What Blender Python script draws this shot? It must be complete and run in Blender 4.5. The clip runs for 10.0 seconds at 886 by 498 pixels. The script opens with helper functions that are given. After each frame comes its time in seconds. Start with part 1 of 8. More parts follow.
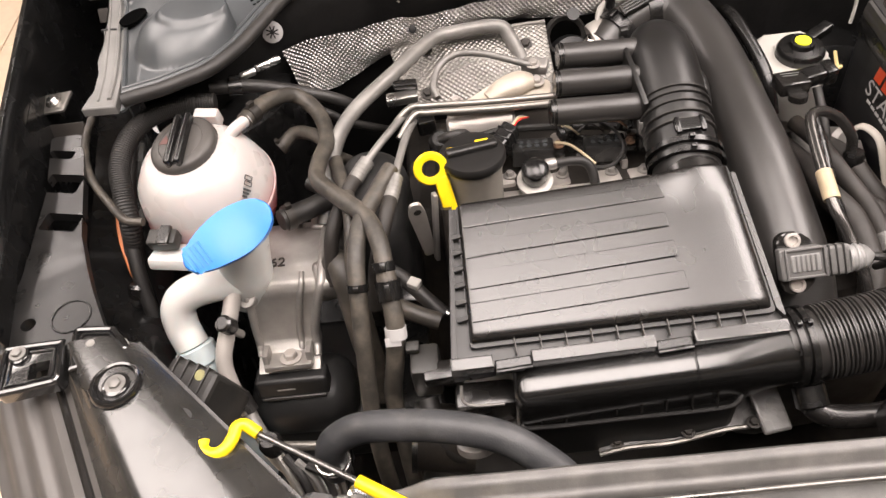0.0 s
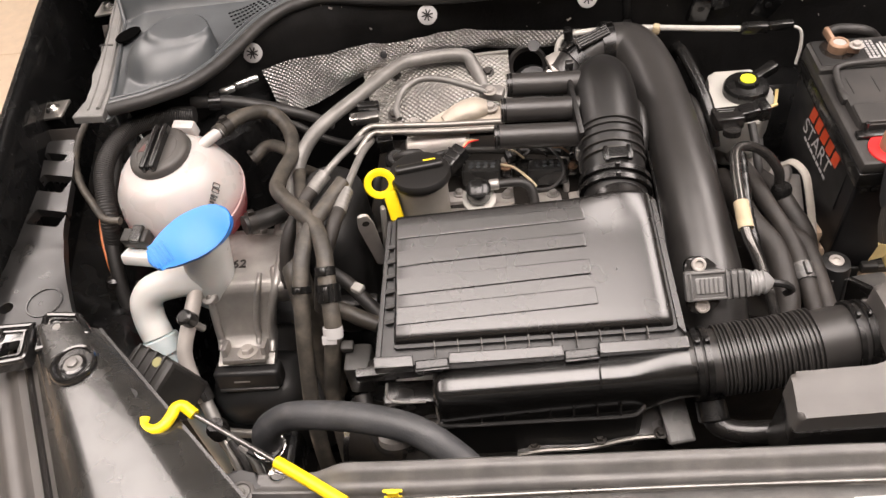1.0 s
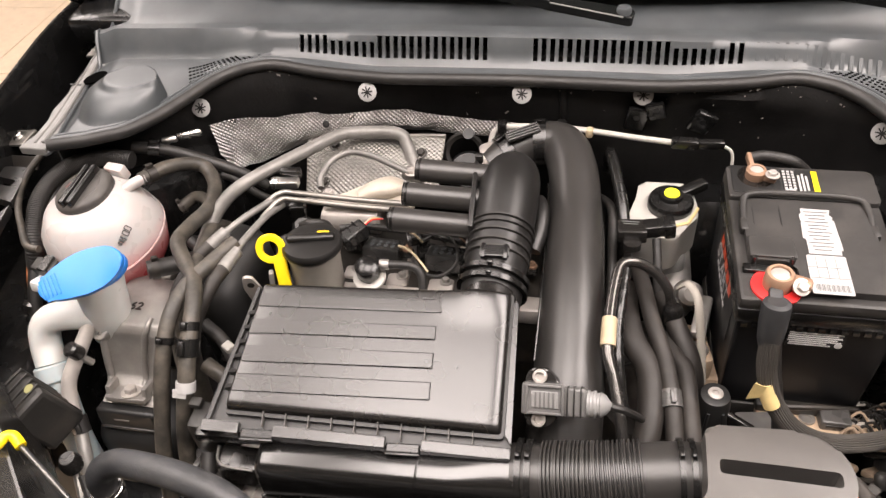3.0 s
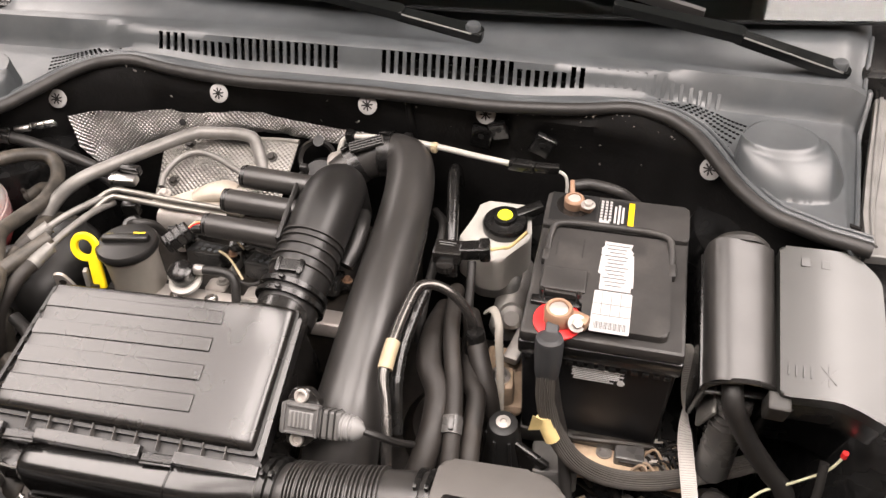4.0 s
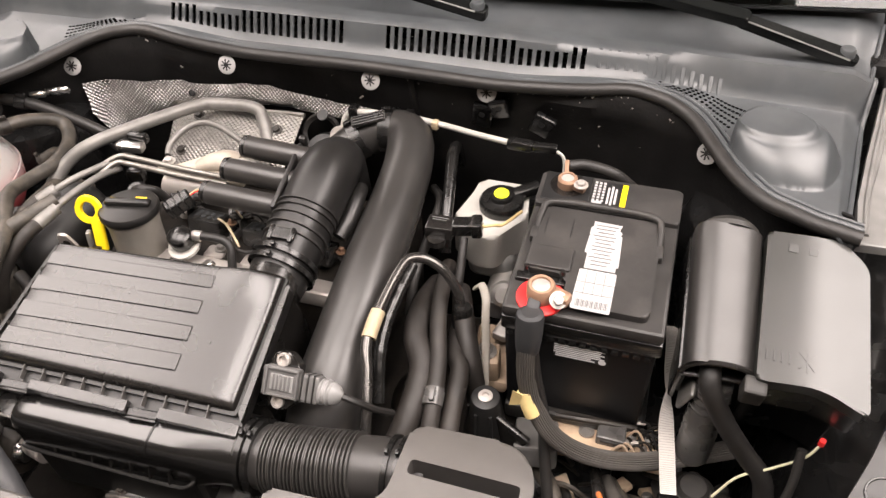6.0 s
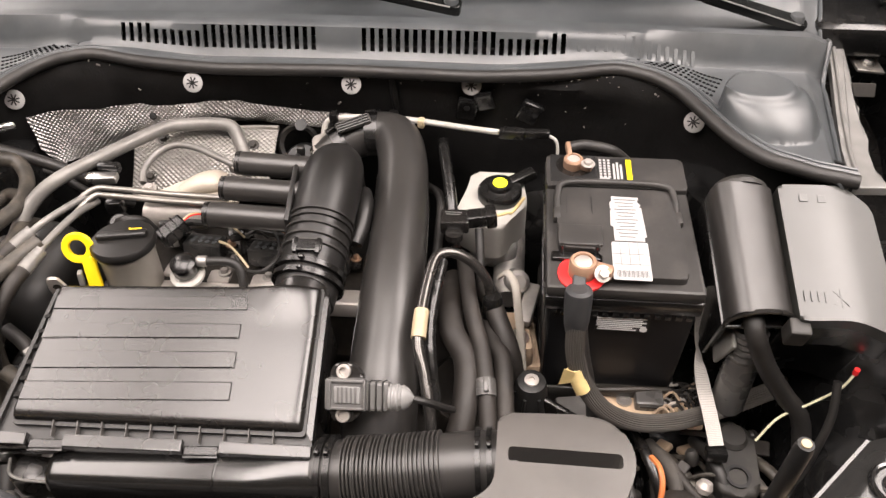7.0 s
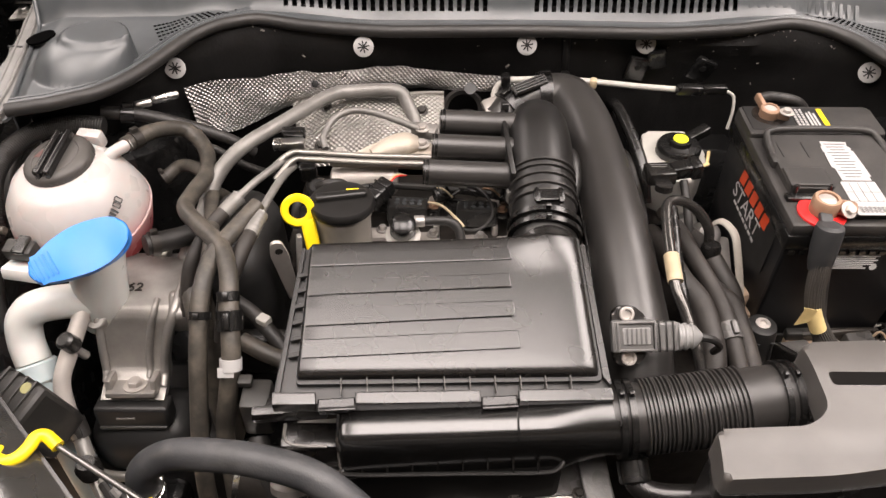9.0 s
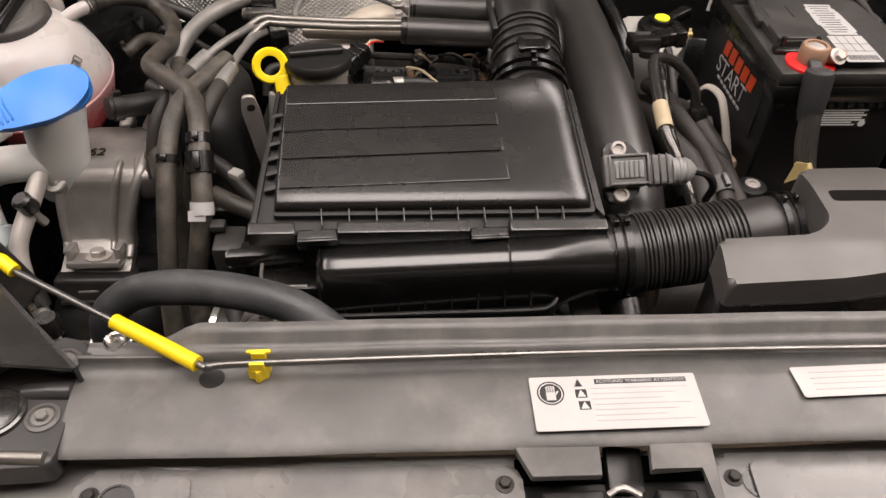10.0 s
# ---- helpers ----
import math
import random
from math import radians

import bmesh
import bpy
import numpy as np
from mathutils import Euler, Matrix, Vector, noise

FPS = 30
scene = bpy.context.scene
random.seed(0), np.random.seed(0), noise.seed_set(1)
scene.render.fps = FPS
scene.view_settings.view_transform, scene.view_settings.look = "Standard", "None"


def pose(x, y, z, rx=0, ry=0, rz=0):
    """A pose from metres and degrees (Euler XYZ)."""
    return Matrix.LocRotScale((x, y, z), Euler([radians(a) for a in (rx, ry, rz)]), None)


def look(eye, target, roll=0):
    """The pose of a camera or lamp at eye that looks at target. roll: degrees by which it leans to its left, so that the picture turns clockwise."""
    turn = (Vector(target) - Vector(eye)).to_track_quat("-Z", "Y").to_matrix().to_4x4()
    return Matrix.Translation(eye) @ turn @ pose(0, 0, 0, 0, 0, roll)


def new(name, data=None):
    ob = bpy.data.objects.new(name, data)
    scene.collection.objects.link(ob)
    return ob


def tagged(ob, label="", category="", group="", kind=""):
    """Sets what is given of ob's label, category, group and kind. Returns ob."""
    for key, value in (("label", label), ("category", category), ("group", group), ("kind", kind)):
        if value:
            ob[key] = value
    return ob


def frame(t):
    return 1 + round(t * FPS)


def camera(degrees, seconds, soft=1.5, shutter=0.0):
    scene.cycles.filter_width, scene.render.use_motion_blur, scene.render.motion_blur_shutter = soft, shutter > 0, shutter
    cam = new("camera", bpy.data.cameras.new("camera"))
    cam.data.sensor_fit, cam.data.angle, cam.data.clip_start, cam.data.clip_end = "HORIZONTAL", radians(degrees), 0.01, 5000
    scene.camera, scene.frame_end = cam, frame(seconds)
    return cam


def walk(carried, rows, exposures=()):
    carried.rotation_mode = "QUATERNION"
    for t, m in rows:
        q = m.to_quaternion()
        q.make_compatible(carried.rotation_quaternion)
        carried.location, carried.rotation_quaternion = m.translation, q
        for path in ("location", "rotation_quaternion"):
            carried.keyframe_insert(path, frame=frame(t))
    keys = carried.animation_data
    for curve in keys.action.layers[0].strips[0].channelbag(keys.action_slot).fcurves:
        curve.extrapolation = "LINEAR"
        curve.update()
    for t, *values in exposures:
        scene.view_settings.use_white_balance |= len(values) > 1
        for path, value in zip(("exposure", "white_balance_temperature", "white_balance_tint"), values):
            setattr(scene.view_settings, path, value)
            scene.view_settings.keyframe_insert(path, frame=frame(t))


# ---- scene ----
# World: x to the car's left side, y towards the windscreen, z up; x = 0 is the car's middle, floor at z = 0.
cam = camera(60.2, 10.0, soft=1.45)
PATH = [
    (0, (-0.233, -0.862, 1.535), (-0.321, 0.413, -0.004), -9.1),
    (0.5, (-0.175, -0.89, 1.572), (-0.373, 0.409, 0.064), -11.7),
    (1, (-0.127, -0.915, 1.573), (-0.293, 0.396, 0.072), -8.9),
    (1.5, (-0.101, -0.925, 1.584), (-0.278, 0.412, 0.107), -9.1),
    (2, (-0.094, -0.918, 1.583), (-0.279, 0.436, 0.122), -8.8),
    (2.2, (-0.088, -0.911, 1.583), (-0.275, 0.457, 0.137), -7.9),
    (3.3, (0.21, -0.85, 1.574), (-0.203, 0.547, 0.203), -5.5),
    (3.5, (0.269, -0.827, 1.578), (-0.142, 0.563, 0.201), -4.9),
    (4, (0.347, -0.799, 1.583), (-0.053, 0.572, 0.182), -3.6),
    (4.5, (0.401, -0.791, 1.573), (-0.102, 0.518, 0.146), -4.2),
    (5, (0.42, -0.792, 1.575), (-0.102, 0.506, 0.146), -2.3),
    (5.5, (0.416, -0.795, 1.577), (-0.076, 0.503, 0.137), -3.3),
    (5.7, (0.414, -0.797, 1.578), (-0.074, 0.509, 0.144), -3.7),
    (6.8, (0.276, -0.836, 1.566), (-0.005, 0.568, 0.17), -3.5),
    (7, (0.226, -0.85, 1.566), (0.068, 0.56, 0.156), -1.7),
    (7.5, (0.112, -0.911, 1.546), (0.025, 0.482, 0.114), 0.1),
    (8, (0.031, -0.917, 1.543), (-0.052, 0.472, 0.108), -0.8),
    (8.5, (-0.063, -0.897, 1.54), (-0.097, 0.519, 0.128), -1.0),
    (9, (-0.12, -0.905, 1.507), (-0.098, 0.538, 0.123), 0.9),
    (9.5, (-0.134, -0.948, 1.451), (-0.068, 0.516, 0.091), 0.7),
    (10, (-0.137, -0.991, 1.362), (-0.028, 0.464, -0.006), 2.2),
]
walk(cam, [(t, look(eye, target, roll)) for t, eye, target, roll in PATH],
     exposures=[(0, 0.0), (1.0, -0.2), (2.0, -0.1), (3.5, 0.0), (8.5, -0.03), (9.0, -0.15), (9.5, -0.25), (10.0, -0.7)])

# ---- light: a workshop with long LED panels on its ceiling ----
world = bpy.data.worlds.new("world")
scene.world = world
world.use_nodes = True
world.node_tree.nodes["Background"].inputs[0].default_value = (0.9, 0.94, 1.0, 1)
world.node_tree.nodes["Background"].inputs[1].default_value = 0.006


def panel_lamp(x, y, z, sx, sy, watts, target=None):
    data = bpy.data.lights.new("ceiling_panel_light", "AREA")
    data.shape, data.size, data.size_y, data.energy = "RECTANGLE", sx, sy, watts
    data.color = (1.0, 0.893, 0.85)
    ob = new("ceiling_panel_light", data)
    ob.matrix_world = pose(x, y, z)
    return ob


# The fourth panel is an added lamp that brightens the floor beside the car.
LAMPS = [(-1.6, -0.5, 1.3, 1.9, 38), (0.0, -0.70, 1.3, 1.6, 56), (1.75, -0.05, 1.4, 2.3, 104), (-2.9, 1.9, 1.3, 1.9, 58)]
for lx, ly, sx, sy, watts in LAMPS:
    panel_lamp(lx, ly, 2.93, sx, sy, watts)


# ---- materials ----
def noise_node(nt, coord, scale, detail=4.0, rough=0.55):
    n = nt.nodes.new("ShaderNodeTexNoise")
    n.inputs["Scale"].default_value, n.inputs["Detail"].default_value, n.inputs["Roughness"].default_value = scale, detail, rough
    nt.links.new(coord, n.inputs["Vector"])
    return n


def ramp(nt, src, lo, hi):
    r = nt.nodes.new("ShaderNodeMapRange")
    r.inputs["From Min"].default_value, r.inputs["From Max"].default_value = lo, hi
    nt.links.new(src, r.inputs["Value"])
    return r.outputs["Result"]


def mixc(nt, fac, a, b):
    m = nt.nodes.new("ShaderNodeMix")
    m.data_type = "RGBA"
    nt.links.new(fac, m.inputs["Factor"])
    for sock, v in ((m.inputs["A"], a), (m.inputs["B"], b)):
        if isinstance(v, tuple):
            sock.default_value = (*v, 1)
        else:
            nt.links.new(v, sock)
    return m.outputs["Result"]


def surface(name, base, rough, metal=0.0, vary=0.25, dust=0.0, dust_colour=(0.23, 0.19, 0.15), dust_scale=14.0,
            bump=0.15, grain=900.0, coat=0.0, rough_vary=0.12, sub=0.0, spec=0.5):
    m = bpy.data.materials.new(name)
    m.use_nodes = True
    nt = m.node_tree
    b = nt.nodes["Principled BSDF"]
    co = nt.nodes.new("ShaderNodeTexCoord").outputs["Object"]
    big = noise_node(nt, co, 22.0, 5).outputs["Fac"]
    fine = noise_node(nt, co, grain, 3).outputs["Fac"]
    dark = tuple(c * (1 - vary) for c in base)
    lite = tuple(min(1, c * (1 + vary)) for c in base)
    col = mixc(nt, ramp(nt, big, 0.3, 0.7), dark, lite)
    if dust:
        d = ramp(nt, noise_node(nt, co, dust_scale, 8, 0.62).outputs["Fac"], 0.62 - 0.3 * dust, 0.82)
        k = nt.nodes.new("ShaderNodeMath")
        k.operation, k.inputs[1].default_value = "MULTIPLY", min(1.0, dust)
        nt.links.new(d, k.inputs[0])
        col = mixc(nt, k.outputs[0], col, dust_colour)
    nt.links.new(col, b.inputs["Base Color"])
    b.inputs["Metallic"].default_value = metal
    b.inputs["Specular IOR Level"].default_value = spec
    r = nt.nodes.new("ShaderNodeMapRange")
    r.inputs["From Min"].default_value, r.inputs["From Max"].default_value = 0.25, 0.75
    r.inputs["To Min"].default_value, r.inputs["To Max"].default_value = max(0.03, rough - rough_vary), min(1, rough + rough_vary)
    nt.links.new(noise_node(nt, co, 26.0, 2).outputs["Fac"], r.inputs["Value"])
    nt.links.new(r.outputs["Result"], b.inputs["Roughness"])
    if bump:
        bp = nt.nodes.new("ShaderNodeBump")
        bp.inputs["Strength"].default_value, bp.inputs["Distance"].default_value = bump, 0.0006
        nt.links.new(fine, bp.inputs["Height"])
        nt.links.new(bp.outputs["Normal"], b.inputs["Normal"])
    b.inputs["Coat Weight"].default_value = coat
    b.inputs["Coat Roughness"].default_value = 0.05
    if sub:
        b.inputs["Subsurface Weight"].default_value = sub
        b.inputs["Subsurface Radius"].default_value = (0.02, 0.012, 0.01)
        b.inputs["Subsurface Scale"].default_value = 0.6
    return m


def plain(name, base, rough=0.5, metal=0.0):
    return surface(name, base, rough, metal, vary=0.06, bump=0.05, rough_vary=0.06)


PLASTIC = surface("moulded_black_plastic", (0.0105, 0.0097, 0.009), 0.27, vary=0.10, bump=0.0, rough_vary=0.012, spec=0.85)
PLASTIC_SMOOTH = surface("smooth_black_plastic", (0.0075, 0.0073, 0.007), 0.26, vary=0.1, bump=0.0, rough_vary=0.04, spec=0.6)
PLASTIC_SATIN = surface("satin_black_plastic", (0.017, 0.0168, 0.0162), 0.27, vary=0.08, bump=0.05, rough_vary=0.04, spec=0.65)
SNORKEL_GREY = surface("faded_black_plastic", (0.085, 0.080, 0.075), 0.42, vary=0.12, bump=0.06, rough_vary=0.05, spec=0.6)
PLASTIC_DUSTY = surface("dusty_black_plastic", (0.022, 0.021, 0.019), 0.5, vary=0.25, bump=0.3, dust=0.35, dust_colour=(0.13, 0.11, 0.09))
SCUTTLE = surface("weathered_scuttle_plastic", (0.055, 0.0605, 0.0640), 0.36, vary=0.2, bump=0.1, dust=0.35, dust_colour=(0.125, 0.123, 0.118), dust_scale=5, spec=0.7, rough_vary=0.05)
RUBBER = surface("black_rubber", (0.015, 0.014, 0.013), 0.52, vary=0.2, bump=0.25, grain=700, dust=0.25, dust_colour=(0.09, 0.078, 0.065))
HOSE = surface("dusty_rubber_hose", (0.034, 0.0305, 0.0255), 0.5, vary=0.35, bump=0.3, grain=800, dust=0.6, dust_colour=(0.17, 0.146, 0.115), dust_scale=45)
BRAID = surface("braided_hose", (0.055, 0.050, 0.044), 0.65, vary=0.3, bump=0.7, grain=420, dust=0.3, dust_colour=(0.12, 0.1, 0.08))
MAT_FELT = surface("insulation_mat", (0.0075, 0.0072, 0.007), 0.55, vary=0.35, bump=1.0, grain=180, dust=0.10, dust_colour=(0.05, 0.045, 0.04), spec=0.25)
WIPER_BLACK = surface("satin_wiper_black", (0.006, 0.0068, 0.0066), 0.24, vary=0.1, bump=0.0, rough_vary=0.03, spec=0.22)
PIPE_GREY = surface("satin_grey_black_pipe", (0.027, 0.0255, 0.024), 0.36, vary=0.12, bump=0.08, rough_vary=0.04, spec=0.6, dust=0.1, dust_colour=(0.08, 0.07, 0.06))
HOSE_DARK = surface("dark_dusty_hose", (0.015, 0.0125, 0.0105), 0.6, vary=0.35, bump=0.3, grain=800, dust=0.4, dust_colour=(0.075, 0.062, 0.05))
ELBOW_BLACK = surface("matt_black_moulding", (0.011, 0.0105, 0.010), 0.38, vary=0.12, bump=0.08, rough_vary=0.04, spec=0.5)
TAN_METAL = surface("tan_painted_metal", (0.52, 0.39, 0.27), 0.55, vary=0.35, bump=0.5, grain=160, dust=0.4, dust_colour=(0.12, 0.09, 0.065), dust_scale=40)
BLACK_PAINT = surface("black_satin_paint", (0.0065, 0.0065, 0.0065), 0.24, vary=0.2, bump=0.0, coat=0.3, dust=0.08, dust_colour=(0.09, 0.08, 0.07))
BODY_PAINT = surface("grey_metallic_paint", (0.30, 0.295, 0.285), 0.3, metal=0.3, vary=0.02, bump=0.0, coat=1.0, rough_vary=0.03)
WING_GREY = surface("dusty_wing_paint", (0.010, 0.0098, 0.0095), 0.34, vary=0.25, bump=0.1, dust=0.2, dust_colour=(0.12, 0.105, 0.09), coat=0.15)
COVER_GREY = surface("dusty_grey_cover_plastic", (0.096, 0.093, 0.089), 0.40, vary=0.2, bump=0.3, dust=0.5, dust_colour=(0.235, 0.222, 0.206), dust_scale=24, rough_vary=0.12)
LAMP_BLACK = surface("glossy_lamp_moulding", (0.024, 0.0235, 0.022), 0.25, vary=0.25, bump=0.05, coat=0.5, spec=0.9, dust=0.3, dust_colour=(0.10, 0.09, 0.08), dust_scale=18, rough_vary=0.08)
GLOSS_BLACK = surface("wet_black_moulding", (0.012, 0.012, 0.012), 0.13, vary=0.2, bump=0.2, grain=300, coat=0.8, spec=1.0, rough_vary=0.05)
CASE_BLACK = surface("black_battery_case", (0.007, 0.007, 0.0078), 0.40, vary=0.15, bump=0.08, spec=0.3, rough_vary=0.05)
BRACKET_BLACK = surface("dusty_bracket_paint", (0.036, 0.0355, 0.035), 0.34, vary=0.2, bump=0.1, dust=0.25, dust_colour=(0.10, 0.097, 0.092), rough_vary=0.06)
LOCK_GREY = surface("dull_lock_panel_paint", (0.150, 0.146, 0.142), 0.3, vary=0.25, bump=0.1, dust=0.5, dust_colour=(0.32, 0.295, 0.265), dust_scale=16, rough_vary=0.1)
ROD_STEEL = surface("dull_rod_steel", (0.20, 0.195, 0.185), 0.34, metal=0.9, vary=0.2, bump=0.1, dust=0.2)
SLAM_PAPER = surface("worn_paper_label", (0.44, 0.43, 0.42), 0.5, vary=0.05, bump=0.05, dust=0.2, dust_colour=(0.36, 0.34, 0.32))
FAINT_PRINT = plain("faint_print", (0.38, 0.375, 0.37), 0.5)
GREY_RUBBER = surface("dusty_grey_rubber", (0.035, 0.036, 0.038), 0.5, vary=0.3, bump=0.4, grain=500, dust=0.45, dust_colour=(0.13, 0.127, 0.122), dust_scale=40)
TIMING_BLACK = surface("smooth_timing_cover", (0.014, 0.0138, 0.0135), 0.45, vary=0.2, bump=0.1, dust=0.2, dust_colour=(0.06, 0.052, 0.045), spec=0.4)
CAP_GREY = surface("dusty_cap_plastic", (0.050, 0.046, 0.042), 0.5, vary=0.2, bump=0.2, dust=0.3, dust_colour=(0.09, 0.08, 0.07))
FUSE_LID = surface("satin_fuse_box_lid", (0.022, 0.0225, 0.020), 0.30, vary=0.08, bump=0.0, rough_vary=0.02, spec=0.7)
CAP_RED = surface("worn_red_mark", (0.105, 0.042, 0.036), 0.5, vary=0.3)
TROUGH_BLACK = surface("polished_black_plastic", (0.0075, 0.0073, 0.007), 0.20, vary=0.1, bump=0.0, rough_vary=0.03, spec=0.95)
BATTERY_TOP = surface("scuffed_battery_plastic", (0.030, 0.0285, 0.027), 0.5, vary=0.25, bump=0.12, dust=0.35, dust_colour=(0.085, 0.075, 0.066), dust_scale=26, spec=0.4, rough_vary=0.1)
BOOT_GREY = surface("grey_rubber_boot", (0.030, 0.031, 0.0325), 0.5, vary=0.2, bump=0.2, dust=0.2, dust_colour=(0.07, 0.068, 0.065))
COVER_STRIP = surface("weathered_cover_strip", (0.165, 0.162, 0.155), 0.40, vary=0.2, bump=0.15, dust=0.35, dust_colour=(0.27, 0.26, 0.245), spec=0.6)
TAN_PLATE = surface("tan_heat_plate", (0.40, 0.355, 0.295), 0.5, metal=0.25, vary=0.2, bump=0.3, grain=200, dust=0.3, dust_colour=(0.26, 0.22, 0.17))
SLEEVE_GREY = surface("dusty_grey_sleeve", (0.075, 0.073, 0.070), 0.3, vary=0.3, bump=0.3, grain=300, dust=0.4, dust_colour=(0.17, 0.15, 0.13), dust_scale=40)
ORANGE = surface("orange_wire_sleeve", (0.52, 0.16, 0.05), 0.45, vary=0.15, bump=0.1)
GREY_WHITE = surface("greyed_white_plastic", (0.25, 0.248, 0.238), 0.42, vary=0.12, bump=0.1, dust=0.3, dust_colour=(0.16, 0.15, 0.135))
VOID = surface("dark_void", (0.0025, 0.0025, 0.0025), 0.9, vary=0.1, bump=0.0, spec=0.0)
TAPE_TAN = surface("dull_tan_tape", (0.40, 0.325, 0.21), 0.55, vary=0.2, bump=0.2)
FLECK = plain("pale_dirt_fleck", (0.22, 0.205, 0.185), 0.7)
SENSOR_GREY = surface("grey_sensor_plastic", (0.115, 0.113, 0.110), 0.35, vary=0.15, bump=0.1)
SENSOR_PALE = surface("pale_grey_sensor_plastic", (0.23, 0.228, 0.224), 0.3, vary=0.15, bump=0.1)
DARK_METAL = surface("dark_dirty_metal", (0.024, 0.021, 0.018), 0.5, metal=0.3, vary=0.4, bump=0.6, grain=160, dust=0.4, dust_colour=(0.14, 0.115, 0.09))
ALU = surface("cast_aluminium", (0.36, 0.345, 0.325), 0.45, metal=0.7, vary=0.22, bump=0.5, grain=420, dust=0.35, dust_colour=(0.16, 0.135, 0.11))
ALU_PIPE = surface("aluminium_pipe", (0.25, 0.238, 0.218), 0.40, metal=0.8, vary=0.14, bump=0.1, dust=0.25, dust_colour=(0.2, 0.17, 0.14))
GREY_PIPE = surface("grey_coated_pipe", (0.185, 0.179, 0.168), 0.45, metal=0.3, vary=0.25, bump=0.3, grain=500, dust=0.45, dust_colour=(0.11, 0.10, 0.088), dust_scale=60)
STEEL = surface("bright_steel", (0.62, 0.61, 0.59), 0.28, metal=1.0, vary=0.12, bump=0.1)
WHITE_METAL = surface("pale_machined_metal", (0.46, 0.43, 0.40), 0.42, metal=0.45, vary=0.15, bump=0.2, dust=0.2)
COPPER = surface("oxidised_copper", (0.33, 0.205, 0.135), 0.5, metal=0.35, vary=0.3, bump=0.4, grain=500)
WHITE_PLASTIC = surface("translucent_white_plastic", (0.55, 0.555, 0.535), 0.36, vary=0.05, bump=0.08, sub=0.3)
PALE_TUBE = surface("pale_green_plastic_tube", (0.38, 0.435, 0.445), 0.4, vary=0.08, bump=0.08, sub=0.3)
OFF_WHITE = surface("off_white_plastic", (0.40, 0.39, 0.36), 0.42, vary=0.07, bump=0.1)
BLUE = surface("blue_plastic", (0.02, 0.20, 0.66), 0.34, vary=0.05, bump=0.1, rough_vary=0.05)
YELLOW = surface("yellow_plastic", (0.90, 0.66, 0.01), 0.4, vary=0.05, bump=0.1)
RED = surface("red_plastic", (0.78, 0.03, 0.03), 0.38, vary=0.06, bump=0.1)
LABEL_WHITE = surface("white_paper_label", (0.39, 0.385, 0.38), 0.5, vary=0.03, bump=0.05)
WHITE_PRINT = plain("white_print", (0.78, 0.78, 0.77), 0.5)
# Print black; also paints in shade round the lid bars and inside openings.
PRINT_SHADE_BLACK = plain("black_print_and_shade", (0.007, 0.007, 0.007), 0.5)
LABEL_GREY = plain("grey_print", (0.13, 0.13, 0.13), 0.5)
LABEL_RED = plain("red_print", (0.48, 0.055, 0.016), 0.4)
TAPE = surface("tan_tape", (0.62, 0.48, 0.22), 0.55, vary=0.2, bump=0.2)
WEFT_GREY = surface("grey_weft_thread", (0.27, 0.255, 0.235), 0.7, vary=0.15)
WEBBING = surface("grey_webbing", (0.50, 0.48, 0.45), 0.7, vary=0.12, bump=0.5, grain=300)
MUD = surface("muddy_metal", (0.36, 0.27, 0.19), 0.6, metal=0.2, vary=0.5, bump=0.8, grain=120, dust=0.5, dust_colour=(0.32, 0.24, 0.17))
NECK_GREY = surface("grey_neck_plastic", (0.27, 0.25, 0.22), 0.5, vary=0.15, bump=0.2)
TILE = surface("beige_floor_tile", (0.80, 0.64, 0.47), 0.38, vary=0.06, bump=0.04, grain=60)
GROUT = plain("grey_grout", (0.45, 0.36, 0.27), 0.8)
WALL_PAINT = surface("pale_wall_paint", (0.34, 0.32, 0.29), 0.7, vary=0.05, bump=0.1, grain=80)
CEILING_PAINT = surface("dark_ceiling_paint", (0.12, 0.118, 0.115), 0.8, vary=0.05, bump=0.1, grain=80)
GLOW = bpy.data.materials.new("led_diffuser")
GLOW.use_nodes = True
GLOW.node_tree.nodes["Principled BSDF"].inputs["Emission Color"].default_value = (1, 0.893, 0.85, 1)
GLOW.node_tree.nodes["Principled BSDF"].inputs["Emission Strength"].default_value = 4.0


def tank_material():
    """Milky tank: pink coolant shows through the wall up to its level."""
    m = surface("milky_coolant_tank", (0.43, 0.405, 0.39), 0.3, vary=0.04, bump=0.05, sub=0.4)
    nt = m.node_tree
    b = nt.nodes["Principled BSDF"]
    sep = nt.nodes.new("ShaderNodeSeparateXYZ")
    nt.links.new(nt.nodes.new("ShaderNodeTexCoord").outputs["Object"], sep.inputs[0])
    level = ramp(nt, sep.outputs["Z"], 0.912, 0.860)
    old = b.inputs["Base Color"].links[0].from_socket
    nt.links.new(mixc(nt, level, old, (0.52, 0.10, 0.11)), b.inputs["Base Color"])
    return m


TANK = tank_material()
FOIL = surface("embossed_aluminium_foil", (0.33, 0.32, 0.31), 0.34, metal=0.9, vary=0.2, bump=0.0, dust=0.15, rough_vary=0.08)
SHIELD_FOIL = surface("dirty_embossed_foil", (0.24, 0.23, 0.215), 0.36, metal=0.9, vary=0.2, bump=0.0, dust=0.2, dust_colour=(0.12, 0.10, 0.08), rough_vary=0.08)
GLASS = bpy.data.materials.new("windscreen_glass")
GLASS.use_nodes = True
gb = GLASS.node_tree.nodes["Principled BSDF"]
gb.inputs["Base Color"].default_value = (0.15, 0.17, 0.165, 1)
gb.inputs["Roughness"].default_value = 0.02
gb.inputs["Transmission Weight"].default_value = 1.0
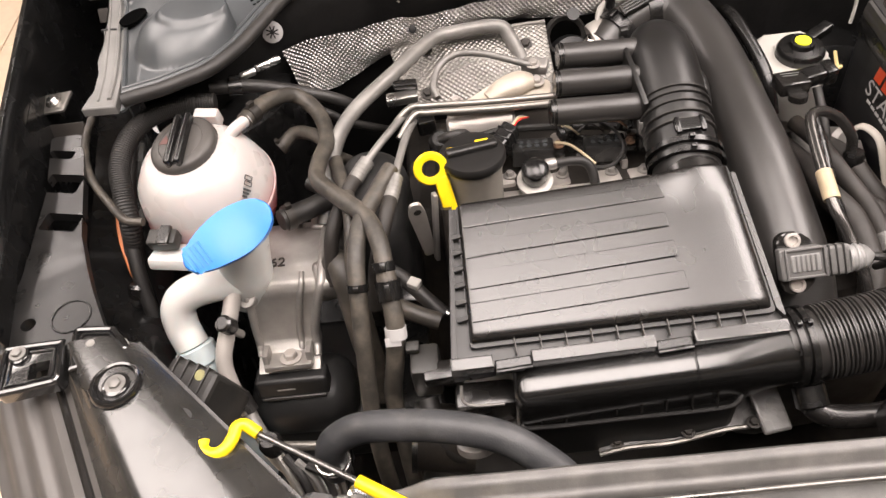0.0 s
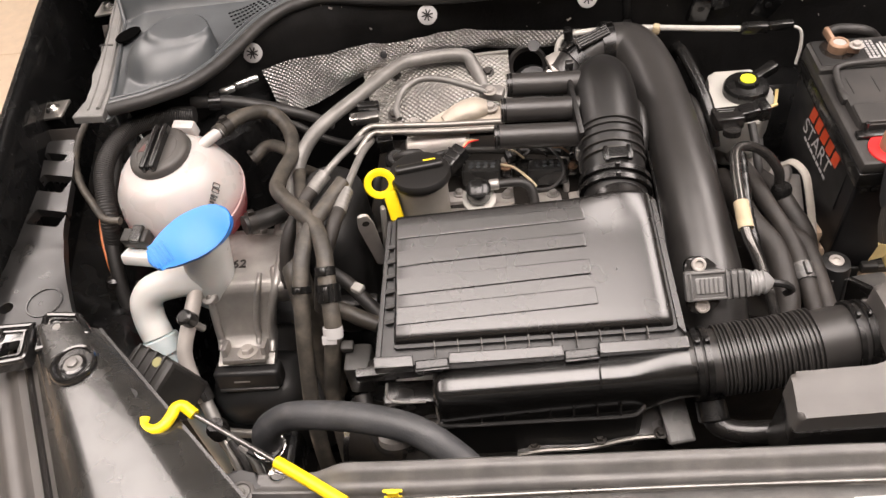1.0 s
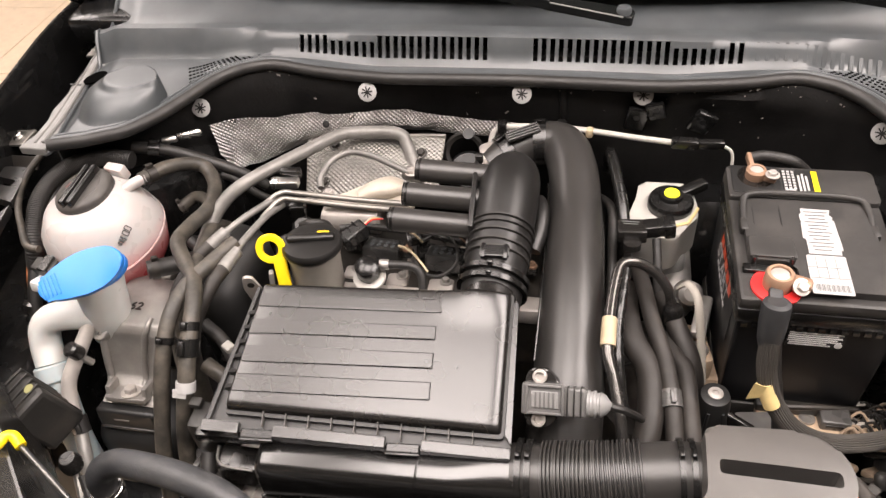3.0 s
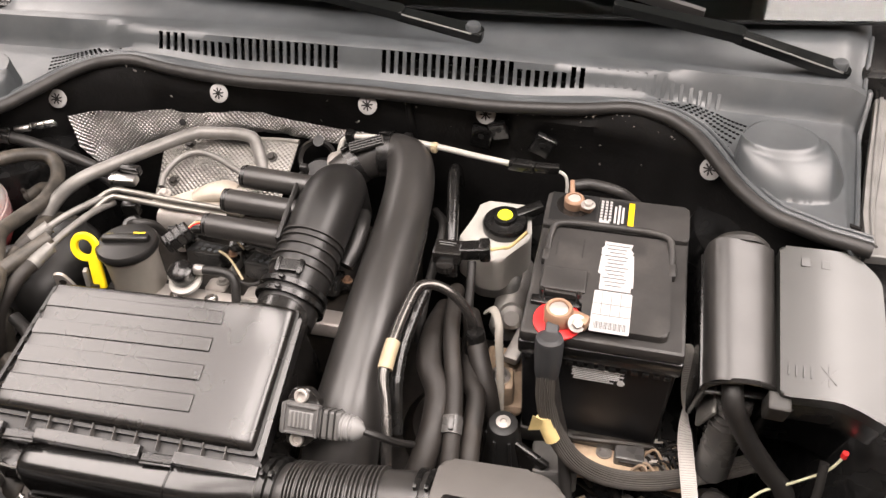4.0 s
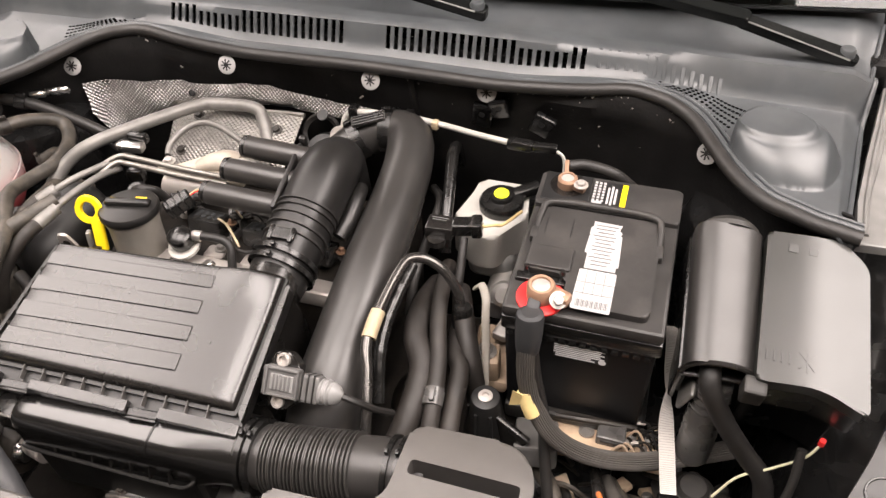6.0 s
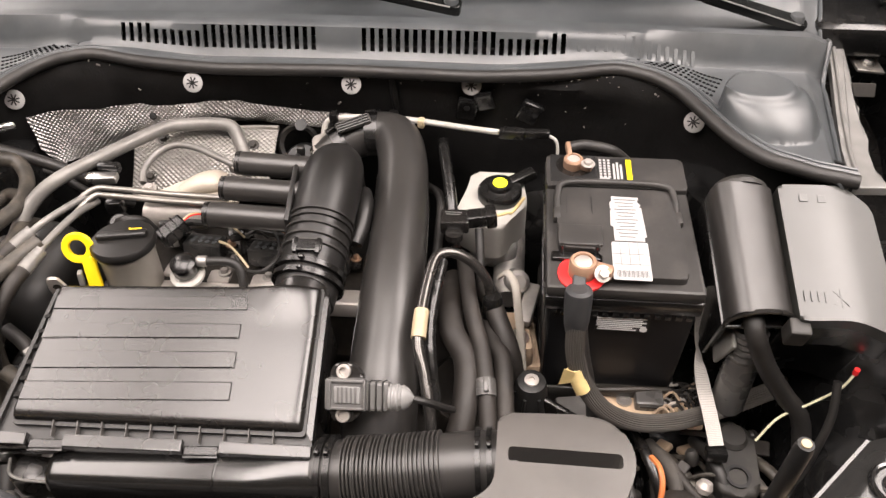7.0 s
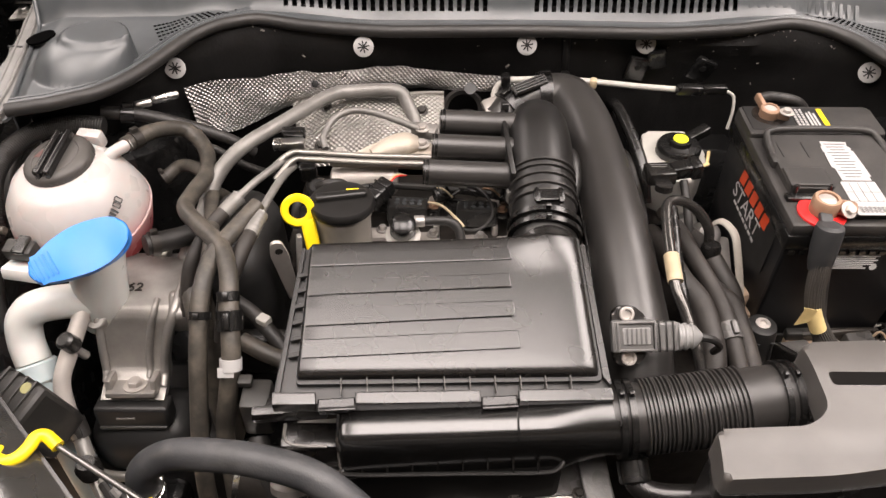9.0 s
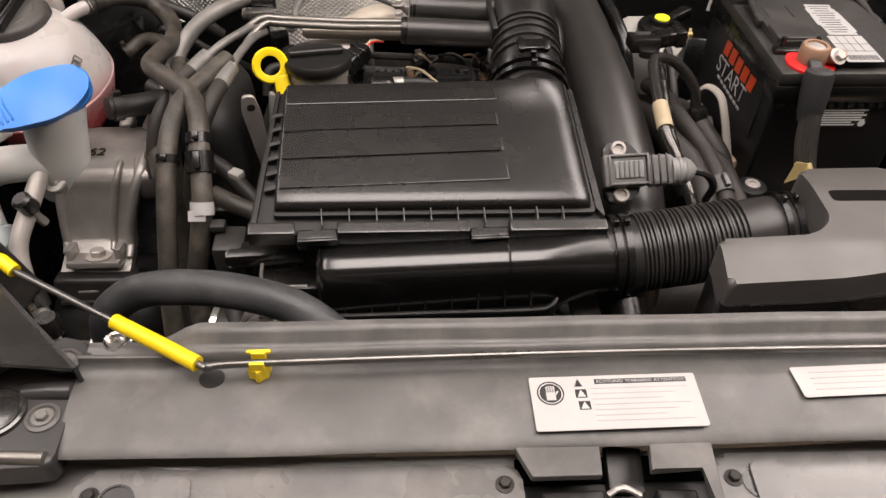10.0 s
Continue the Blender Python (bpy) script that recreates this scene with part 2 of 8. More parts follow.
gb.inputs["IOR"].default_value = 1.45


# ---- mesh helpers ----
def V(*p):
    return Vector(p)


def link_mesh(name, bm, material, sharp=38):
    bmesh.ops.recalc_face_normals(bm, faces=bm.faces)
    for f in bm.faces:
        around = [g.calc_area() for e in f.edges for g in e.link_faces if g is not f]
        f.smooth = not (around and f.calc_area() > 6 * max(around) and len(around) <= 80)
    lim = radians(sharp)
    for e in bm.edges:
        if len(e.link_faces) == 2 and e.calc_face_angle(0) > lim:
            e.smooth = False
    me = bpy.data.meshes.new(name)
    bm.to_mesh(me)
    bm.free()
    me.materials.append(material)
    return new(name, me)


def thing(name, at, label, category, group="", kind=""):
    ob = new(name)
    ob.empty_display_size = 0.02
    ob.location = at
    return tagged(ob, label, category, group, kind)


def part(name, bm, material, parent, label="", sharp=38):
    ob = link_mesh(name, bm, material, sharp)
    ob.parent = parent
    if parent.type == "EMPTY":
        ob.matrix_parent_inverse = parent.matrix_basis.inverted()
    if label:
        ob["label"] = label
    return ob


def solo(name, bm, material, label, category, group="", kind="", sharp=38):
    return tagged(link_mesh(name, bm, material, sharp), label, category, group, kind)


def rbox(size, m, bevel=0.004, seg=2, bm=None, taper=None):
    """A box with rounded edges; taper scales its bottom."""
    bm = bm or bmesh.new()
    made = bmesh.ops.create_cube(bm, size=1.0)["verts"]
    for v in made:
        s = 1.0 if taper is None or v.co.z > 0 else taper
        v.co = Vector((v.co.x * size[0] * s, v.co.y * size[1] * s, v.co.z * size[2]))
    edges = list({e for v in made for e in v.link_edges})
    if bevel:
        out = bmesh.ops.bevel(bm, geom=edges, offset=bevel, segments=seg, profile=0.5, affect="EDGES")
        made = list({v for f in out["faces"] for v in f.verts} | {v for v in made if v.is_valid})
    for v in made:
        v.co = m @ v.co
    return bm


def prism(outline, z0, z1, bevel=0.004, seg=3, bm=None, m=None, cut=None, grid=0.0):
    """A plate with the given outline (x, y) and rounded upper rim. cut bends its z: cut(x, y)."""
    bm = bm or bmesh.new()
    low = [bm.verts.new((x, y, z0)) for x, y in outline]
    high = [bm.verts.new((x, y, z1)) for x, y in outline]
    n = len(outline)
    bm.faces.new(list(reversed(low)))
    top = bm.faces.new(high)
    for i in range(n):
        bm.faces.new((low[i], low[(i + 1) % n], high[(i + 1) % n], high[i]))
    allv = set(low + high)
    if bevel:
        out = bmesh.ops.bevel(bm, geom=list(top.edges), offset=bevel, segments=seg, profile=0.6, affect="EDGES")
        allv |= {v for f in out["faces"] for v in f.verts}
    if grid:
        for axis, vals in ((0, [p[0] for p in outline]), (1, [p[1] for p in outline])):
            for w in np.arange(min(vals) + grid / 2, max(vals), grid):
                co, no = [0, 0, 0], [0, 0, 0]
                co[axis], no[axis] = w, 1
                bmesh.ops.bisect_plane(bm, geom=list(bm.verts) + list(bm.edges) + list(bm.faces), plane_co=co, plane_no=no)
        allv = set(bm.verts)
    for v in allv:
        if v.is_valid:
            if cut:
                v.co.z += cut(v.co.x, v.co.y)
            if m:
                v.co = m @ v.co
    return bm


def rounded(points, radius, seg=5):
    """An outline with its corners rounded."""
    out, n = [], len(points)
    for i in range(n):
        p, a, b = Vector(points[i]), Vector(points[i - 1]), Vector(points[(i + 1) % n])
        r = radius[i] if isinstance(radius, (list, tuple)) else radius
        r = min(r, 0.45 * (a - p).length, 0.45 * (b - p).length)
        s, e = p + (a - p).normalized() * r, p + (b - p).normalized() * r
        for k in range(seg + 1):
            t = k / seg
            out.append(tuple(s * (1 - t) ** 2 + p * 2 * t * (1 - t) + e * t * t))
    return out


def smooth_path(pts, per=8):
    """A Catmull-Rom line through the points; a fourth number is the radius there."""
    P = [np.array(p, float) for p in pts]
    P = [2 * P[0] - P[1]] + P + [2 * P[-1] - P[-2]]
    out = []
    for i in range(1, len(P) - 2):
        a, b, c, d = P[i - 1:i + 3]
        for k in range(per):
            t = k / per
            out.append(0.5 * (2 * b + (c - a) * t + (2 * a - 5 * b + 4 * c - d) * t * t + (3 * b - a - 3 * c + d) * t ** 3))
    out.append(P[-2])
    return out


def sweep(pts, r=0.01, n=14, per=8, bm=None, flute=0.0, ripple=None, flat=1.0):
    """A tube along a smooth line. ripple(k) scales the radius along it; flat squeezes it upright."""
    bm = bm or bmesh.new()
    line = smooth_path(pts, per)
    rad = [(p[3] if len(p) > 3 else r) for p in line]
    line = [Vector(p[:3]) for p in line]
    tan = [(line[min(i + 1, len(line) - 1)] - line[max(i - 1, 0)]).normalized() for i in range(len(line))]
    up = Vector((0, 0, 1)) if abs(tan[0].z) < 0.9 else Vector((1, 0, 0))
    side = tan[0].cross(up).normalized()
    rings = []
    for i, (c, t) in enumerate(zip(line, tan)):
        side = (side - t * side.dot(t)).normalized()
        top = side.cross(t)
        q = rad[i] * (ripple(i) if ripple else 1.0)
        rings.append([bm.verts.new(c + (side * math.cos(a) + top * math.sin(a) * flat) * q * (1 - flute * (k % 2)))
                      for k, a in ((k, 2 * math.pi * k / n) for k in range(n))])
    for a, b in zip(rings, rings[1:]):
        for k in range(n):
            bm.faces.new((a[k], a[(k + 1) % n], b[(k + 1) % n], b[k]))
    bm.faces.new(list(reversed(rings[0])))
    bm.faces.new(rings[-1])
    return bm


def lathe(profile, m, n=28, bm=None, sx=1.0):
    """A turned shape: (radius, height) pairs round z."""
    bm = bm or bmesh.new()
    rings = []
    for r, h in profile:
        if r < 1e-5:
            rings.append([bm.verts.new(m @ V(0, 0, h))])
        else:
            rings.append([bm.verts.new(m @ V(r * sx * math.cos(2 * math.pi * k / n), r * math.sin(2 * math.pi * k / n), h)) for k in range(n)])
    for a, b in zip(rings, rings[1:]):
        for k in range(n):
            j = (k + 1) % n
            if len(a) == 1 and len(b) > 1:
                bm.faces.new((a[0], b[j], b[k]))
            elif len(b) == 1 and len(a) > 1:
                bm.faces.new((a[k], a[j], b[0]))
            elif len(a) > 1:
                bm.faces.new((a[k], a[j], b[j], b[k]))
    if profile[0] == profile[-1]:
        return bm
    if len(rings[0]) > 1:
        bm.faces.new(list(reversed(rings[0])))
    if len(rings[-1]) > 1:
        bm.faces.new(rings[-1])
    return bm


def sheet(f, us, vs, thick=0.002, skip=None, uv=False):
    """A curved sheet f(u, v) with thickness; skip(u, v) leaves openings."""
    bm = bmesh.new()
    g = [[bm.verts.new(f(u, v)) for v in vs] for u in us]
    lay = bm.loops.layers.uv.new("UVMap") if uv else None
    for i in range(len(us) - 1):
        for j in range(len(vs) - 1):
            if skip and skip((us[i] + us[i + 1]) / 2, (vs[j] + vs[j + 1]) / 2):
                continue
            fc = bm.faces.new((g[i][j], g[i + 1][j], g[i + 1][j + 1], g[i][j + 1]))
            if uv:
                for loop, (a, b) in zip(fc.loops, ((i, j), (i + 1, j), (i + 1, j + 1), (i, j + 1))):
                    loop[lay].uv = (us[a], vs[b])
    bmesh.ops.recalc_face_normals(bm, faces=bm.faces)
    if thick:
        bmesh.ops.solidify(bm, geom=list(bm.faces), thickness=thick)
    return bm


def aim(p, direction, spin=0.0):
    """A pose at p whose z axis points along direction."""
    return Matrix.Translation(p) @ Vector(direction).to_track_quat("Z", "Y").to_matrix().to_4x4() @ pose(0, 0, 0, 0, 0, spin)


def frame_of(o, ex, ey):
    """A pose at o with its x along ex and its y near ey."""
    ex = Vector(ex).normalized()
    ez = ex.cross(Vector(ey)).normalized()
    ey = ez.cross(ex)
    return Matrix.Translation(o) @ Matrix((ex, ey, ez)).transposed().to_4x4()


def bolt(m, r=0.006, h=0.005, bm=None):
    bm = lathe([(r * 1.6, 0), (r * 1.6, h * 0.25), (r, h * 0.3)], m, 16, bm)
    return lathe([(r, h * 0.3), (r, h), (r * 0.85, h * 1.15), (0, h * 1.15)], m, 6, bm)


def carve(ob, cutter_bm):
    """Cuts a closed shape out of a mesh object."""
    tool = link_mesh("cutter", cutter_bm, PRINT_SHADE_BLACK)
    mod = ob.modifiers.new("cut", "BOOLEAN")
    mod.operation, mod.solver, mod.object = "DIFFERENCE", "EXACT", tool
    bpy.context.view_layer.update()
    me = bpy.data.meshes.new_from_object(ob.evaluated_get(bpy.context.evaluated_depsgraph_get()))
    ob.modifiers.remove(mod)
    bm = bmesh.new()
    bm.from_mesh(me)
    for e in bm.edges:
        e.smooth = not (len(e.link_faces) == 2 and e.calc_face_angle(0) > radians(38))
    for f in bm.faces:
        f.smooth = True
    bm.to_mesh(me)
    bm.free()
    ob.data = me
    bpy.data.objects.remove(tool)


def text_mesh(body, size, m, depth=0.0001):
    cu = bpy.data.curves.new("lettering", "FONT")
    cu.body, cu.size, cu.extrude = body, size, depth
    ob = bpy.data.objects.new("lettering", cu)
    scene.collection.objects.link(ob)
    bpy.context.view_layer.update()
    me = bpy.data.meshes.new_from_object(ob.evaluated_get(bpy.context.evaluated_depsgraph_get()))
    bpy.data.objects.remove(ob)
    bm = bmesh.new()
    bm.from_mesh(me)
    bpy.data.meshes.remove(me)
    for v in bm.verts:
        v.co = m @ v.co
    return bm


def interp(x, xs, ys):
    return float(np.interp(x, xs, ys))


def sstep(a, b, x):
    t = min(1, max(0, (x - a) / (b - a)))
    return t * t * (3 - 2 * t)


# ---- the workshop ----
def build_room():
    floor = solo("floor", rbox((12, 12, 0.1), pose(0, 1, -0.054), 0), GROUT, "grey grout bed under beige floor tiles", "floor", kind="structure")
    solo("ceiling", rbox((12, 12, 0.1), pose(0, 1, 3.05), 0), CEILING_PAINT, "plain grey workshop ceiling", "ceiling", kind="structure")
    for name, size, at in (("wall_north", (12, 0.15, 3.0), (0, 6.9, 1.5)), ("wall_south", (12, 0.15, 3.0), (0, -4.9, 1.5)),
                           ("wall_east", (0.15, 11.6, 3.0), (5.9, 1, 1.5)), ("wall_west", (0.15, 11.6, 3.0), (-5.9, 1, 1.5))):
        solo(name, rbox(size, pose(*at), 0), WALL_PAINT, "plain pale painted workshop wall", "wall", kind="structure")
    for lx, ly, sx, sy, watts in LAMPS:
        t = thing("ceiling_light", (lx, ly, 3.0), "unseen white LED panel light placed on the workshop ceiling", "ceiling light", "ceiling lights")
        part("frame", rbox((sx + 0.1, sy + 0.1, 0.05), pose(lx, ly, 2.975), 0.01), WHITE_PLASTIC, t)
        part("diffuser", rbox((sx, sy, 0.006), pose(lx, ly, 2.948), 0), GLOW, t)
    return floor


FLOOR = build_room()


def build_car_body():
    car = thing("car_body", (0, 0.3, 0.5), "dark grey car body round an open engine bay", "car body")

    def gap(y):
        return 0.797 + 0.19 * min(y, 0.2) + 0.02 * max(0, y - 0.2)

    for s, in ((-1,), (1,)):
        prof = [(-0.004, 0.955), (-0.002, 0.982), (0.003, 0.988), (0.009, 0.987), (0.015, 0.977), (0.021, 0.957), (0.027, 0.92), (0.033, 0.84), (0.040, 0.68), (0.040, 0.45)]
        ys = np.linspace(-0.415, 1.3, 25)
        bm = sheet(lambda i, y: V(s * (gap(y) + prof[int(i)][0]), y, prof[int(i)][1] - 0.05 * sstep(-0.15, -0.6, y) + 0.03 * sstep(0.2, 1.3, y)), list(range(len(prof))), list(ys), 0.0015)
        part("fender", bm, BODY_PAINT, car, "grey metallic fender with a glossy lacquer", sharp=50)
        edge = [(-0.0055, 0.952), (-0.0040, 0.983), (0.0025, 0.9905), (0.0095, 0.9895), (0.0160, 0.9795)]
        bm = sheet(lambda i, y: V(s * (gap(y) + edge[int(i)][0]), y, edge[int(i)][1] - 0.05 * sstep(-0.15, -0.6, y) + 0.03 * sstep(0.2, 1.3, y)), list(range(len(edge))), list(ys), 0.001)
        part("fender_edge", bm, BLACK_PAINT, car, "black painted inner edge of the fender", sharp=50)
        # inner channel beside the fender
        chan = [(-0.004, 0.957), (-0.008, 0.88), (-0.02, 0.81), (-0.06, 0.80), (-0.10, 0.80), (-0.13, 0.78), (-0.16, 0.70), (-0.17, 0.5)]
        bm = sheet(lambda i, y: V(s * (gap(y) + chan[int(i)][0]), y, chan[int(i)][1] + 0.004 * math.sin(y * 31) * (1 if 2 < i < 6 else 0)), list(range(len(chan))), list(np.linspace(-0.43, 0.5, 40)), 0.002)
        part("inner_wing", bm, BLACK_PAINT, car, "black painted inner wing channel")
        # pressed plate on the inner wing: two long slots, a round swage and a hole
        out = [(0.757, -0.105), (0.735, -0.205), (0.729, -0.285), (0.722, -0.336), (0.732, -0.435), (0.600, -0.435), (0.618, -0.405), (0.640, -0.360), (0.672, -0.284), (0.699, -0.166), (0.716, -0.105)]
        out = rounded([(s * x, y) for x, y in out], 0.008, 3)
        wp = part("wing_plate", prism(out if s > 0 else out[::-1], 0.912, 0.925, 0.0, cut=lambda x, y: 0.004 * sstep(-0.30, -0.315, y), grid=0.02), WING_GREY, car, "grey pressed plate with slots")
        for sx, sy, wx, wy in ((0.718, -0.193, 0.046, 0.030), (0.703, -0.257, 0.046, 0.026), (0.734, -0.140, 0.034, 0.014)):
            carve(wp, rbox((wx, wy, 0.06), pose(s * sx, sy, 0.92, 0, 0, 12 * s), 0.003))
        carve(wp, lathe([(0.008, -0.03), (0.008, 0.03)], pose(s * 0.696, -0.402, 0.925), 16))
        part("swage", sweep([(s * 0.652 + 0.020 * math.cos(a), -0.397 + 0.020 * math.sin(a), 0.9290) for a in np.linspace(0, 2 * math.pi, 17)], 0.0013, 6, 2), BLACK_PAINT, wp)
        for tx, y, z in ((0.768, -0.042, 0.930), (0.742, 0.185, 0.955)):
            pl = part("mounting_tab", rbox((0.044, 0.036, 0.005), pose(s * tx, y, z, 6, 10 * s, 8 * s), 0.002), ALU_PIPE, car, "bright steel mounting tab")
            part("bolt", bolt(pose(s * tx, y, z + 0.003, 6, 10 * s), 0.0065, 0.006), STEEL, pl)
            part("stay", rbox((0.05, 0.02, 0.004), pose(s * (tx - 0.012), y - 0.028, z - 0.025, 55, 0, 0), 0.001), DARK_METAL, pl)
        # grey cover strip along the wing
        out = [(0.716, 0.190), (0.695, 0.190), (0.678, 0.100), (0.661, 0.017), (0.646, -0.066), (0.640, -0.136), (0.683, -0.134), (0.677, -0.105), (0.672, -0.102), (0.677, -0.066), (0.684, -0.042), (0.686, 0.002), (0.693, 0.030), (0.690, 0.036), (0.702, 0.100)]
        dx = 0.0 if s < 0 else -0.016
        cut = rounded([(s * (x + dx), y) for x, y in out], 0.0015, 2)
        wc = part("wing_cover", prism(cut if s > 0 else cut[::-1], 0.974, 0.985, 0.002), COVER_STRIP, car, "weathered grey plastic wing cover strip")
        ridge = [(0.650, -0.122), (0.655, -0.066), (0.669, 0.017), (0.685, 0.100), (0.700, 0.180)]
        part("cover_lip", sweep([(s * (x + dx), y, 0.9862) for x, y in ridge], 0.0030, 8), COVER_STRIP, wc)
        if s < 0:
            part("cover_lip", sweep([(s * (x + 0.014), y, 0.9850) for x, y in ridge], 0.0016, 8), COVER_STRIP, wc)
        if s < 0:
            part("cover_joint", rbox((0.034, 0.0035, 0.004), pose(s * (0.679 + dx), 0.028, 0.9838, 0, 0, 4 * s), 0), PRINT_SHADE_BLACK, wc)
        # deep inner wall with strut tower
        part("strut_tower", lathe([(0.12, 0.55), (0.115, 0.86), (0.10, 0.90), (0.06, 0.915), (0, 0.915)], pose(s * 0.56, -0.02, 0)), BLACK_PAINT, car)
    # bulkhead behind the mat, undertray and crossmembers that close the bay
    part("bulkhead", rbox((1.3, 0.05, 0.6), pose(0, 0.13, 0.70), 0.01), BLACK_PAINT, car)
    part("undertray", rbox((1.3, 0.95, 0.02), pose(0, -0.25, 0.33), 0.004), DARK_METAL, car)
    part("radiator_support", rbox((1.05, 0.03, 0.5), pose(0, -0.63, 0.62), 0.01), PLASTIC, car)
    for s in (-1, 1):
        part("chassis_leg", rbox((0.09, 0.85, 0.12), pose(s * 0.47, -0.28, 0.58), 0.012), BLACK_PAINT, car)
    # front bumper and lower lock panel, below the slam panel cover
    def bumper(u, v):
        x = -0.8 + 1.6 * u
        prof = [(-0.69, 0.872), (-0.70, 0.866), (-0.76, 0.858), (-0.80, 0.842), (-0.835, 0.80), (-0.85, 0.70), (-0.85, 0.5)]
        k = min(int(v), len(prof) - 2)
        y, z = (np.array(prof[k]) * (1 - v + k) + np.array(prof[k + 1]) * (v - k))
        return V(x, y + 0.15 * (abs(x) / 0.8) ** 3, z)
    part("front_bumper", sheet(bumper, list(np.linspace(0, 1, 40)), list(np.linspace(0, 6, 25)), 0.003), BODY_PAINT, car, "grey front bumper edge with glossy lacquer", sharp=50)
    # windscreen, dashboard and pillars behind the scuttle
    part("windscreen", sheet(lambda u, v: V(u, 0.185 + 0.13 * u * u + v * 0.8, 1.066 - 0.01 * u * u + v * 0.46), list(np.linspace(-0.68, 0.68, 20)), list(np.linspace(0, 1, 8)), 0.005), GLASS, car, "tinted windscreen glass")
    part("screen_border", sheet(lambda u, v: V(u, 0.188 + 0.13 * u * u + v * 0.05, 1.060 - 0.01 * u * u + v * 0.0287), list(np.linspace(-0.68, 0.68, 20)), [0, 0.5, 1], 0.003), PRINT_SHADE_BLACK, car)
    for s in (-1, 1):
        part("cowl_side", rbox((0.13, 0.34, 0.05), pose(s * 0.715, 0.345, 1.005, 4), 0.012), BLACK_PAINT, car)
    part("dashboard", rbox((1.3, 0.7, 0.3), pose(0, 0.72, 0.95), 0.05, 3), PLASTIC, car)
    for s in (-1, 1):
        part("pillar", sweep([(s * 0.78, 0.24, 1.02), (s * 0.74, 0.55, 1.25), (s * 0.62, 1.0, 1.52)], 0.035, 10), BLACK_PAINT, car)
    part("roof", rbox((1.2, 1.4, 0.04), pose(0, 1.7, 1.52), 0.015), BODY_PAINT, car)
    part("cabin_back", rbox((1.4, 0.06, 1.2), pose(0, 2.4, 0.95), 0.02), PLASTIC, car)
    for s in (-1, 1):
        part("cabin_side", rbox((0.05, 1.9, 1.1), pose(s * 0.76, 1.4, 0.95), 0.02), BODY_PAINT, car)
    return car


CAR = build_car_body()

# ---- scuttle, bulkhead mat and wipers ----
SEAL_X = [0, 0.2, 0.3, 0.35, 0.385, 0.422, 0.448, 0.471, 0.486, 0.505, 0.527, 0.58, 0.63, 0.70]
SEAL_Y = [0.048, 0.043, 0.049, 0.056, 0.053, 0.038, 0.011, -0.030, -0.0575, -0.084, -0.108, -0.130, -0.142, -0.146]
SEAL_Z = [1.004, 1.004, 1.009, 1.014, 1.013, 1.010, 1.007, 1.004, 1.002, 1.001, 1.0, 0.998, 0.996, 0.995]


def seal_at(x, ahead=0.0, up=0.0):
    """The seal's middle at x, shifted square to its run."""
    a, b = (V(q, interp(abs(q), SEAL_X, SEAL_Y), 0) for q in (x - 0.012, x + 0.012))
    d = (b - a).normalized()
    return V(x - d.y * ahead, interp(abs(x), SEAL_X, SEAL_Y) + d.x * ahead, interp(abs(x), SEAL_X, SEAL_Z) + up)


def seal_y(x):
    return interp(abs(x), SEAL_X, SEAL_Y) + 0.008


def dome(x, y):
    """How far up a flat-topped cone (x, y) lies: 1 on its top disc, 0 outside its foot."""
    def inside(t):
        cx, cy = (0.531 if x > 0 else 0.545) + 0.025 * t, (-0.002 if x > 0 else -0.020) - 0.019 * t
        rx, ry = 0.043 + 0.026 * t, 0.029 + 0.028 * t
        return ((abs(x) - cx) / rx) ** 2 + ((y - cy) / ry) ** 2 < 1
    if not inside(1.0):
        return 0.0
    lo, hi = 0.0, 1.0
    if inside(0.0):
        return 1.0
    for _ in range(12):
        mid = (lo + hi) / 2
        lo, hi = (lo, mid) if inside(mid) else (mid, hi)
    return 1 - 0.16 * sstep(0.0, 0.20, hi) - 0.84 * hi ** 2.1


def scuttle_z(x, y):
    k = sstep(0.36, 0.45, abs(x))
    foot = 1.005 + 0.009 * sstep(0.20, 0.33, abs(x)) * sstep(0.49, 0.42, abs(x)) * sstep(0.04, 0.07, y)
    z = foot + (1.046 - foot) * sstep(0.075 + 0.010 * k, 0.101 + 0.014 * k, y) - 0.022 * sstep(0.122, 0.145, y) + 0.026 * sstep(0.16, 0.25, y)
    z += 0.036 * dome(x, y)
    z += 0.006 * sstep(0.03, 0.0, y - seal_y(x)) * sstep(0.46, 0.40, abs(x))
    return z - 0.02 * x * x


def scuttle_edge(y, side=-1):
    return 0.656 + 0.2 * max(-0.125, y) if side < 0 else 0.632 + 0.14 * max(-0.125, y)


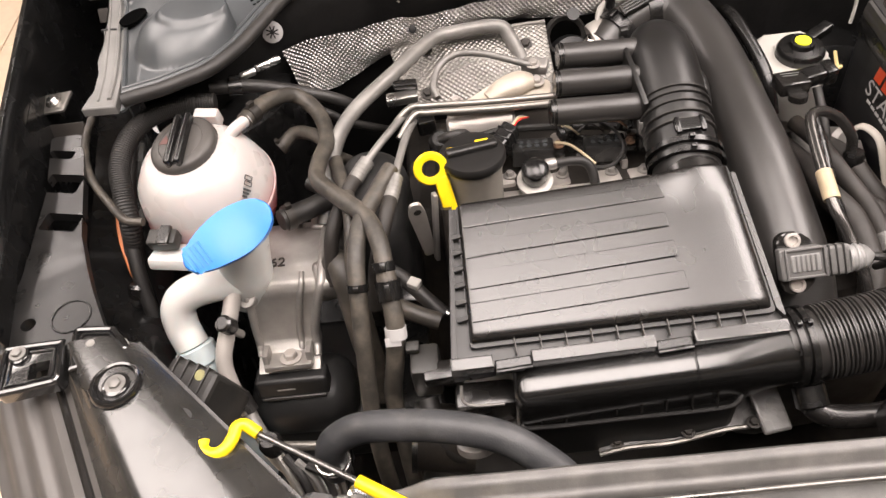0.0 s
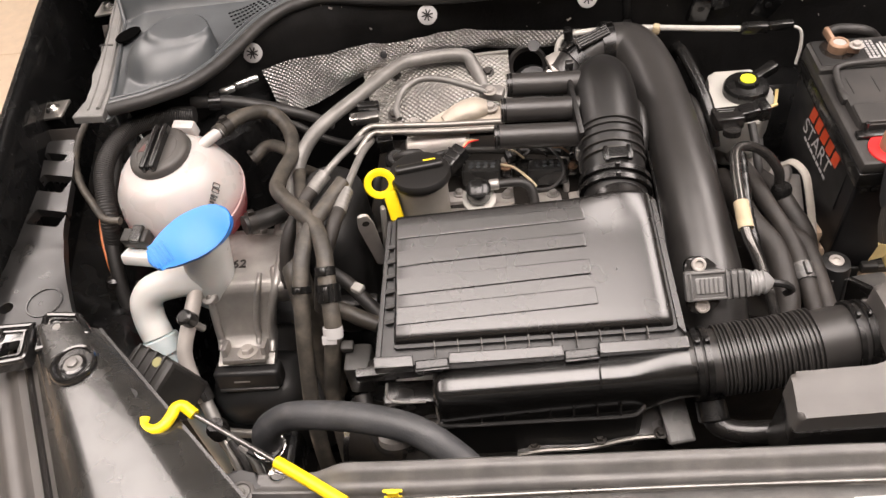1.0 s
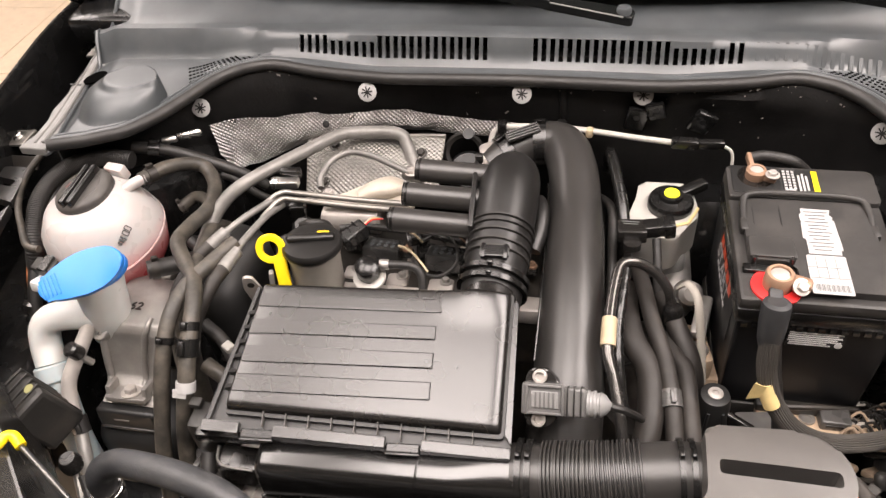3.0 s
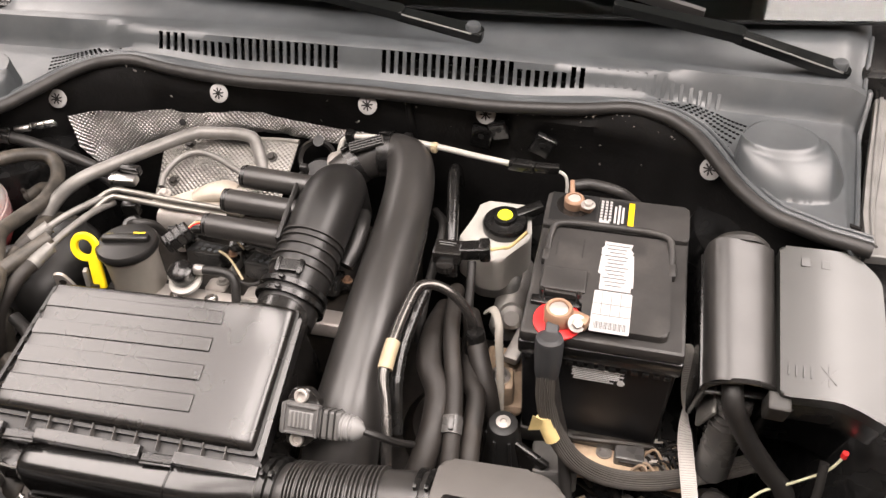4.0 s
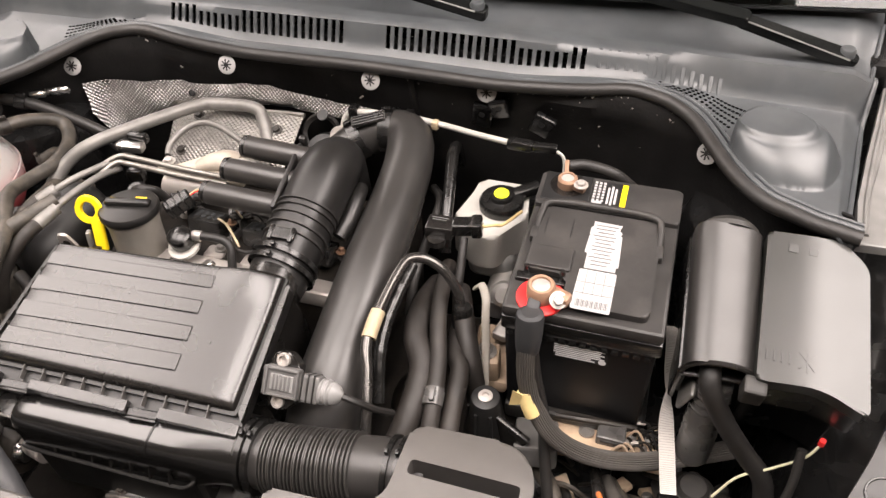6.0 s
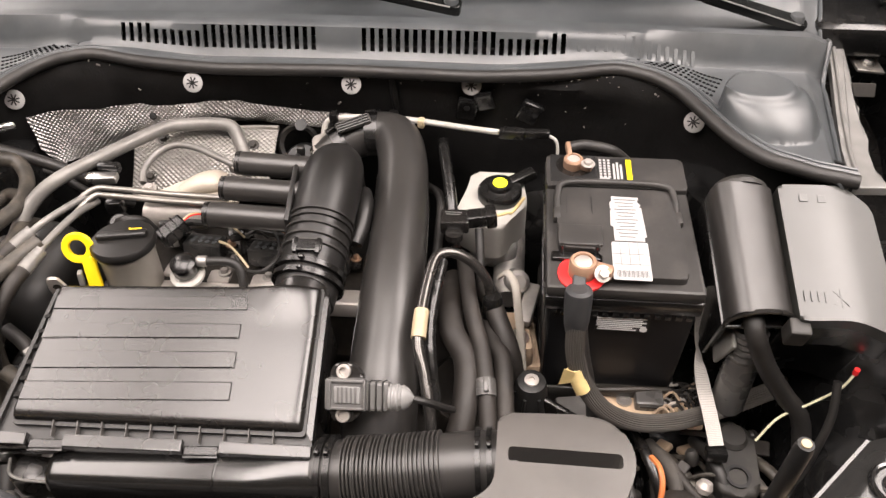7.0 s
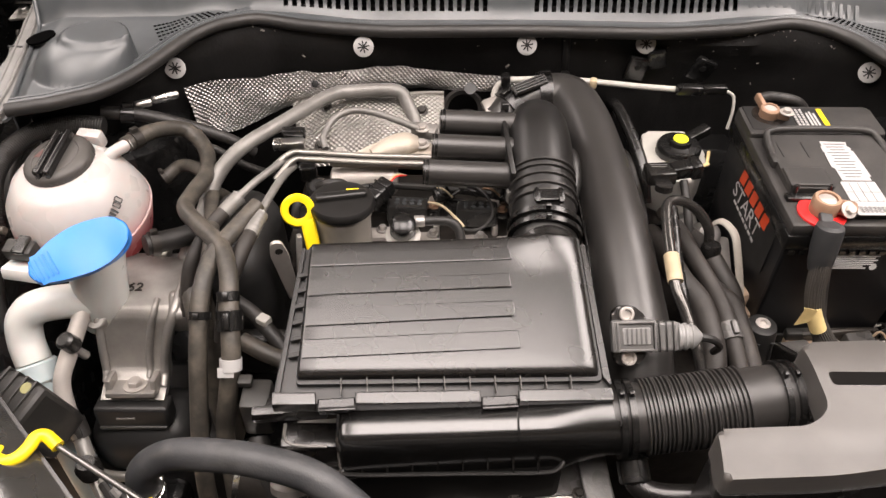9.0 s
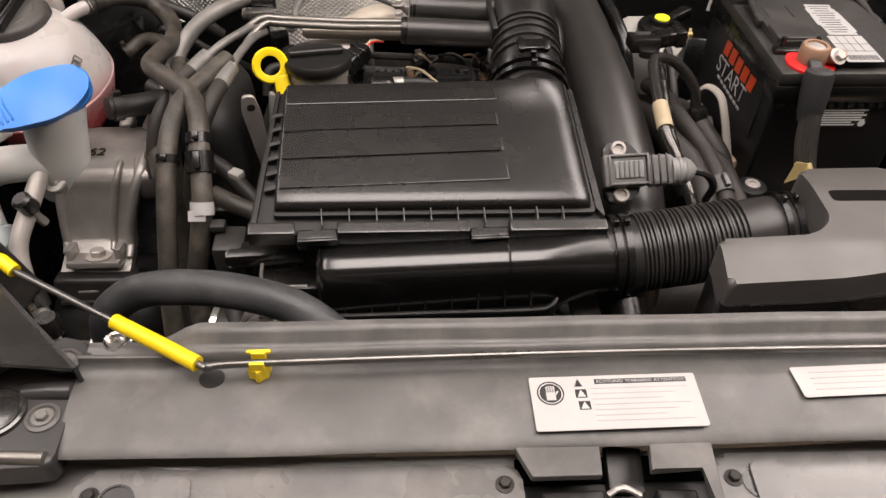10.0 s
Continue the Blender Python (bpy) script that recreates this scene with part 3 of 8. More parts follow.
def build_scuttle():
    t = thing("scuttle_panel", (0, 0.1, 1.0), "weathered grey plastic scuttle panel with slotted air grille below the windscreen", "scuttle panel")
    pitch = 0.0119
    slots = []
    for a in (-0.329, 0.016):
        slots += [a + pitch * k for k in range(24)]
    blind = [0.311 + pitch * k for k in range(14)]
    xs = set(np.round(np.linspace(-0.655, 0.655, 190), 4))
    xs = {x for x in xs if not (-0.335 < x < -0.04 or 0.012 < x < 0.46)}
    xs |= {round(s * x, 4) for x in np.linspace(0.462, 0.655, 70) for s in (-1, 1)}
    for a in slots:
        xs |= {round(a, 4), round(a + 0.0066, 4)}
    xs |= {round(x, 4) for x in np.linspace(0.306, 0.460, 24)}
    xs |= {-0.02, -0.004}
    xs = sorted(xs)
    rows = [0.074, 0.083, 0.0875, 0.092, 0.0965, 0.103, 0.112, 0.124, 0.135, 0.15, 0.17, 0.19, 0.215, 0.235, 0.26, 0.29]

    def place(x, v):
        a = seal_y(x) - 0.012
        if v < 1:
            y = a + (0.070 - a) * v
        else:
            y = rows[int(v - 1)]
        z = scuttle_z(x, y)
        if abs(x) > 0.59:
            k = (abs(x) - 0.59) / 0.065
            z -= 0.010 * sstep(0.5, 1.0, k)
            x = math.copysign(0.59 + k * (scuttle_edge(y, x) - 0.59), x)
        return V(x, y, z)

    def opening(x, v):
        if not 2 <= v < 5:
            return False
        if not any(a < x < a + 0.0066 for a in slots):
            return False
        notch = abs(abs(x - 0.0) - 0.245) < 0.036
        return not (notch and v > 4.0)

    part("panel", sheet(place, xs, [*np.linspace(0, 0.97, 64), *range(1, len(rows) + 1)], 0.003, opening), SCUTTLE, t, sharp=34)
    for a in blind:
        lo, hi = (V(a + 0.0033, y, scuttle_z(a + 0.0033, y)) for y in (0.0845, 0.0985))
        part("blind_slot", rbox((0.0056, (hi - lo).length, 0.0009), frame_of((lo + hi) / 2, (1, 0, 0), hi - lo), 0.0006, 1), SCUTTLE, t)
    for s in (-1, 1):
        rim = [(s * scuttle_edge(y, s), y, scuttle_z(s * 0.655, y) - 0.008) for y in np.linspace(-0.125, 0.25, 12)]
        part("side_rim", sweep(rim, 0.003, 8, 3), SCUTTLE, t)
        part("side_wall", sheet(lambda y, v: V(s * (scuttle_edge(y, s) + 0.002 * v), y, (scuttle_z(s * 0.655, y) - 0.010) * (1 - v) + 0.940 * v), list(np.linspace(-0.125, 0.27, 14)), [0, 0.5, 1], 0.002), SCUTTLE, t)
    part("drain_hole", lathe([(0.0, -0.004), (0.0150, -0.003), (0.0155, 0.0), (0, 0.0004)], pose(-scuttle_edge(0.03) + 0.014, 0.030, 0.9990, 0, -12, 12), 24, sx=1.3), VOID, t, "dark round drain opening beside the dome")
    part("air_duct", rbox((0.70, 0.02, 0.05), pose(-0.01, 0.118, 0.985), 0.004), PRINT_SHADE_BLACK, t)
    sx = [*np.linspace(-0.625, -0.40, 16), *np.linspace(-0.36, 0.36, 13), *np.linspace(0.40, 0.625, 16)]
    part("rubber_seal", sweep([tuple(seal_at(x)) for x in sx], 0.0085, 12, 4), RUBBER, t, "black rubber bonnet seal along the front edge")
    part("bead", sweep([tuple(seal_at(x, 0.0125, 0.001)) for x in sx], 0.0042, 8, 4), SCUTTLE, t)
    part("bead", sweep([tuple(seal_at(x, 0.0215, 0.001)) for x in sx], 0.0025, 8, 4), SCUTTLE, t)
    # rows of small drain holes beside each dome
    bm = bmesh.new()
    for s in (-1, 1):
        for i in range(17):
            for j in range(6):
                u = i / 16
                fx, fy = interp(u, [0, 0.55, 1], [0.387, 0.447, 0.480]), interp(u, [0, 0.55, 1], [0.079, 0.047, 0.012])
                bx, by = interp(u, [0, 0.55, 1], [0.406, 0.468, 0.503]), interp(u, [0, 0.55, 1], [0.088, 0.076, 0.060])
                x, y = fx + (bx - fx) * j / 5, fy + (by - fy) * j / 5
                if u < 0.25 and j > 2 + 8 * u:
                    continue
                rbox((0.0040, 0.0028, 0.0008), pose(s * x, y, scuttle_z(s * x, y) + 0.0004, 0, 0, -28 * s), 0, bm=bm)
    h = part("drain_mesh", bm, VOID, t)
    h["kind"] = "stuff"


build_scuttle()


def mat_y(x):
    return interp(abs(x), [0, 0.17, 0.22, 0.34, 0.43, 0.467, 0.51, 0.56, 0.62], [0.062, 0.064, 0.052, 0.042, 0.024, 0.008, -0.035, -0.085, -0.11])


def build_mat():
    t = thing("bulkhead_mat", (0, 0.06, 0.7), "black sound insulation mat covering the bulkhead", "insulation mat")

    def f(x, z):
        w = 0.004 * math.sin(x * 23 + z * 17) + 0.003 * noise.noise(V(x * 9, z * 9, 0))
        if x > 0.20:
            w += 0.012 * sstep(0.98, 0.93, z) * sstep(0.2, 0.24, x) * sstep(0.42, 0.38, x)
        z = 0.5 + (z - 0.5) * (interp(abs(x), SEAL_X, SEAL_Z) - 0.502) / 0.5
        return V(x, mat_y(x) + w + 0.02 * sstep(0.85, 0.6, z) + 0.012 * sstep(0.985, 1.012, z), z)

    part("mat", sheet(f, list(np.linspace(-0.62, 0.62, 90)), list(np.linspace(0.5, 1.0, 26)), 0.006), MAT_FELT, t)
    part("fold", sweep([(0.06, 0.062, 1.0), (0.062, 0.056, 0.97), (0.065, 0.06, 0.93), (0.07, 0.07, 0.89)], 0.006, 8), MAT_FELT, t)
    rr = random.Random(21)
    bm = bmesh.new()
    for k in range(90):
        x = rr.uniform(-0.10, 0.42) if k % 3 else rr.uniform(-0.45, 0.45)
        z = 0.999 - abs(rr.gauss(0, 0.007)) if k % 5 else rr.uniform(0.90, 0.99)
        q = f(x, min(0.998, z))
        w = rr.uniform(0.0005, 0.0013) * (2.2 if k % 9 == 0 else 1)
        rbox((w * rr.uniform(1, 3), 0.0006, w), pose(q.x, q.y - 0.0066, q.z, 0, rr.uniform(0, 180), 0), 0, bm=bm)
    part("dirt_flecks", bm, FLECK, t)["kind"] = "stuff"
    for bx, bz, bw, bh, turn in ((0.165, 0.945, 0.030, 0.040, 8), (0.190, 0.962, 0.026, 0.030, -14), (0.252, 0.952, 0.030, 0.036, 24)):
        b = part("bracket_tab", rbox((bw, 0.010, bh), pose(bx, mat_y(bx) - 0.010, bz, 8, turn, 0), 0.003), BLACK_PAINT, t, "black sheet metal tab")
        part("tab_hole", lathe([(0.0045, 0), (0.0045, 0.0012), (0, 0.0012)], pose(bx, mat_y(bx) - 0.0152, bz + 0.004, 98, 0, 0), 14), PRINT_SHADE_BLACK, b)
    for x, z, yaw in ((-0.467, 0.972, 15), (-0.218, 0.985, 3), (0.005, 0.985, 0), (0.171, 0.983, -3), (0.467, 0.970, -36)):
        y = f(x, z).y - (0.008 if abs(x) > 0.3 else 0.014)
        mm = pose(x, y, z, 90 - 28, 0, yaw)
        c = part("retaining_clip", lathe([(0.0138, 0), (0.0138, 0.001), (0.012, 0.0022), (0.004, 0.003), (0, 0.003)], mm, 24), LABEL_WHITE, t, "white round retaining clip with a star slot")
        bm = bmesh.new()
        for k in range(4):
            rbox((0.0165, 0.0018, 0.0012), mm @ pose(0, 0, 0.0030, 0, 0, 45 * k + 10), 0, bm=bm)
        part("star_slot", bm, PRINT_SHADE_BLACK, c)


build_mat()


def wiper(nut, joint, end, blade_dir):
    t = thing("windscreen_wiper", nut, "satin black windscreen wiper with a rubber blade", "wiper", "wipers")
    n, j, e = (Vector(p) for p in (nut, joint, end))
    d = (j - n).normalized()
    m = frame_of((n + j) / 2, d, (0, 1, 0.2) if d.x > 0 else (0, -1, -0.2))
    L = (j - n).length
    out = rounded([(-L / 2 - 0.014, -0.011), (L / 2, -0.0075), (L / 2, 0.0075), (-L / 2 - 0.014, 0.011)], 0.008)
    part("arm", prism(out, -0.006, 0.008, 0.003, m=m), WIPER_BLACK, t)
    low = -1 if (m @ V(0, -1, 0)).y < (m @ V(0, 1, 0)).y else 1
    # Pale strip paints the highlight onto the arm's lower edge.
    part("edge_highlight", sweep([tuple(m @ V(-L / 2, low * 0.0100, 0.0072)), tuple(m @ V(0, low * 0.0088, 0.0074)), tuple(m @ V(L / 2 - 0.004, low * 0.0070, 0.0072))], 0.0011, 6), BODY_PAINT, t, "pale strip painting in the highlight on the arm's edge")
    m2 = frame_of((j + e) / 2, (e - j), (0, 1, 0.2) if d.x > 0 else (0, -1, -0.2))
    L2 = (e - j).length
    part("arm_tip", prism(rounded([(-L2 / 2 - 0.012, -0.010), (L2 / 2, -0.006), (L2 / 2, 0.006), (-L2 / 2 - 0.012, 0.010)], 0.004), -0.003, 0.011, 0.003, m=m2), WIPER_BLACK, t)
    b0 = j + (e - j) * 0.25 + V(0, 0.03, 0.004)
    b1 = b0 + Vector(blade_dir)
    part("blade", sweep([tuple(b0), tuple((b0 + b1) / 2 + V(0, 0, 0.004)), tuple(b1)], 0.006, 8, flat=1.6), RUBBER, t)
    part("cap_nut", lathe([(0.0105, 0), (0.0105, 0.008), (0.0085, 0.011), (0, 0.0125)], pose(n.x, n.y, n.z + 0.004)), SCUTTLE, t, "grey plastic cap on the wiper spindle")


wiper((0.6187, 0.1750, 1.0220), (0.4765, 0.1500, 1.0745), (0.3200, 0.1700, 1.0900), (-0.62, 0.14, 0.08))
wiper((0.137, 0.136, 1.056), (0.023, 0.149, 1.070), (-0.103, 0.158, 1.085), (-0.40, 0.10, 0.05))


# ---- front of the bay: slam panel cover, labels, bonnet prop, headlamps ----
def build_front():
    t = thing("slam_panel_cover", (0, -0.65, 0.87), "matt dark grey plastic cover over the bonnet lock panel", "slam panel cover")

    def f(x, v):
        # profile from the rear lip over the rod groove to the flat and the front edge
        prof = [(-0.598, 0.880), (-0.600, 0.920), (-0.604, 0.926), (-0.611, 0.926), (-0.616, 0.921), (-0.620, 0.917), (-0.624, 0.917), (-0.627, 0.914),
                (-0.629, 0.907), (-0.634, 0.904), (-0.650, 0.9045), (-0.675, 0.902), (-0.690, 0.8995), (-0.6985, 0.8975), (-0.7005, 0.8955)]
        k = min(int(v), len(prof) - 2)
        a, b = prof[k], prof[k + 1]
        y, z = a[0] + (b[0] - a[0]) * (v - k), a[1] + (b[1] - a[1]) * (v - k)
        drop = 0.022 * sstep(-0.285, -0.33, x) * sstep(-0.628, -0.612, y)
        w = 0.0004 * math.sin(41 * x + 60 * y)
        return V(x, y + 0.10 * max(0, abs(x) - 0.2) ** 2, z - drop + w - 0.03 * max(0, abs(x) - 0.1) ** 2)

    part("cover", sheet(f, list(np.linspace(-0.376, 0.376, 70)), [0, 0.5, 1, 1.5, 2, 2.5, 3, 3.5, 4, 4.5, 5, 5.5, 6, 6.5, 7, 7.5, 8, 8.5, 9, 9.5, 10, 10.5, 11, 11.5, 12, 13, 14], 0.003), COVER_GREY, t, sharp=50)
    part("rod_hole", lathe([(0.0085, 0), (0.0085, 0.0008), (0, 0.0008)], pose(-0.277, -0.6395, 0.9036), 16, sx=1.1), PRINT_SHADE_BLACK, t, "dark hole in the cover")
    # tongue of the cover on both sides of the lock
    for out in ([(-0.060, -0.698), (-0.050, -0.7225), (-0.0015, -0.7225), (0.0005, -0.698)], [(0.0365, -0.698), (0.0330, -0.7200), (0.0700, -0.7180), (0.0700, -0.746), (0.0770, -0.746), (0.0810, -0.698)]):
        part("tongue", prism(rounded(out[::-1], 0.0015, 2), 0.8905, 0.8962, 0.001), COVER_GREY, t)
    # lock panel parts below its front edge
    lock = thing("bonnet_lock", (0.02, -0.71, 0.86), "black bonnet lock in a recess of the lock panel", "bonnet lock")
    part("housing", rbox((0.150, 0.115, 0.03), pose(0.016, -0.745, 0.852), 0.004), ELBOW_BLACK, lock)
    part("slab", rbox((0.045, 0.05, 0.008), pose(-0.020, -0.748, 0.874), 0.002), ELBOW_BLACK, lock)
    part("slab", rbox((0.030, 0.05, 0.008), pose(0.054, -0.748, 0.872, 0, 6), 0.002), ELBOW_BLACK, lock)
    part("bridge", rbox((0.028, 0.034, 0.008), pose(0.021, -0.706, 0.872, 14, 10), 0.002), ELBOW_BLACK, lock)
    part("recess", rbox((0.146, 0.020, 0.004), pose(0.016, -0.703, 0.8690), 0.001), VOID, lock)
    part("striker", sweep([(0.004, -0.728, 0.879), (0.014, -0.725, 0.883), (0.027, -0.729, 0.879)], 0.0025, 8, flat=0.7), ALU, lock, "dull steel latch")
    for x0, x1, ridge in ((-0.362, -0.054, -0.296), (0.084, 0.362, 0.122)):
        p = thing("lock_panel", ((x0 + x1) / 2, -0.73, 0.85), "dull dark grey pressed panel below the slam panel cover", "lock panel", "lock panels")
        out = rounded([(x0, -0.785), (x1, -0.785), (x1, -0.702), (x0, -0.698)], 0.012)
        part("pressing", prism(out, 0.855, 0.879, 0.005, 3), LOCK_GREY, p)
        up = rounded([(ridge - 0.016, -0.785), (ridge + 0.020, -0.785), (ridge + 0.012, -0.706), (ridge - 0.012, -0.706)], 0.004)
        part("ridge", prism(up, 0.876, 0.8815, 0.002, 2), LOCK_GREY, p)
        for bx in (x0 + 0.012, x1 - 0.013):
            part("bolt", bolt(pose(bx, -0.718, 0.879), 0.0042, 0.004), DARK_METAL, p)
        part("plug_ring", lathe([(0.0125, 0), (0.0125, 0.0012), (0.0108, 0.0012), (0.0108, 0.0004), (0, 0.0004)], pose(x0 + 0.030, -0.722, 0.879), 24), PLASTIC, p)
    # warning label with its pictograms
    lab = thing("warning_label", (0.018, -0.668, 0.904), "white warning label with small print and pictograms", "label")
    m = frame_of((0.0185, -0.6690, 0.9052), (1, 0.012, 0), (0, 1, 0.055))
    part("paper", prism(rounded([(-0.0625, -0.0225), (0.0625, -0.0225), (0.0625, 0.0225), (-0.0625, 0.0225)], 0.002, 3), -0.0004, 0.0002, 0, m=m), SLAM_PAPER, lab)
    ring = lathe([(0.0100, 0.0002), (0.0100, 0.0005), (0.0090, 0.0005), (0.0090, 0.0002), (0.0100, 0.0002)], m @ pose(-0.048, 0.0085, 0), 28)
    lathe([(0.0080, 0.0002), (0.0080, 0.0004), (0, 0.0004)], m @ pose(-0.048, 0.0085, 0), 28, ring)
    disc = part("hand_pictogram", ring, PRINT_SHADE_BLACK, lab)
    palm = rbox((0.0068, 0.0068, 0.0003), m @ pose(-0.048, 0.0058, 0.0006), 0)
    for k in range(4):
        rbox((0.0013, 0.0050 + 0.001 * (k in (1, 2)), 0.0003), m @ pose(-0.0506 + 0.00175 * k, 0.0115, 0.0006), 0, bm=palm)
    rbox((0.0013, 0.0045, 0.0003), m @ pose(-0.0438, 0.0080, 0.0006, 0, 0, -35), 0, bm=palm)
    part("palm", palm, SLAM_PAPER, disc)
    for k, yy in enumerate((0.0165, 0.0075, -0.0025)):
        tri = prism([(-0.0042, -0.0036), (0.0042, -0.0036), (0.0042, 0.0034), (-0.0042, 0.0034)] if k else [(-0.003, -0.003), (0.003, -0.003), (0, 0.0035)], 0.0002, 0.0005, 0, m=m @ pose(-0.0265 + 0.001 * k, yy, 0))
        sq = part("pictogram", tri, PRINT_SHADE_BLACK, lab)
        if k:
            part("triangle", prism([(-0.0032, -0.003), (0.0032, -0.003), (0, 0.003)], 0.0005, 0.0007, 0, m=m @ pose(-0.0265 + 0.001 * k, yy, 0)), SLAM_PAPER, sq)
    band = part("title_band", rbox((0.069, 0.0040, 0.0003), m @ pose(0.0205, 0.0172, 0.0004), 0), PRINT_SHADE_BLACK, lab)
    part("lettering", text_mesh("ACHTUNG! WARNING! ATTENTION!", 0.0040, m @ pose(-0.0130, 0.0158, 0.00065)), SLAM_PAPER, band)
    for k in range(7):
        part("print_line", rbox((0.072 - 0.010 * ((k * 7) % 3), 0.0008, 0.0002), m @ pose(0.018 - 0.005 * ((k * 7) % 3), 0.0115 - 0.0045 * k, 0.0003), 0), FAINT_PRINT, lab)
    lab2 = thing("warning_label", (0.225, -0.655, 0.904), "long white paper label with faint print on the slam panel cover", "label")
    m2 = frame_of((0.222, -0.6545, 0.9056), (1, 0.03, -0.006), (0, 1, 0.03))
    part("paper", prism(rounded([(-0.064, -0.0135), (0.075, -0.0135), (0.075, 0.0135), (-0.066, 0.0135)], 0.002, 3), -0.0004, 0.0002, 0, m=m2), SLAM_PAPER, lab2)
    for k in range(4):
        part("print_line", rbox((0.11, 0.0008, 0.0002), m2 @ pose(0.002, 0.008 - 0.005 * k, 0.0003), 0), FAINT_PRINT, lab2)
    # bonnet prop: rod lying in the groove, yellow grip, hooked yellow end
    rod = thing("bonnet_prop", (-0.28, -0.64, 0.92), "steel bonnet prop rod with yellow grip and hooked yellow end", "bonnet prop")
    part("rod", sweep([(0.25, -0.6335, 0.9165), (0.0, -0.634, 0.9185), (-0.24, -0.6375, 0.9185), (-0.277, -0.6405, 0.9195), (-0.285, -0.6385, 0.9205), (-0.3525, -0.5982, 0.9215), (-0.4453, -0.5455, 0.9265)], 0.0029, 10), ROD_STEEL, rod)
    part("grip", sweep([(-0.2845, -0.6390, 0.9205), (-0.320, -0.6175, 0.9212), (-0.3535, -0.5976, 0.9217)], 0.0060, 12), YELLOW, rod, "yellow plastic grip")
    part("hook", sweep([(-0.4425, -0.547, 0.9263), (-0.449, -0.5425, 0.9285), (-0.455, -0.5395, 0.9315), (-0.461, -0.5425, 0.933), (-0.463, -0.551, 0.933), (-0.468, -0.561, 0.933), (-0.477, -0.566, 0.933), (-0.487, -0.562, 0.933), (-0.489, -0.553, 0.933)], 0.0058, 12), YELLOW, rod, "yellow plastic hook end")
    bush = thing("hinge_bush", (-0.357, -0.600, 0.89), "short bright steel bush standing behind the slam panel cover", "bush")
    part("sleeve", lathe([(0.0092, 0.882), (0.0098, 0.884), (0.0098, 0.901), (0.0086, 0.9035), (0.0070, 0.9025), (0.0066, 0.899), (0, 0.899)], pose(-0.357, -0.600, 0), 24), STEEL, bush)
    part("collar", lathe([(0.0105, 0.890), (0.0108, 0.8915), (0.0105, 0.893)], pose(-0.357, -0.600, 0), 24), STEEL, bush)
    clip = thing("rod_clip", (-0.242, -0.637, 0.91), "yellow plastic rod clip on the slam panel cover", "clip")
    part("body", prism([(-0.0085, 0.005), (-0.0075, -0.004), (-0.0030, -0.0055), (-0.0012, -0.0082), (0.0012, -0.0082), (0.0030, -0.0055), (0.0068, -0.004), (0.0080, 0.005)], 0.905, 0.9165, 0.001, m=pose(-0.242, -0.6370, 0)), YELLOW, clip)
    for dy in (-0.0045, 0.0055):
        part("jaw", rbox((0.011, 0.0030, 0.010), pose(-0.242, -0.6375 + dy, 0.919), 0.001), YELLOW, clip)
    part("wing", rbox((0.018, 0.003, 0.003), pose(-0.242, -0.6305, 0.9225), 0.001), YELLOW, clip)


build_front()


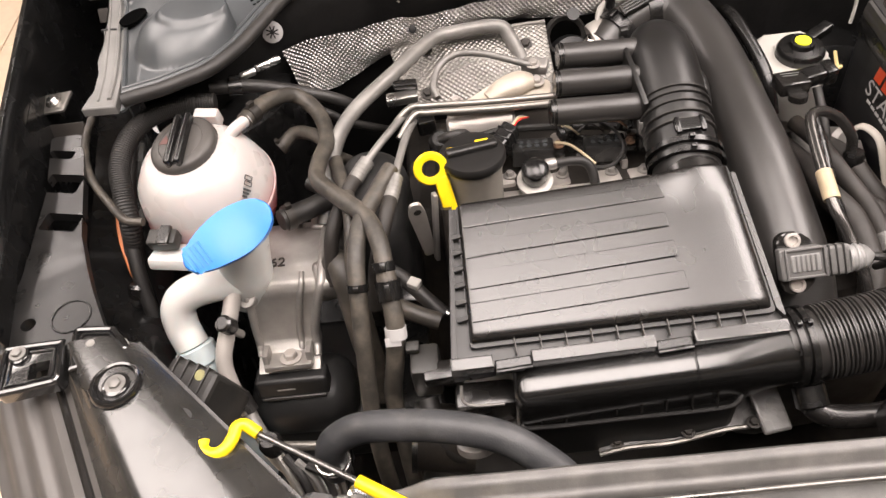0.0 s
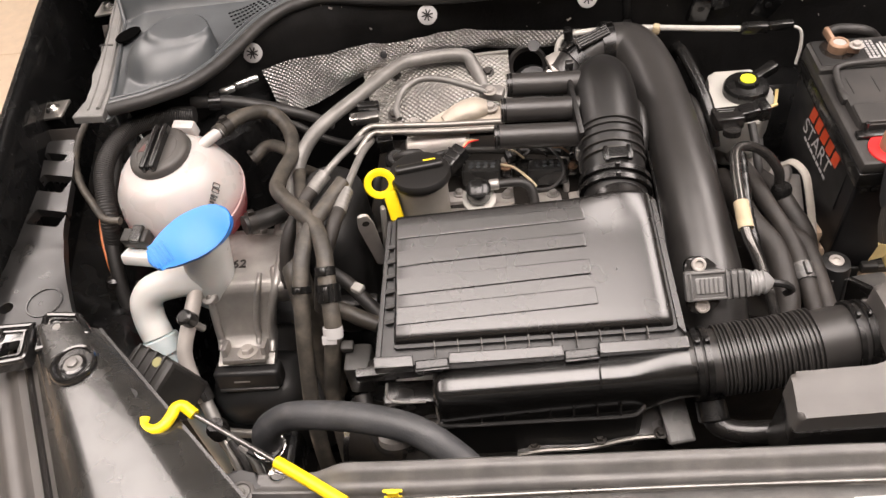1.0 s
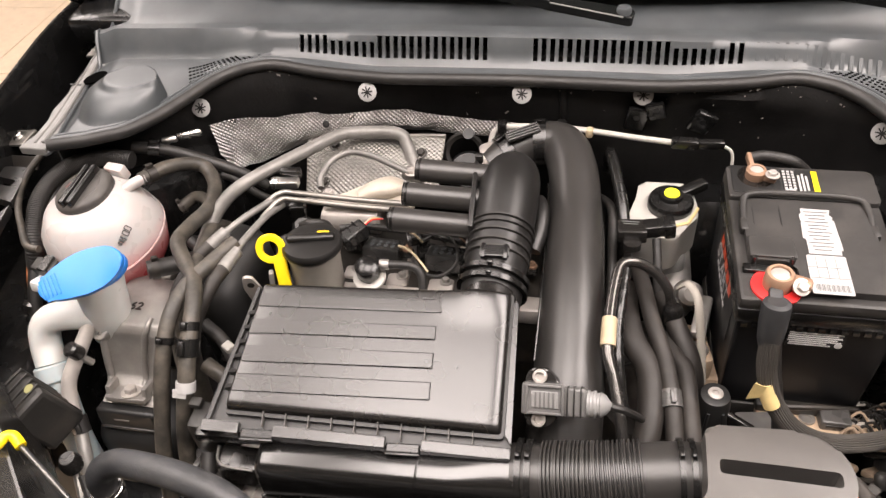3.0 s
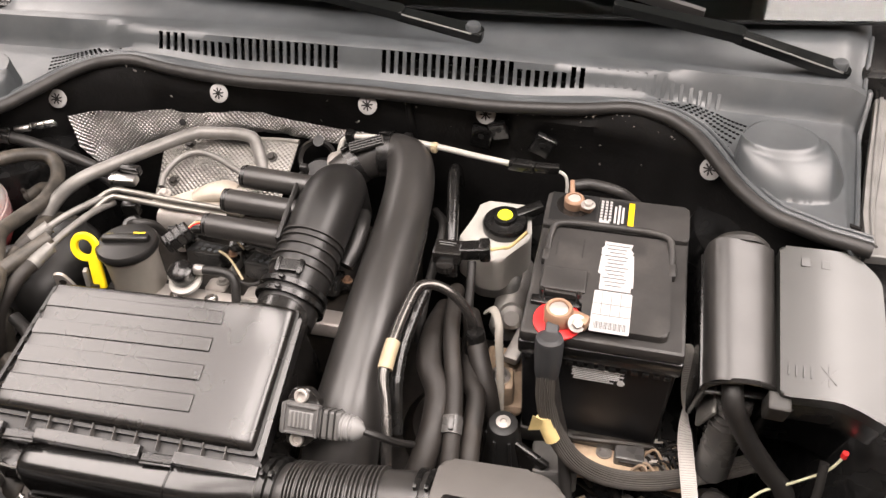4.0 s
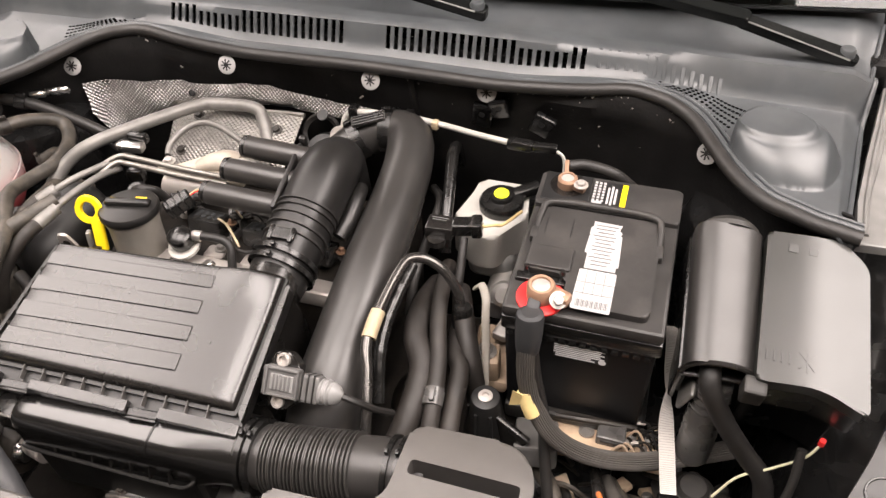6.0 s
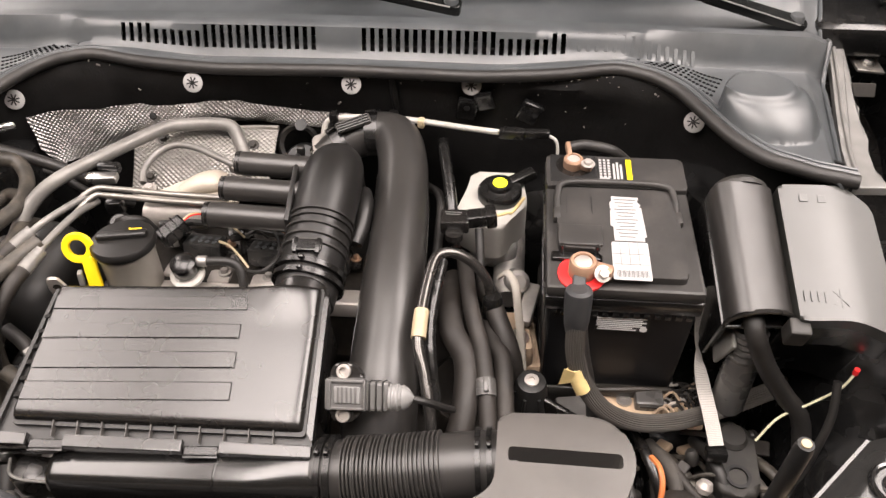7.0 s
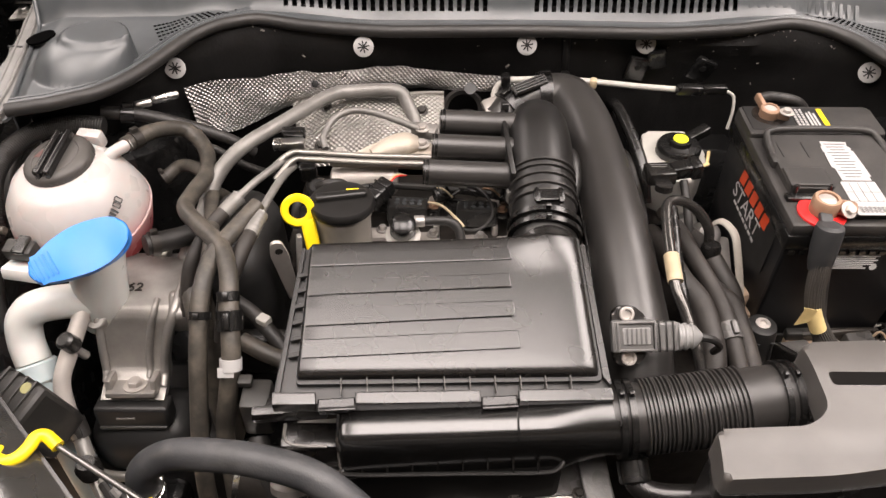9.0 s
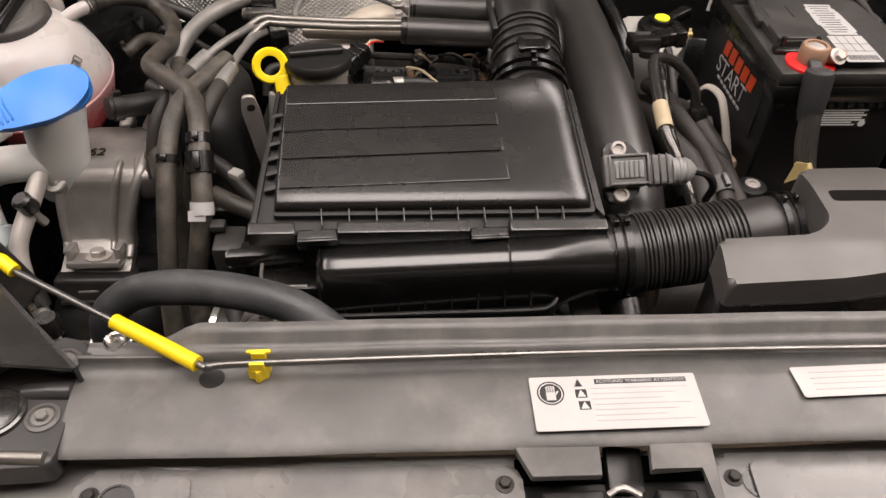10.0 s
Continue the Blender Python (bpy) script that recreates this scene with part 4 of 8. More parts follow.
def headlamp(s):
    t = thing("headlamp", (s * 0.54, -0.55, 0.85), "black headlamp housing with a glossy top and round adjuster screw", "headlamp", "headlamps")
    # glossy top panel, bowed, between the inner and the outer edge
    def top(u, v):
        inner = Vector((0.573, -0.440)).lerp(Vector((0.372, -0.640)), u)
        outer = Vector((0.655, -0.440)).lerp(Vector((0.545, -0.660)), u)
        p = inner.lerp(outer, v)
        z = 0.942 - 0.012 * u + 0.005 * math.sin(math.pi * v) - 0.02 * sstep(0.75, 1.0, v) - 0.040 * max(0.0, 0.26 - v)
        return V(s * p.x, p.y, z)
    part("housing", sheet(top, list(np.linspace(0, 1.0, 24)), list(np.linspace(0, 1, 24)), 0.003), LAMP_BLACK if s < 0 else PLASTIC_SATIN, t, "smooth black housing top")
    part("skirt", sheet(lambda u, v: top(u, 0) + V(-0.004 * s * v, 0, -0.16 * v), list(np.linspace(0, 1, 12)), [0, 0.1, 1], 0.003), PLASTIC, t)
    for off, h in ((0.012, -0.012), (0.030, -0.022), (0.05, -0.05)):
        line = [tuple(top(u, 1) + V(s * off, -off * 0.4, h)) for u in np.linspace(0.05, 1, 7)]
        part("rib", sweep(line, 0.004, 8), PLASTIC, t)
    part("outer_panel", sheet(lambda u, v: top(u, 1) + V(s * 0.10 * v, -0.03 * v, -0.010 - 0.05 * v * v + 0.003 * math.cos(v * 25)), list(np.linspace(0, 1, 14)), list(np.linspace(0, 1, 22)), 0.002), SNORKEL_GREY, t, "grey ribbed outer edge")
    part("lens", sheet(lambda u, v: top(u, 1) + V(s * (0.05 + 0.06 * math.sin(v * 1.5)), -0.05 * math.sin(v * 1.5), -0.05 - 0.15 * v), list(np.linspace(0, 1, 12)), list(np.linspace(0, 1, 6)), 0.003), BLACK_PAINT, t)
    ax, ay = s * 0.577, -0.493
    az = top(0.22, 0.25).z + 0.001
    r = part("adjuster_ring", lathe([(0.0290, -0.003), (0.0285, 0.003), (0.0262, 0.0052), (0.0235, 0.0045), (0.0205, 0.0), (0.0165, -0.001), (0.0150, 0.002), (0.0135, 0.0026), (0, 0.0026)], pose(ax, ay, az, -4, 0, 0) @ Matrix.Diagonal((0.86, 0.86, 1, 1)), 32), GLOSS_BLACK, t, "glossy raised ring round the adjuster screw")
    part("adjuster_screw", bolt(pose(ax, ay, az + 0.0022), 0.0062, 0.004), GREY_PIPE, r)
    for pts, hole, screw in (([(0.637, -0.421), (0.596, -0.424), (0.574, -0.450), (0.629, -0.470)], None, (0.612, -0.445)),
                             ([(0.704, -0.436), (0.644, -0.433), (0.636, -0.480), (0.698, -0.490)], (0.662, -0.464), (0.686, -0.446))):
        if s > 0:
            continue
        out = rounded([(s * x, y) for x, y in pts], 0.007, 4)
        tab = part("mounting_tab", prism(out, 0.924, 0.938, 0.003), GLOSS_BLACK, t, "black screw tab")
        if hole:
            carve(tab, rbox((0.020, 0.018, 0.05), pose(s * hole[0], hole[1], 0.932, 0, 0, -8 * s), 0.002))
        cx, cy = sum(p[0] for p in out) / len(out), sum(p[1] for p in out) / len(out)
        rim = [(cx + (x - cx) * 0.93, cy + (y - cy) * 0.92, 0.9395) for x, y in out[::2]]
        part("tab_rim", sweep(rim + [rim[0]], 0.0032, 8, 2), GLOSS_BLACK, tab)
        rim = [(cx + (x - cx) * 0.70, cy + (y - cy) * 0.66, 0.9385) for x, y in out[::2]]
        part("tab_rim", sweep(rim + [rim[0]], 0.0018, 6, 2), GLOSS_BLACK, tab)
        sc = part("screw_boss", lathe([(0.0105, 0), (0.0100, 0.003), (0.0065, 0.0045), (0, 0.0045)], pose(s * screw[0], screw[1], 0.938), 20), GLOSS_BLACK, tab)
        part("screw", bolt(pose(s * screw[0], screw[1], 0.9425), 0.0050, 0.004), GREY_PIPE, sc)
    part("slot_hole", lathe([(0.007, 0), (0.007, 0.001), (0, 0.001)], pose(s * 0.512, -0.526, top(0.42, 0.12).z + 0.0012, 0, 0, 30 * s), 16, sx=1.4), PRINT_SHADE_BLACK, t)
    # corner bracket between lamp and slam panel
    c = thing("corner_bracket", (s * 0.39, -0.65, 0.88), "black painted corner bracket with two screws", "bracket", "corner brackets")
    out = rounded([(s * 0.373, -0.706), (s * 0.373, -0.600), (s * 0.405, -0.592), (s * 0.46, -0.665), (s * 0.47, -0.71)], 0.008)
    part("plate", prism(out if s > 0 else out[::-1], 0.88, 0.900, 0.004), BRACKET_BLACK, c)
    part("plate_ridge", sweep([(s * 0.410, -0.6450, 0.8985), (s * 0.392, -0.6455, 0.9005), (s * 0.376, -0.6460, 0.9005)], 0.0068, 12), BRACKET_BLACK, c)
    for y in (-0.618, -0.668):
        part("washer", lathe([(0.0125, 0), (0.0120, 0.0015), (0.0095, 0.0022), (0.0085, 0.0008), (0, 0.0008)], pose(s * 0.3900, y, 0.900), 24), SNORKEL_GREY, c)
        part("screw", bolt(pose(s * 0.3900, y, 0.9008), 0.0046, 0.004), GREY_PIPE, c)
    part("plug_ring", lathe([(0.0215, 0), (0.021, 0.003), (0.019, 0.004), (0.0165, 0.002), (0.0150, 0.001), (0.0100, 0.002), (0, 0.002)], pose(s * 0.424, -0.664, 0.900), 28), LAMP_BLACK, c, "round raised plug")
    part("trim_strip", sweep([(s * 0.378, -0.701, 0.901), (s * 0.44, -0.696, 0.899), (s * 0.50, -0.684, 0.895)], 0.0048, 10), ALU_PIPE, c, "pale metal strip")


headlamp(-1)
headlamp(1)


# ---- engine: air cleaner, ducts ----
LIDM = frame_of((-0.1035, -0.396, 0.9455), (0.281, 0.0245, -0.008), (0.0, 0.143, 0.034))


def build_airbox():
    t = thing("air_cleaner", (-0.1, -0.42, 0.83), "matt black plastic air cleaner box with ribbed lid", "air cleaner")

    def left(y):
        return -0.1492 + 0.0108 * (y + 0.069) / 0.145

    def right(y):
        return 0.1355 + 0.0055 * (y + 0.080) / 0.155

    def front(x):
        return -0.0690 - 0.0115 * (x + 0.1485) / 0.2835

    def stations(r0, r1, drop, skirt):
        """(share of the span, offset, drop) across a lid with one rounding at each end."""
        arc = [k * math.pi / 12 for k in range(7)]
        out = [(0.0, -0.0012, -skirt), (0.0, -0.0006, -drop - 0.001)]
        out += [(0.0, r0 * (1 - math.cos(a)), -drop * (1 - math.sin(a))) for a in arc]
        out += [(q, r0 * (1 - q) - r1 * q, 0.0) for q in np.linspace(0, 1, 15)[1:-1]]
        out += [(1.0, -r1 * (1 - math.cos(a)), -drop * (1 - math.sin(a))) for a in reversed(arc)]
        return out + [(1.0, 0.0006, -drop - 0.001), (1.0, 0.0012, -skirt)]

    ux, vy = stations(0.0035, 0.019, 0.0060, 0.012), stations(0.0125, 0.006, 0.0060, 0.012)

    def skin(a, b):
        (fx, ox, da), (fy, oy, db) = ux[int(a)], vy[int(b)]
        y0 = -0.0745 + (0.0775 + 0.0745) * fy + oy
        x = left(y0) + (right(y0) - left(y0)) * fx + ox
        y = front(x) + (0.0775 - front(x)) * fy + oy
        z = max(-0.012, da + db)
        z += 0.0065 * math.exp(-((x - 0.104) / 0.024) ** 2) * sstep(0.034, 0.070, y)
        return LIDM @ V(x, y, z)
    lid = part("lid", sheet(skin, list(range(len(ux))), list(range(len(vy))), 0.002), PLASTIC, t, "matt black lid with four moulded bars", sharp=60)
    # four long raised bars, open towards the lid's edge
    for k, (y0, wd) in enumerate(((0.0549, 0.0154), (0.0224, 0.0161), (-0.0098, 0.0175), (-0.0434, 0.0188))):
        x1 = 0.0625 + (0.004 if k == 0 else 0)

        def outline(grow):
            lo, hi = y0 - wd / 2 - grow, y0 + wd / 2 + grow
            return rounded([(left(lo) + 0.0034, lo), (x1 + grow, lo), (x1 + grow, hi), (left(hi) + 0.0034, hi)], [0, 0.0018, 0.0018, 0], 3)
        # A thin black sheet paints the shade line round each bar.
        part("bar_shade_line", prism(outline(0.0006), -0.002, 0.0003, 0, m=LIDM), PRINT_SHADE_BLACK, lid, "black sheet painting in the shade line round the bar")
        part("rib", prism(outline(0.0), -0.002, 0.0016, 0.0009, 2, m=LIDM), PLASTIC, lid, sharp=12)
    step = rounded([(left(-0.07) - 0.002, front(-0.15) - 0.0052), (right(-0.08) + 0.004, front(0.138) - 0.0052), (right(0.07) + 0.004, 0.079), (left(0.07) - 0.002, 0.079)], 0.004)
    part("step", prism(step, -0.018, -0.0105, 0.0008, 2, m=LIDM), ELBOW_BLACK, lid)
    fl = rounded([(-0.1720, -0.0900), (0.1462, -0.1005), (0.1495, 0.070), (-0.1475, 0.079)], [0.003, 0.005, 0.005, 0.003])
    part("flange", prism(fl, -0.031, -0.0165, 0.002, m=LIDM), ELBOW_BLACK, t, "stepped flange round the lid")
    part("side_rim", prism(rounded([(0.1405, -0.082), (0.1468, -0.092), (0.1500, 0.070), (0.1450, 0.070)], 0.002), -0.016, -0.0095, 0.0015, m=LIDM), PLASTIC, t)
    part("side_rim", prism(rounded([(-0.1720, -0.088), (-0.1655, -0.080), (-0.1440, 0.078), (-0.1478, 0.078)], 0.0015), -0.016, -0.0115, 0.0012, m=LIDM), ELBOW_BLACK, t)
    for k in range(10):
        x = -0.1091 + 0.02417 * k
        # The paler plastic paints in the light these thin webs catch.
        part("web", rbox((0.0011, 0.0165, 0.0090), LIDM @ pose(x, front(x) - 0.0070, -0.0128, 12), 0.0003, 1), SNORKEL_GREY, lid)
    for k in range(6):
        y = 0.0440 - 0.0176 * k
        part("web", rbox((0.0120, 0.0050, 0.0060), LIDM @ pose(left(y) - 0.0050, y, -0.0125, 0, -20, 0), 0.0006, 1), ELBOW_BLACK, lid)
    for x0, x1 in ((-0.1722, -0.1325), (-0.0959, 0.0206), (0.0570, 0.1466)):
        ya, yb = front(x0) - 0.0135, front(x1) - 0.0135
        lip = [(x0, ya - 0.0120), (x1, yb - 0.0120), (x1, yb), (x0, ya)]
        part("lip_panel", prism(lip, -0.026, -0.0085, 0.0016, 2, m=LIDM), PLASTIC, lid)
    for x0, x1 in ((-0.1310, -0.0962), (0.0215, 0.0559)):
        yc = front((x0 + x1) / 2)
        c = part("snap_clip", rbox((x1 - x0, 0.010, 0.018), LIDM @ pose((x0 + x1) / 2, yc - 0.0225, -0.0225), 0.0015), PLASTIC_SMOOTH, t, "black snap clip on the lid edge")
        part("clip_bar", rbox((x1 - x0, 0.0030, 0.0026), LIDM @ pose((x0 + x1) / 2, yc - 0.0285, -0.0150), 0.0008), PLASTIC_SMOOTH, c)
        part("clip_window", rbox((0.020, 0.0030, 0.0050), LIDM @ pose((x0 + x1) / 2, yc - 0.0272, -0.0215), 0.0006), PRINT_SHADE_BLACK, c)
    # rounded lower trough in front, turning into the round inlet
    def trough(u, a):
        x = -0.2115 + 0.2745 * u
        y0, z0 = -0.4905 + 0.009 * u, 0.868 + 0.003 * u
        k = sstep(0.70, 0.95, u)
        ry, rz = 0.035 * (1 - k) + 0.034 * k, 0.031 * (1 - k) + 0.0325 * k
        c, q = math.cos(a), math.sin(a)
        p = 0.60 * (1 - k) + 1.0 * k
        cy, cz = math.copysign(abs(c) ** p, c), math.copysign(abs(q) ** p, q)
        e = 1.0 - 0.22 * max(0.0, 1 - u / 0.035) ** 2.2
        low = (0.020 if q < 0 else 0.0) * (1 - k)
        return V(x, y0 + ry * cy * e, z0 + (rz * cz) * e - low)
    bm = bmesh.new()
    rings = [[bm.verts.new(trough(u, 2 * math.pi * k / 40)) for k in range(40)] for u in [0, 0.005, 0.012, 0.022, 0.035, *np.linspace(0.08, 0.72, 8), *np.linspace(0.74, 0.92, 10), 0.96, 1.0]]
    for a, b in zip(rings, rings[1:]):
        for k in range(40):
            bm.faces.new((a[k], a[(k + 1) % 40], b[(k + 1) % 40], b[k]))
    bm.faces.new(rings[0])
    bm.faces.new(rings[-1])
    tr = part("trough", bm, TROUGH_BLACK, t, "smooth glossy black lower trough and inlet", sharp=60)
    part("trough_seam", sweep([tuple(trough(0.62, a) + V(0, 0, 0.0002)) for a in np.linspace(0.2, 2.9, 14)], 0.0012, 6, 2), PLASTIC_SMOOTH, tr)
    for k in range(7):
        part("moulded_mark", rbox((0.0026, 0.0008, 0.0036), pose(0.006 + 0.0048 * k, -0.5122, 0.868 - 0.0003 * k), 0), PIPE_GREY, tr)
    part("lower_box", rbox((0.212, 0.10, 0.09), pose(-0.0995, -0.4715, 0.806, 0, 0, 1), 0.008), ELBOW_BLACK, t)
    part("rear_box", rbox((0.29, 0.13, 0.12), LIDM @ pose(0.0, 0.012, -0.09), 0.008), PLASTIC, t)
    part("rim", sweep([(-0.203, -0.520, 0.8460), (-0.200, -0.5275, 0.8455), (-0.10, -0.5275, 0.8475), (-0.018, -0.5265, 0.8480), (0.000, -0.5225, 0.8500), (0.006, -0.514, 0.8540)], 0.0024, 8, 5), ELBOW_BLACK, t)
    for k in range(8):
        x = -0.188 + 0.0240 * k
        part("rim_web", prism([(-0.0075, 0.0), (0.0, 0.0), (0.0, 0.017)], -0.0007, 0.0007, 0, m=pose(x, -0.5275 + 0.0075, 0.8455 + 0.027 * (x + 0.2)) @ Matrix(((0, 0, 1, 0), (1, 0, 0, 0), (0, 1, 0, 0), (0, 0, 0, 1)))), PLASTIC, t)
    part("outlet_socket", sweep([(0.004, -0.372, 0.915, 0.012), (0.004, -0.355, 0.920, 0.026), (0.004, -0.335, 0.924, 0.0305), (0.004, -0.310, 0.921, 0.0325), (0.004, -0.272, 0.921, 0.0345)], 0.03, 28, 6), PLASTIC, t)


build_airbox()


def rings_on(t, pts, r, count, name="ring", mat=PLASTIC, w=0.002):
    line = smooth_path(pts, 12)
    for k in range(count):
        i = int((k + 0.5) / count * (len(line) - 2))
        p, q = Vector(line[i][:3]), Vector(line[i + 1][:3])
        part(name, lathe([(r * 0.9, -w), (r, -w * 0.5), (r, w * 0.5), (r * 0.9, w)], aim(p, q - p), 24), mat, t)


def clamp(t, p, d, r, w=0.008, mat=PLASTIC_SMOOTH, label="", lug=True):
    c = part("clamp", lathe([(r, -w / 2), (r * 1.07, -w / 2), (r * 1.07, w / 2), (r, w / 2)], aim(p, d), 24), mat, t, label)
    if lug:
        part("clamp_lug", rbox((0.006, 0.010, w * 0.8), aim(p, d) @ pose(0, r * 1.1, 0), 0.001), mat, c)
    return c


def build_ducts():
    t = thing("intake_hose", (0.12, -0.48, 0.84), "black corrugated plastic intake hose", "intake hose")
    path = [(0.052, -0.481, 0.871), (0.085, -0.480, 0.874), (0.13, -0.478, 0.880), (0.178, -0.474, 0.887), (0.205, -0.471, 0.890), (0.25, -0.468, 0.893)]
    part("sleeve", sweep([(*p, 0.0335) for p in path], 0.034, 24), PIPE_GREY, t)
    core = [(0.084, -0.480, 0.8738), (0.107, -0.479, 0.877), (0.13, -0.478, 0.880), (0.155, -0.476, 0.8835), (0.182, -0.4735, 0.8875)]
    rings_on(t, core, 0.0372, 27, "corrugation", PIPE_GREY, 0.0015)
    for x, y, z in ((0.060, -0.481, 0.8715), (0.0695, -0.481, 0.8725)):
        clamp(t, (x, y, z), (1, 0.02, 0.08), 0.0365, 0.006)
    for x, y, z in ((0.213, -0.4705, 0.8905), (0.224, -0.470, 0.8912)):
        clamp(t, (x, y, z), (1, 0.05, 0.08), 0.035, 0.005)
    # intake snorkel
    s = thing("intake_snorkel", (0.25, -0.5, 0.88), "satin black plastic intake snorkel with a slot on top", "intake snorkel")
    out = rounded([(0.122, -0.541), (0.205, -0.538), (0.2275, -0.520), (0.229, -0.441), (0.335, -0.434), (0.3585, -0.485), (0.324, -0.566), (0.215, -0.580), (0.121, -0.583)],
                  [0.006, 0.016, 0.016, 0.012, 0.045, 0.04, 0.008, 0.02, 0.006], 6)

    def bow(x, y):
        return 0.003 * math.cos((x - 0.24) * 9) - 0.010 * sstep(-0.55, -0.585, y) - 4.2 * max(0, y + 0.482) ** 2

    top = part("shell", prism(out, 0.912, 0.9445, 0.006, 4, cut=bow, grid=0.012), SNORKEL_GREY, s)
    carve(top, rbox((0.103, 0.0150, 0.05), pose(0.2905, -0.4880, 0.935), 0.004))
    rim = [(x * 1.0 + (0.003 if x > 0.24 else -0.002), y - 0.002, 0) for x, y in out]
    seam = part("seam", prism([(x, y) for x, y, _ in rim], 0.908, 0.915, 0.002), PLASTIC_SMOOTH, s)
    carve(seam, rbox((0.103, 0.0150, 0.05), pose(0.2905, -0.4880, 0.91), 0.004))
    under = part("lower_shell", prism([(x, y - 0.0015) for x, y in out], 0.84, 0.9115, 0.0), PLASTIC, s)
    carve(under, rbox((0.110, 0.045, 0.06), pose(0.2905, -0.478, 0.892), 0.004))
    # Black sheet added under the slot, in place of the shade inside it.
    part("slot_shade", rbox((0.109, 0.044, 0.004), pose(0.2905, -0.478, 0.866), 0.001), PRINT_SHADE_BLACK, s, "black sheet painting in the shade inside the slot")
    # throttle elbow with bellows and three sound pipes
    e = thing("intake_elbow", (0.0, -0.2, 0.92), "black plastic intake elbow with bellows between air cleaner and turbo", "intake elbow")
    axis = [(0.004, -0.300, 0.915, 0.034), (0.004, -0.275, 0.921, 0.0365), (0.006, -0.21, 0.938, 0.0375), (0.007, -0.160, 0.949, 0.0390), (0.007, -0.128, 0.953, 0.0390), (0.008, -0.104, 0.951, 0.0365), (0.009, -0.088, 0.943, 0.0310), (0.010, -0.077, 0.925, 0.026), (0.012, -0.072, 0.88, 0.024)]
    part("elbow", sweep(axis, 0.037, 28), ELBOW_BLACK, e)
    rings_on(e, [(0.0045, -0.243, 0.930), (0.006, -0.21, 0.9385), (0.0068, -0.185, 0.9455)], 0.0398, 5, "bellows_fold", RUBBER, 0.0026)
    for p in ((0.0045, -0.262, 0.925), (0.0042, -0.274, 0.9215)):
        clamp(e, p, (0.01, 0.12, 0.034), 0.0395, 0.006)
    part("clamp_plate", rbox((0.034, 0.015, 0.005), pose(0.006, -0.256, 0.9675, 14, 0, 2), 0.0015), PLASTIC_SMOOTH, e)
    for dx in (-0.013, 0.013):
        part("clamp_lug", rbox((0.005, 0.019, 0.006), pose(0.006 + dx, -0.257, 0.968, 14, 0, 2), 0.001), PLASTIC_SMOOTH, e)
    part("side_panel", rbox((0.007, 0.110, 0.052), pose(-0.0335, -0.155, 0.946, 8, 0, 4), 0.003), ELBOW_BLACK, e)
    part("panel_tab", rbox((0.010, 0.008, 0.014), pose(-0.034, -0.101, 0.980, 8, 0, 4), 0.002), ELBOW_BLACK, e)
    part("panel_tab", rbox((0.012, 0.010, 0.016), pose(-0.030, -0.212, 0.930, -8, 0, 4), 0.002), GREY_PIPE, e)
    part("side_bulge", sweep([(0.044, -0.115, 0.925), (0.050, -0.140, 0.930), (0.050, -0.170, 0.922), (0.044, -0.195, 0.912)], 0.010, 12), ELBOW_BLACK, e)
    for (x, y, z) in ((-0.1134, -0.1175, 0.9690), (-0.123, -0.1571, 0.9610), (-0.1331, -0.197, 0.9530)):
        p = part("sound_pipe", lathe([(0.0135, 0), (0.0150, 0.001), (0.0150, 0.115), (0.014, 0.118)], aim((x, y, z), (1, 0.02, -0.06)), 20), PIPE_GREY, e, "smooth black closed pipe stub")
        part("end_cap", lathe([(0.0146, -0.001), (0.0154, 0.005), (0.0146, 0.006)], aim((x, y, z), (1, 0.02, -0.06)), 20), PLASTIC_SMOOTH, p)
    # large charge pipe
    c = thing("charge_pipe", (0.09, -0.2, 0.88), "thick satin black plastic charge pipe", "charge pipe")
    axis = [(-0.035, -0.005, 0.890, 0.026), (-0.005, 0.016, 0.905, 0.028), (0.032, 0.026, 0.916, 0.030), (0.066, 0.014, 0.919, 0.0325), (0.082, -0.03, 0.916, 0.0335), (0.090, -0.095, 0.911, 0.034), (0.094, -0.175, 0.904, 0.035), (0.097, -0.25, 0.893, 0.037), (0.0985, -0.315, 0.876, 0.0385), (0.099, -0.37, 0.855, 0.041), (0.098, -0.41, 0.825, 0.042), (0.095, -0.44, 0.77, 0.04)]
    part("pipe", sweep(axis, 0.04, 28), PIPE_GREY, c)
    part("seam", sweep([(0.114, -0.04, 0.913), (0.1255, -0.12, 0.905), (0.1315, -0.22, 0.894), (0.1365, -0.31, 0.873)], 0.0022, 6), PLASTIC, c)
    part("seam", sweep([(0.053, -0.06, 0.911), (0.0575, -0.14, 0.904), (0.0598, -0.24, 0.892), (0.0595, -0.33, 0.868)], 0.0022, 6), PLASTIC, c)
    clamp(c, (-0.012, 0.012, 0.902), (0.8, 0.55, 0.35), 0.030, 0.016)
    clamp(c, (0.034, 0.0262, 0.9163), (1, 0.05, 0.06), 0.0315, 0.018)
    part("clamp_plate", rbox((0.050, 0.016, 0.006), pose(0.010, 0.008, 0.9445, 26, -10, 22), 0.002), PLASTIC_DUSTY, c)
    for k in range(4):
        part("clamp_rib", rbox((0.046, 0.0022, 0.003), pose(0.010, 0.008, 0.9445, 26, -10, 22) @ pose(0, -0.006 + 0.004 * k, 0.0035), 0.0005, 1), PLASTIC_SMOOTH, c)
    # pressure sensor bolted to it
    m = frame_of((0.0785, -0.4115, 0.915), (1, -0.02, 0.08), (0, 0.72, 0.68)) @ Matrix.Diagonal((1.12, 1.12, 1.0, 1))
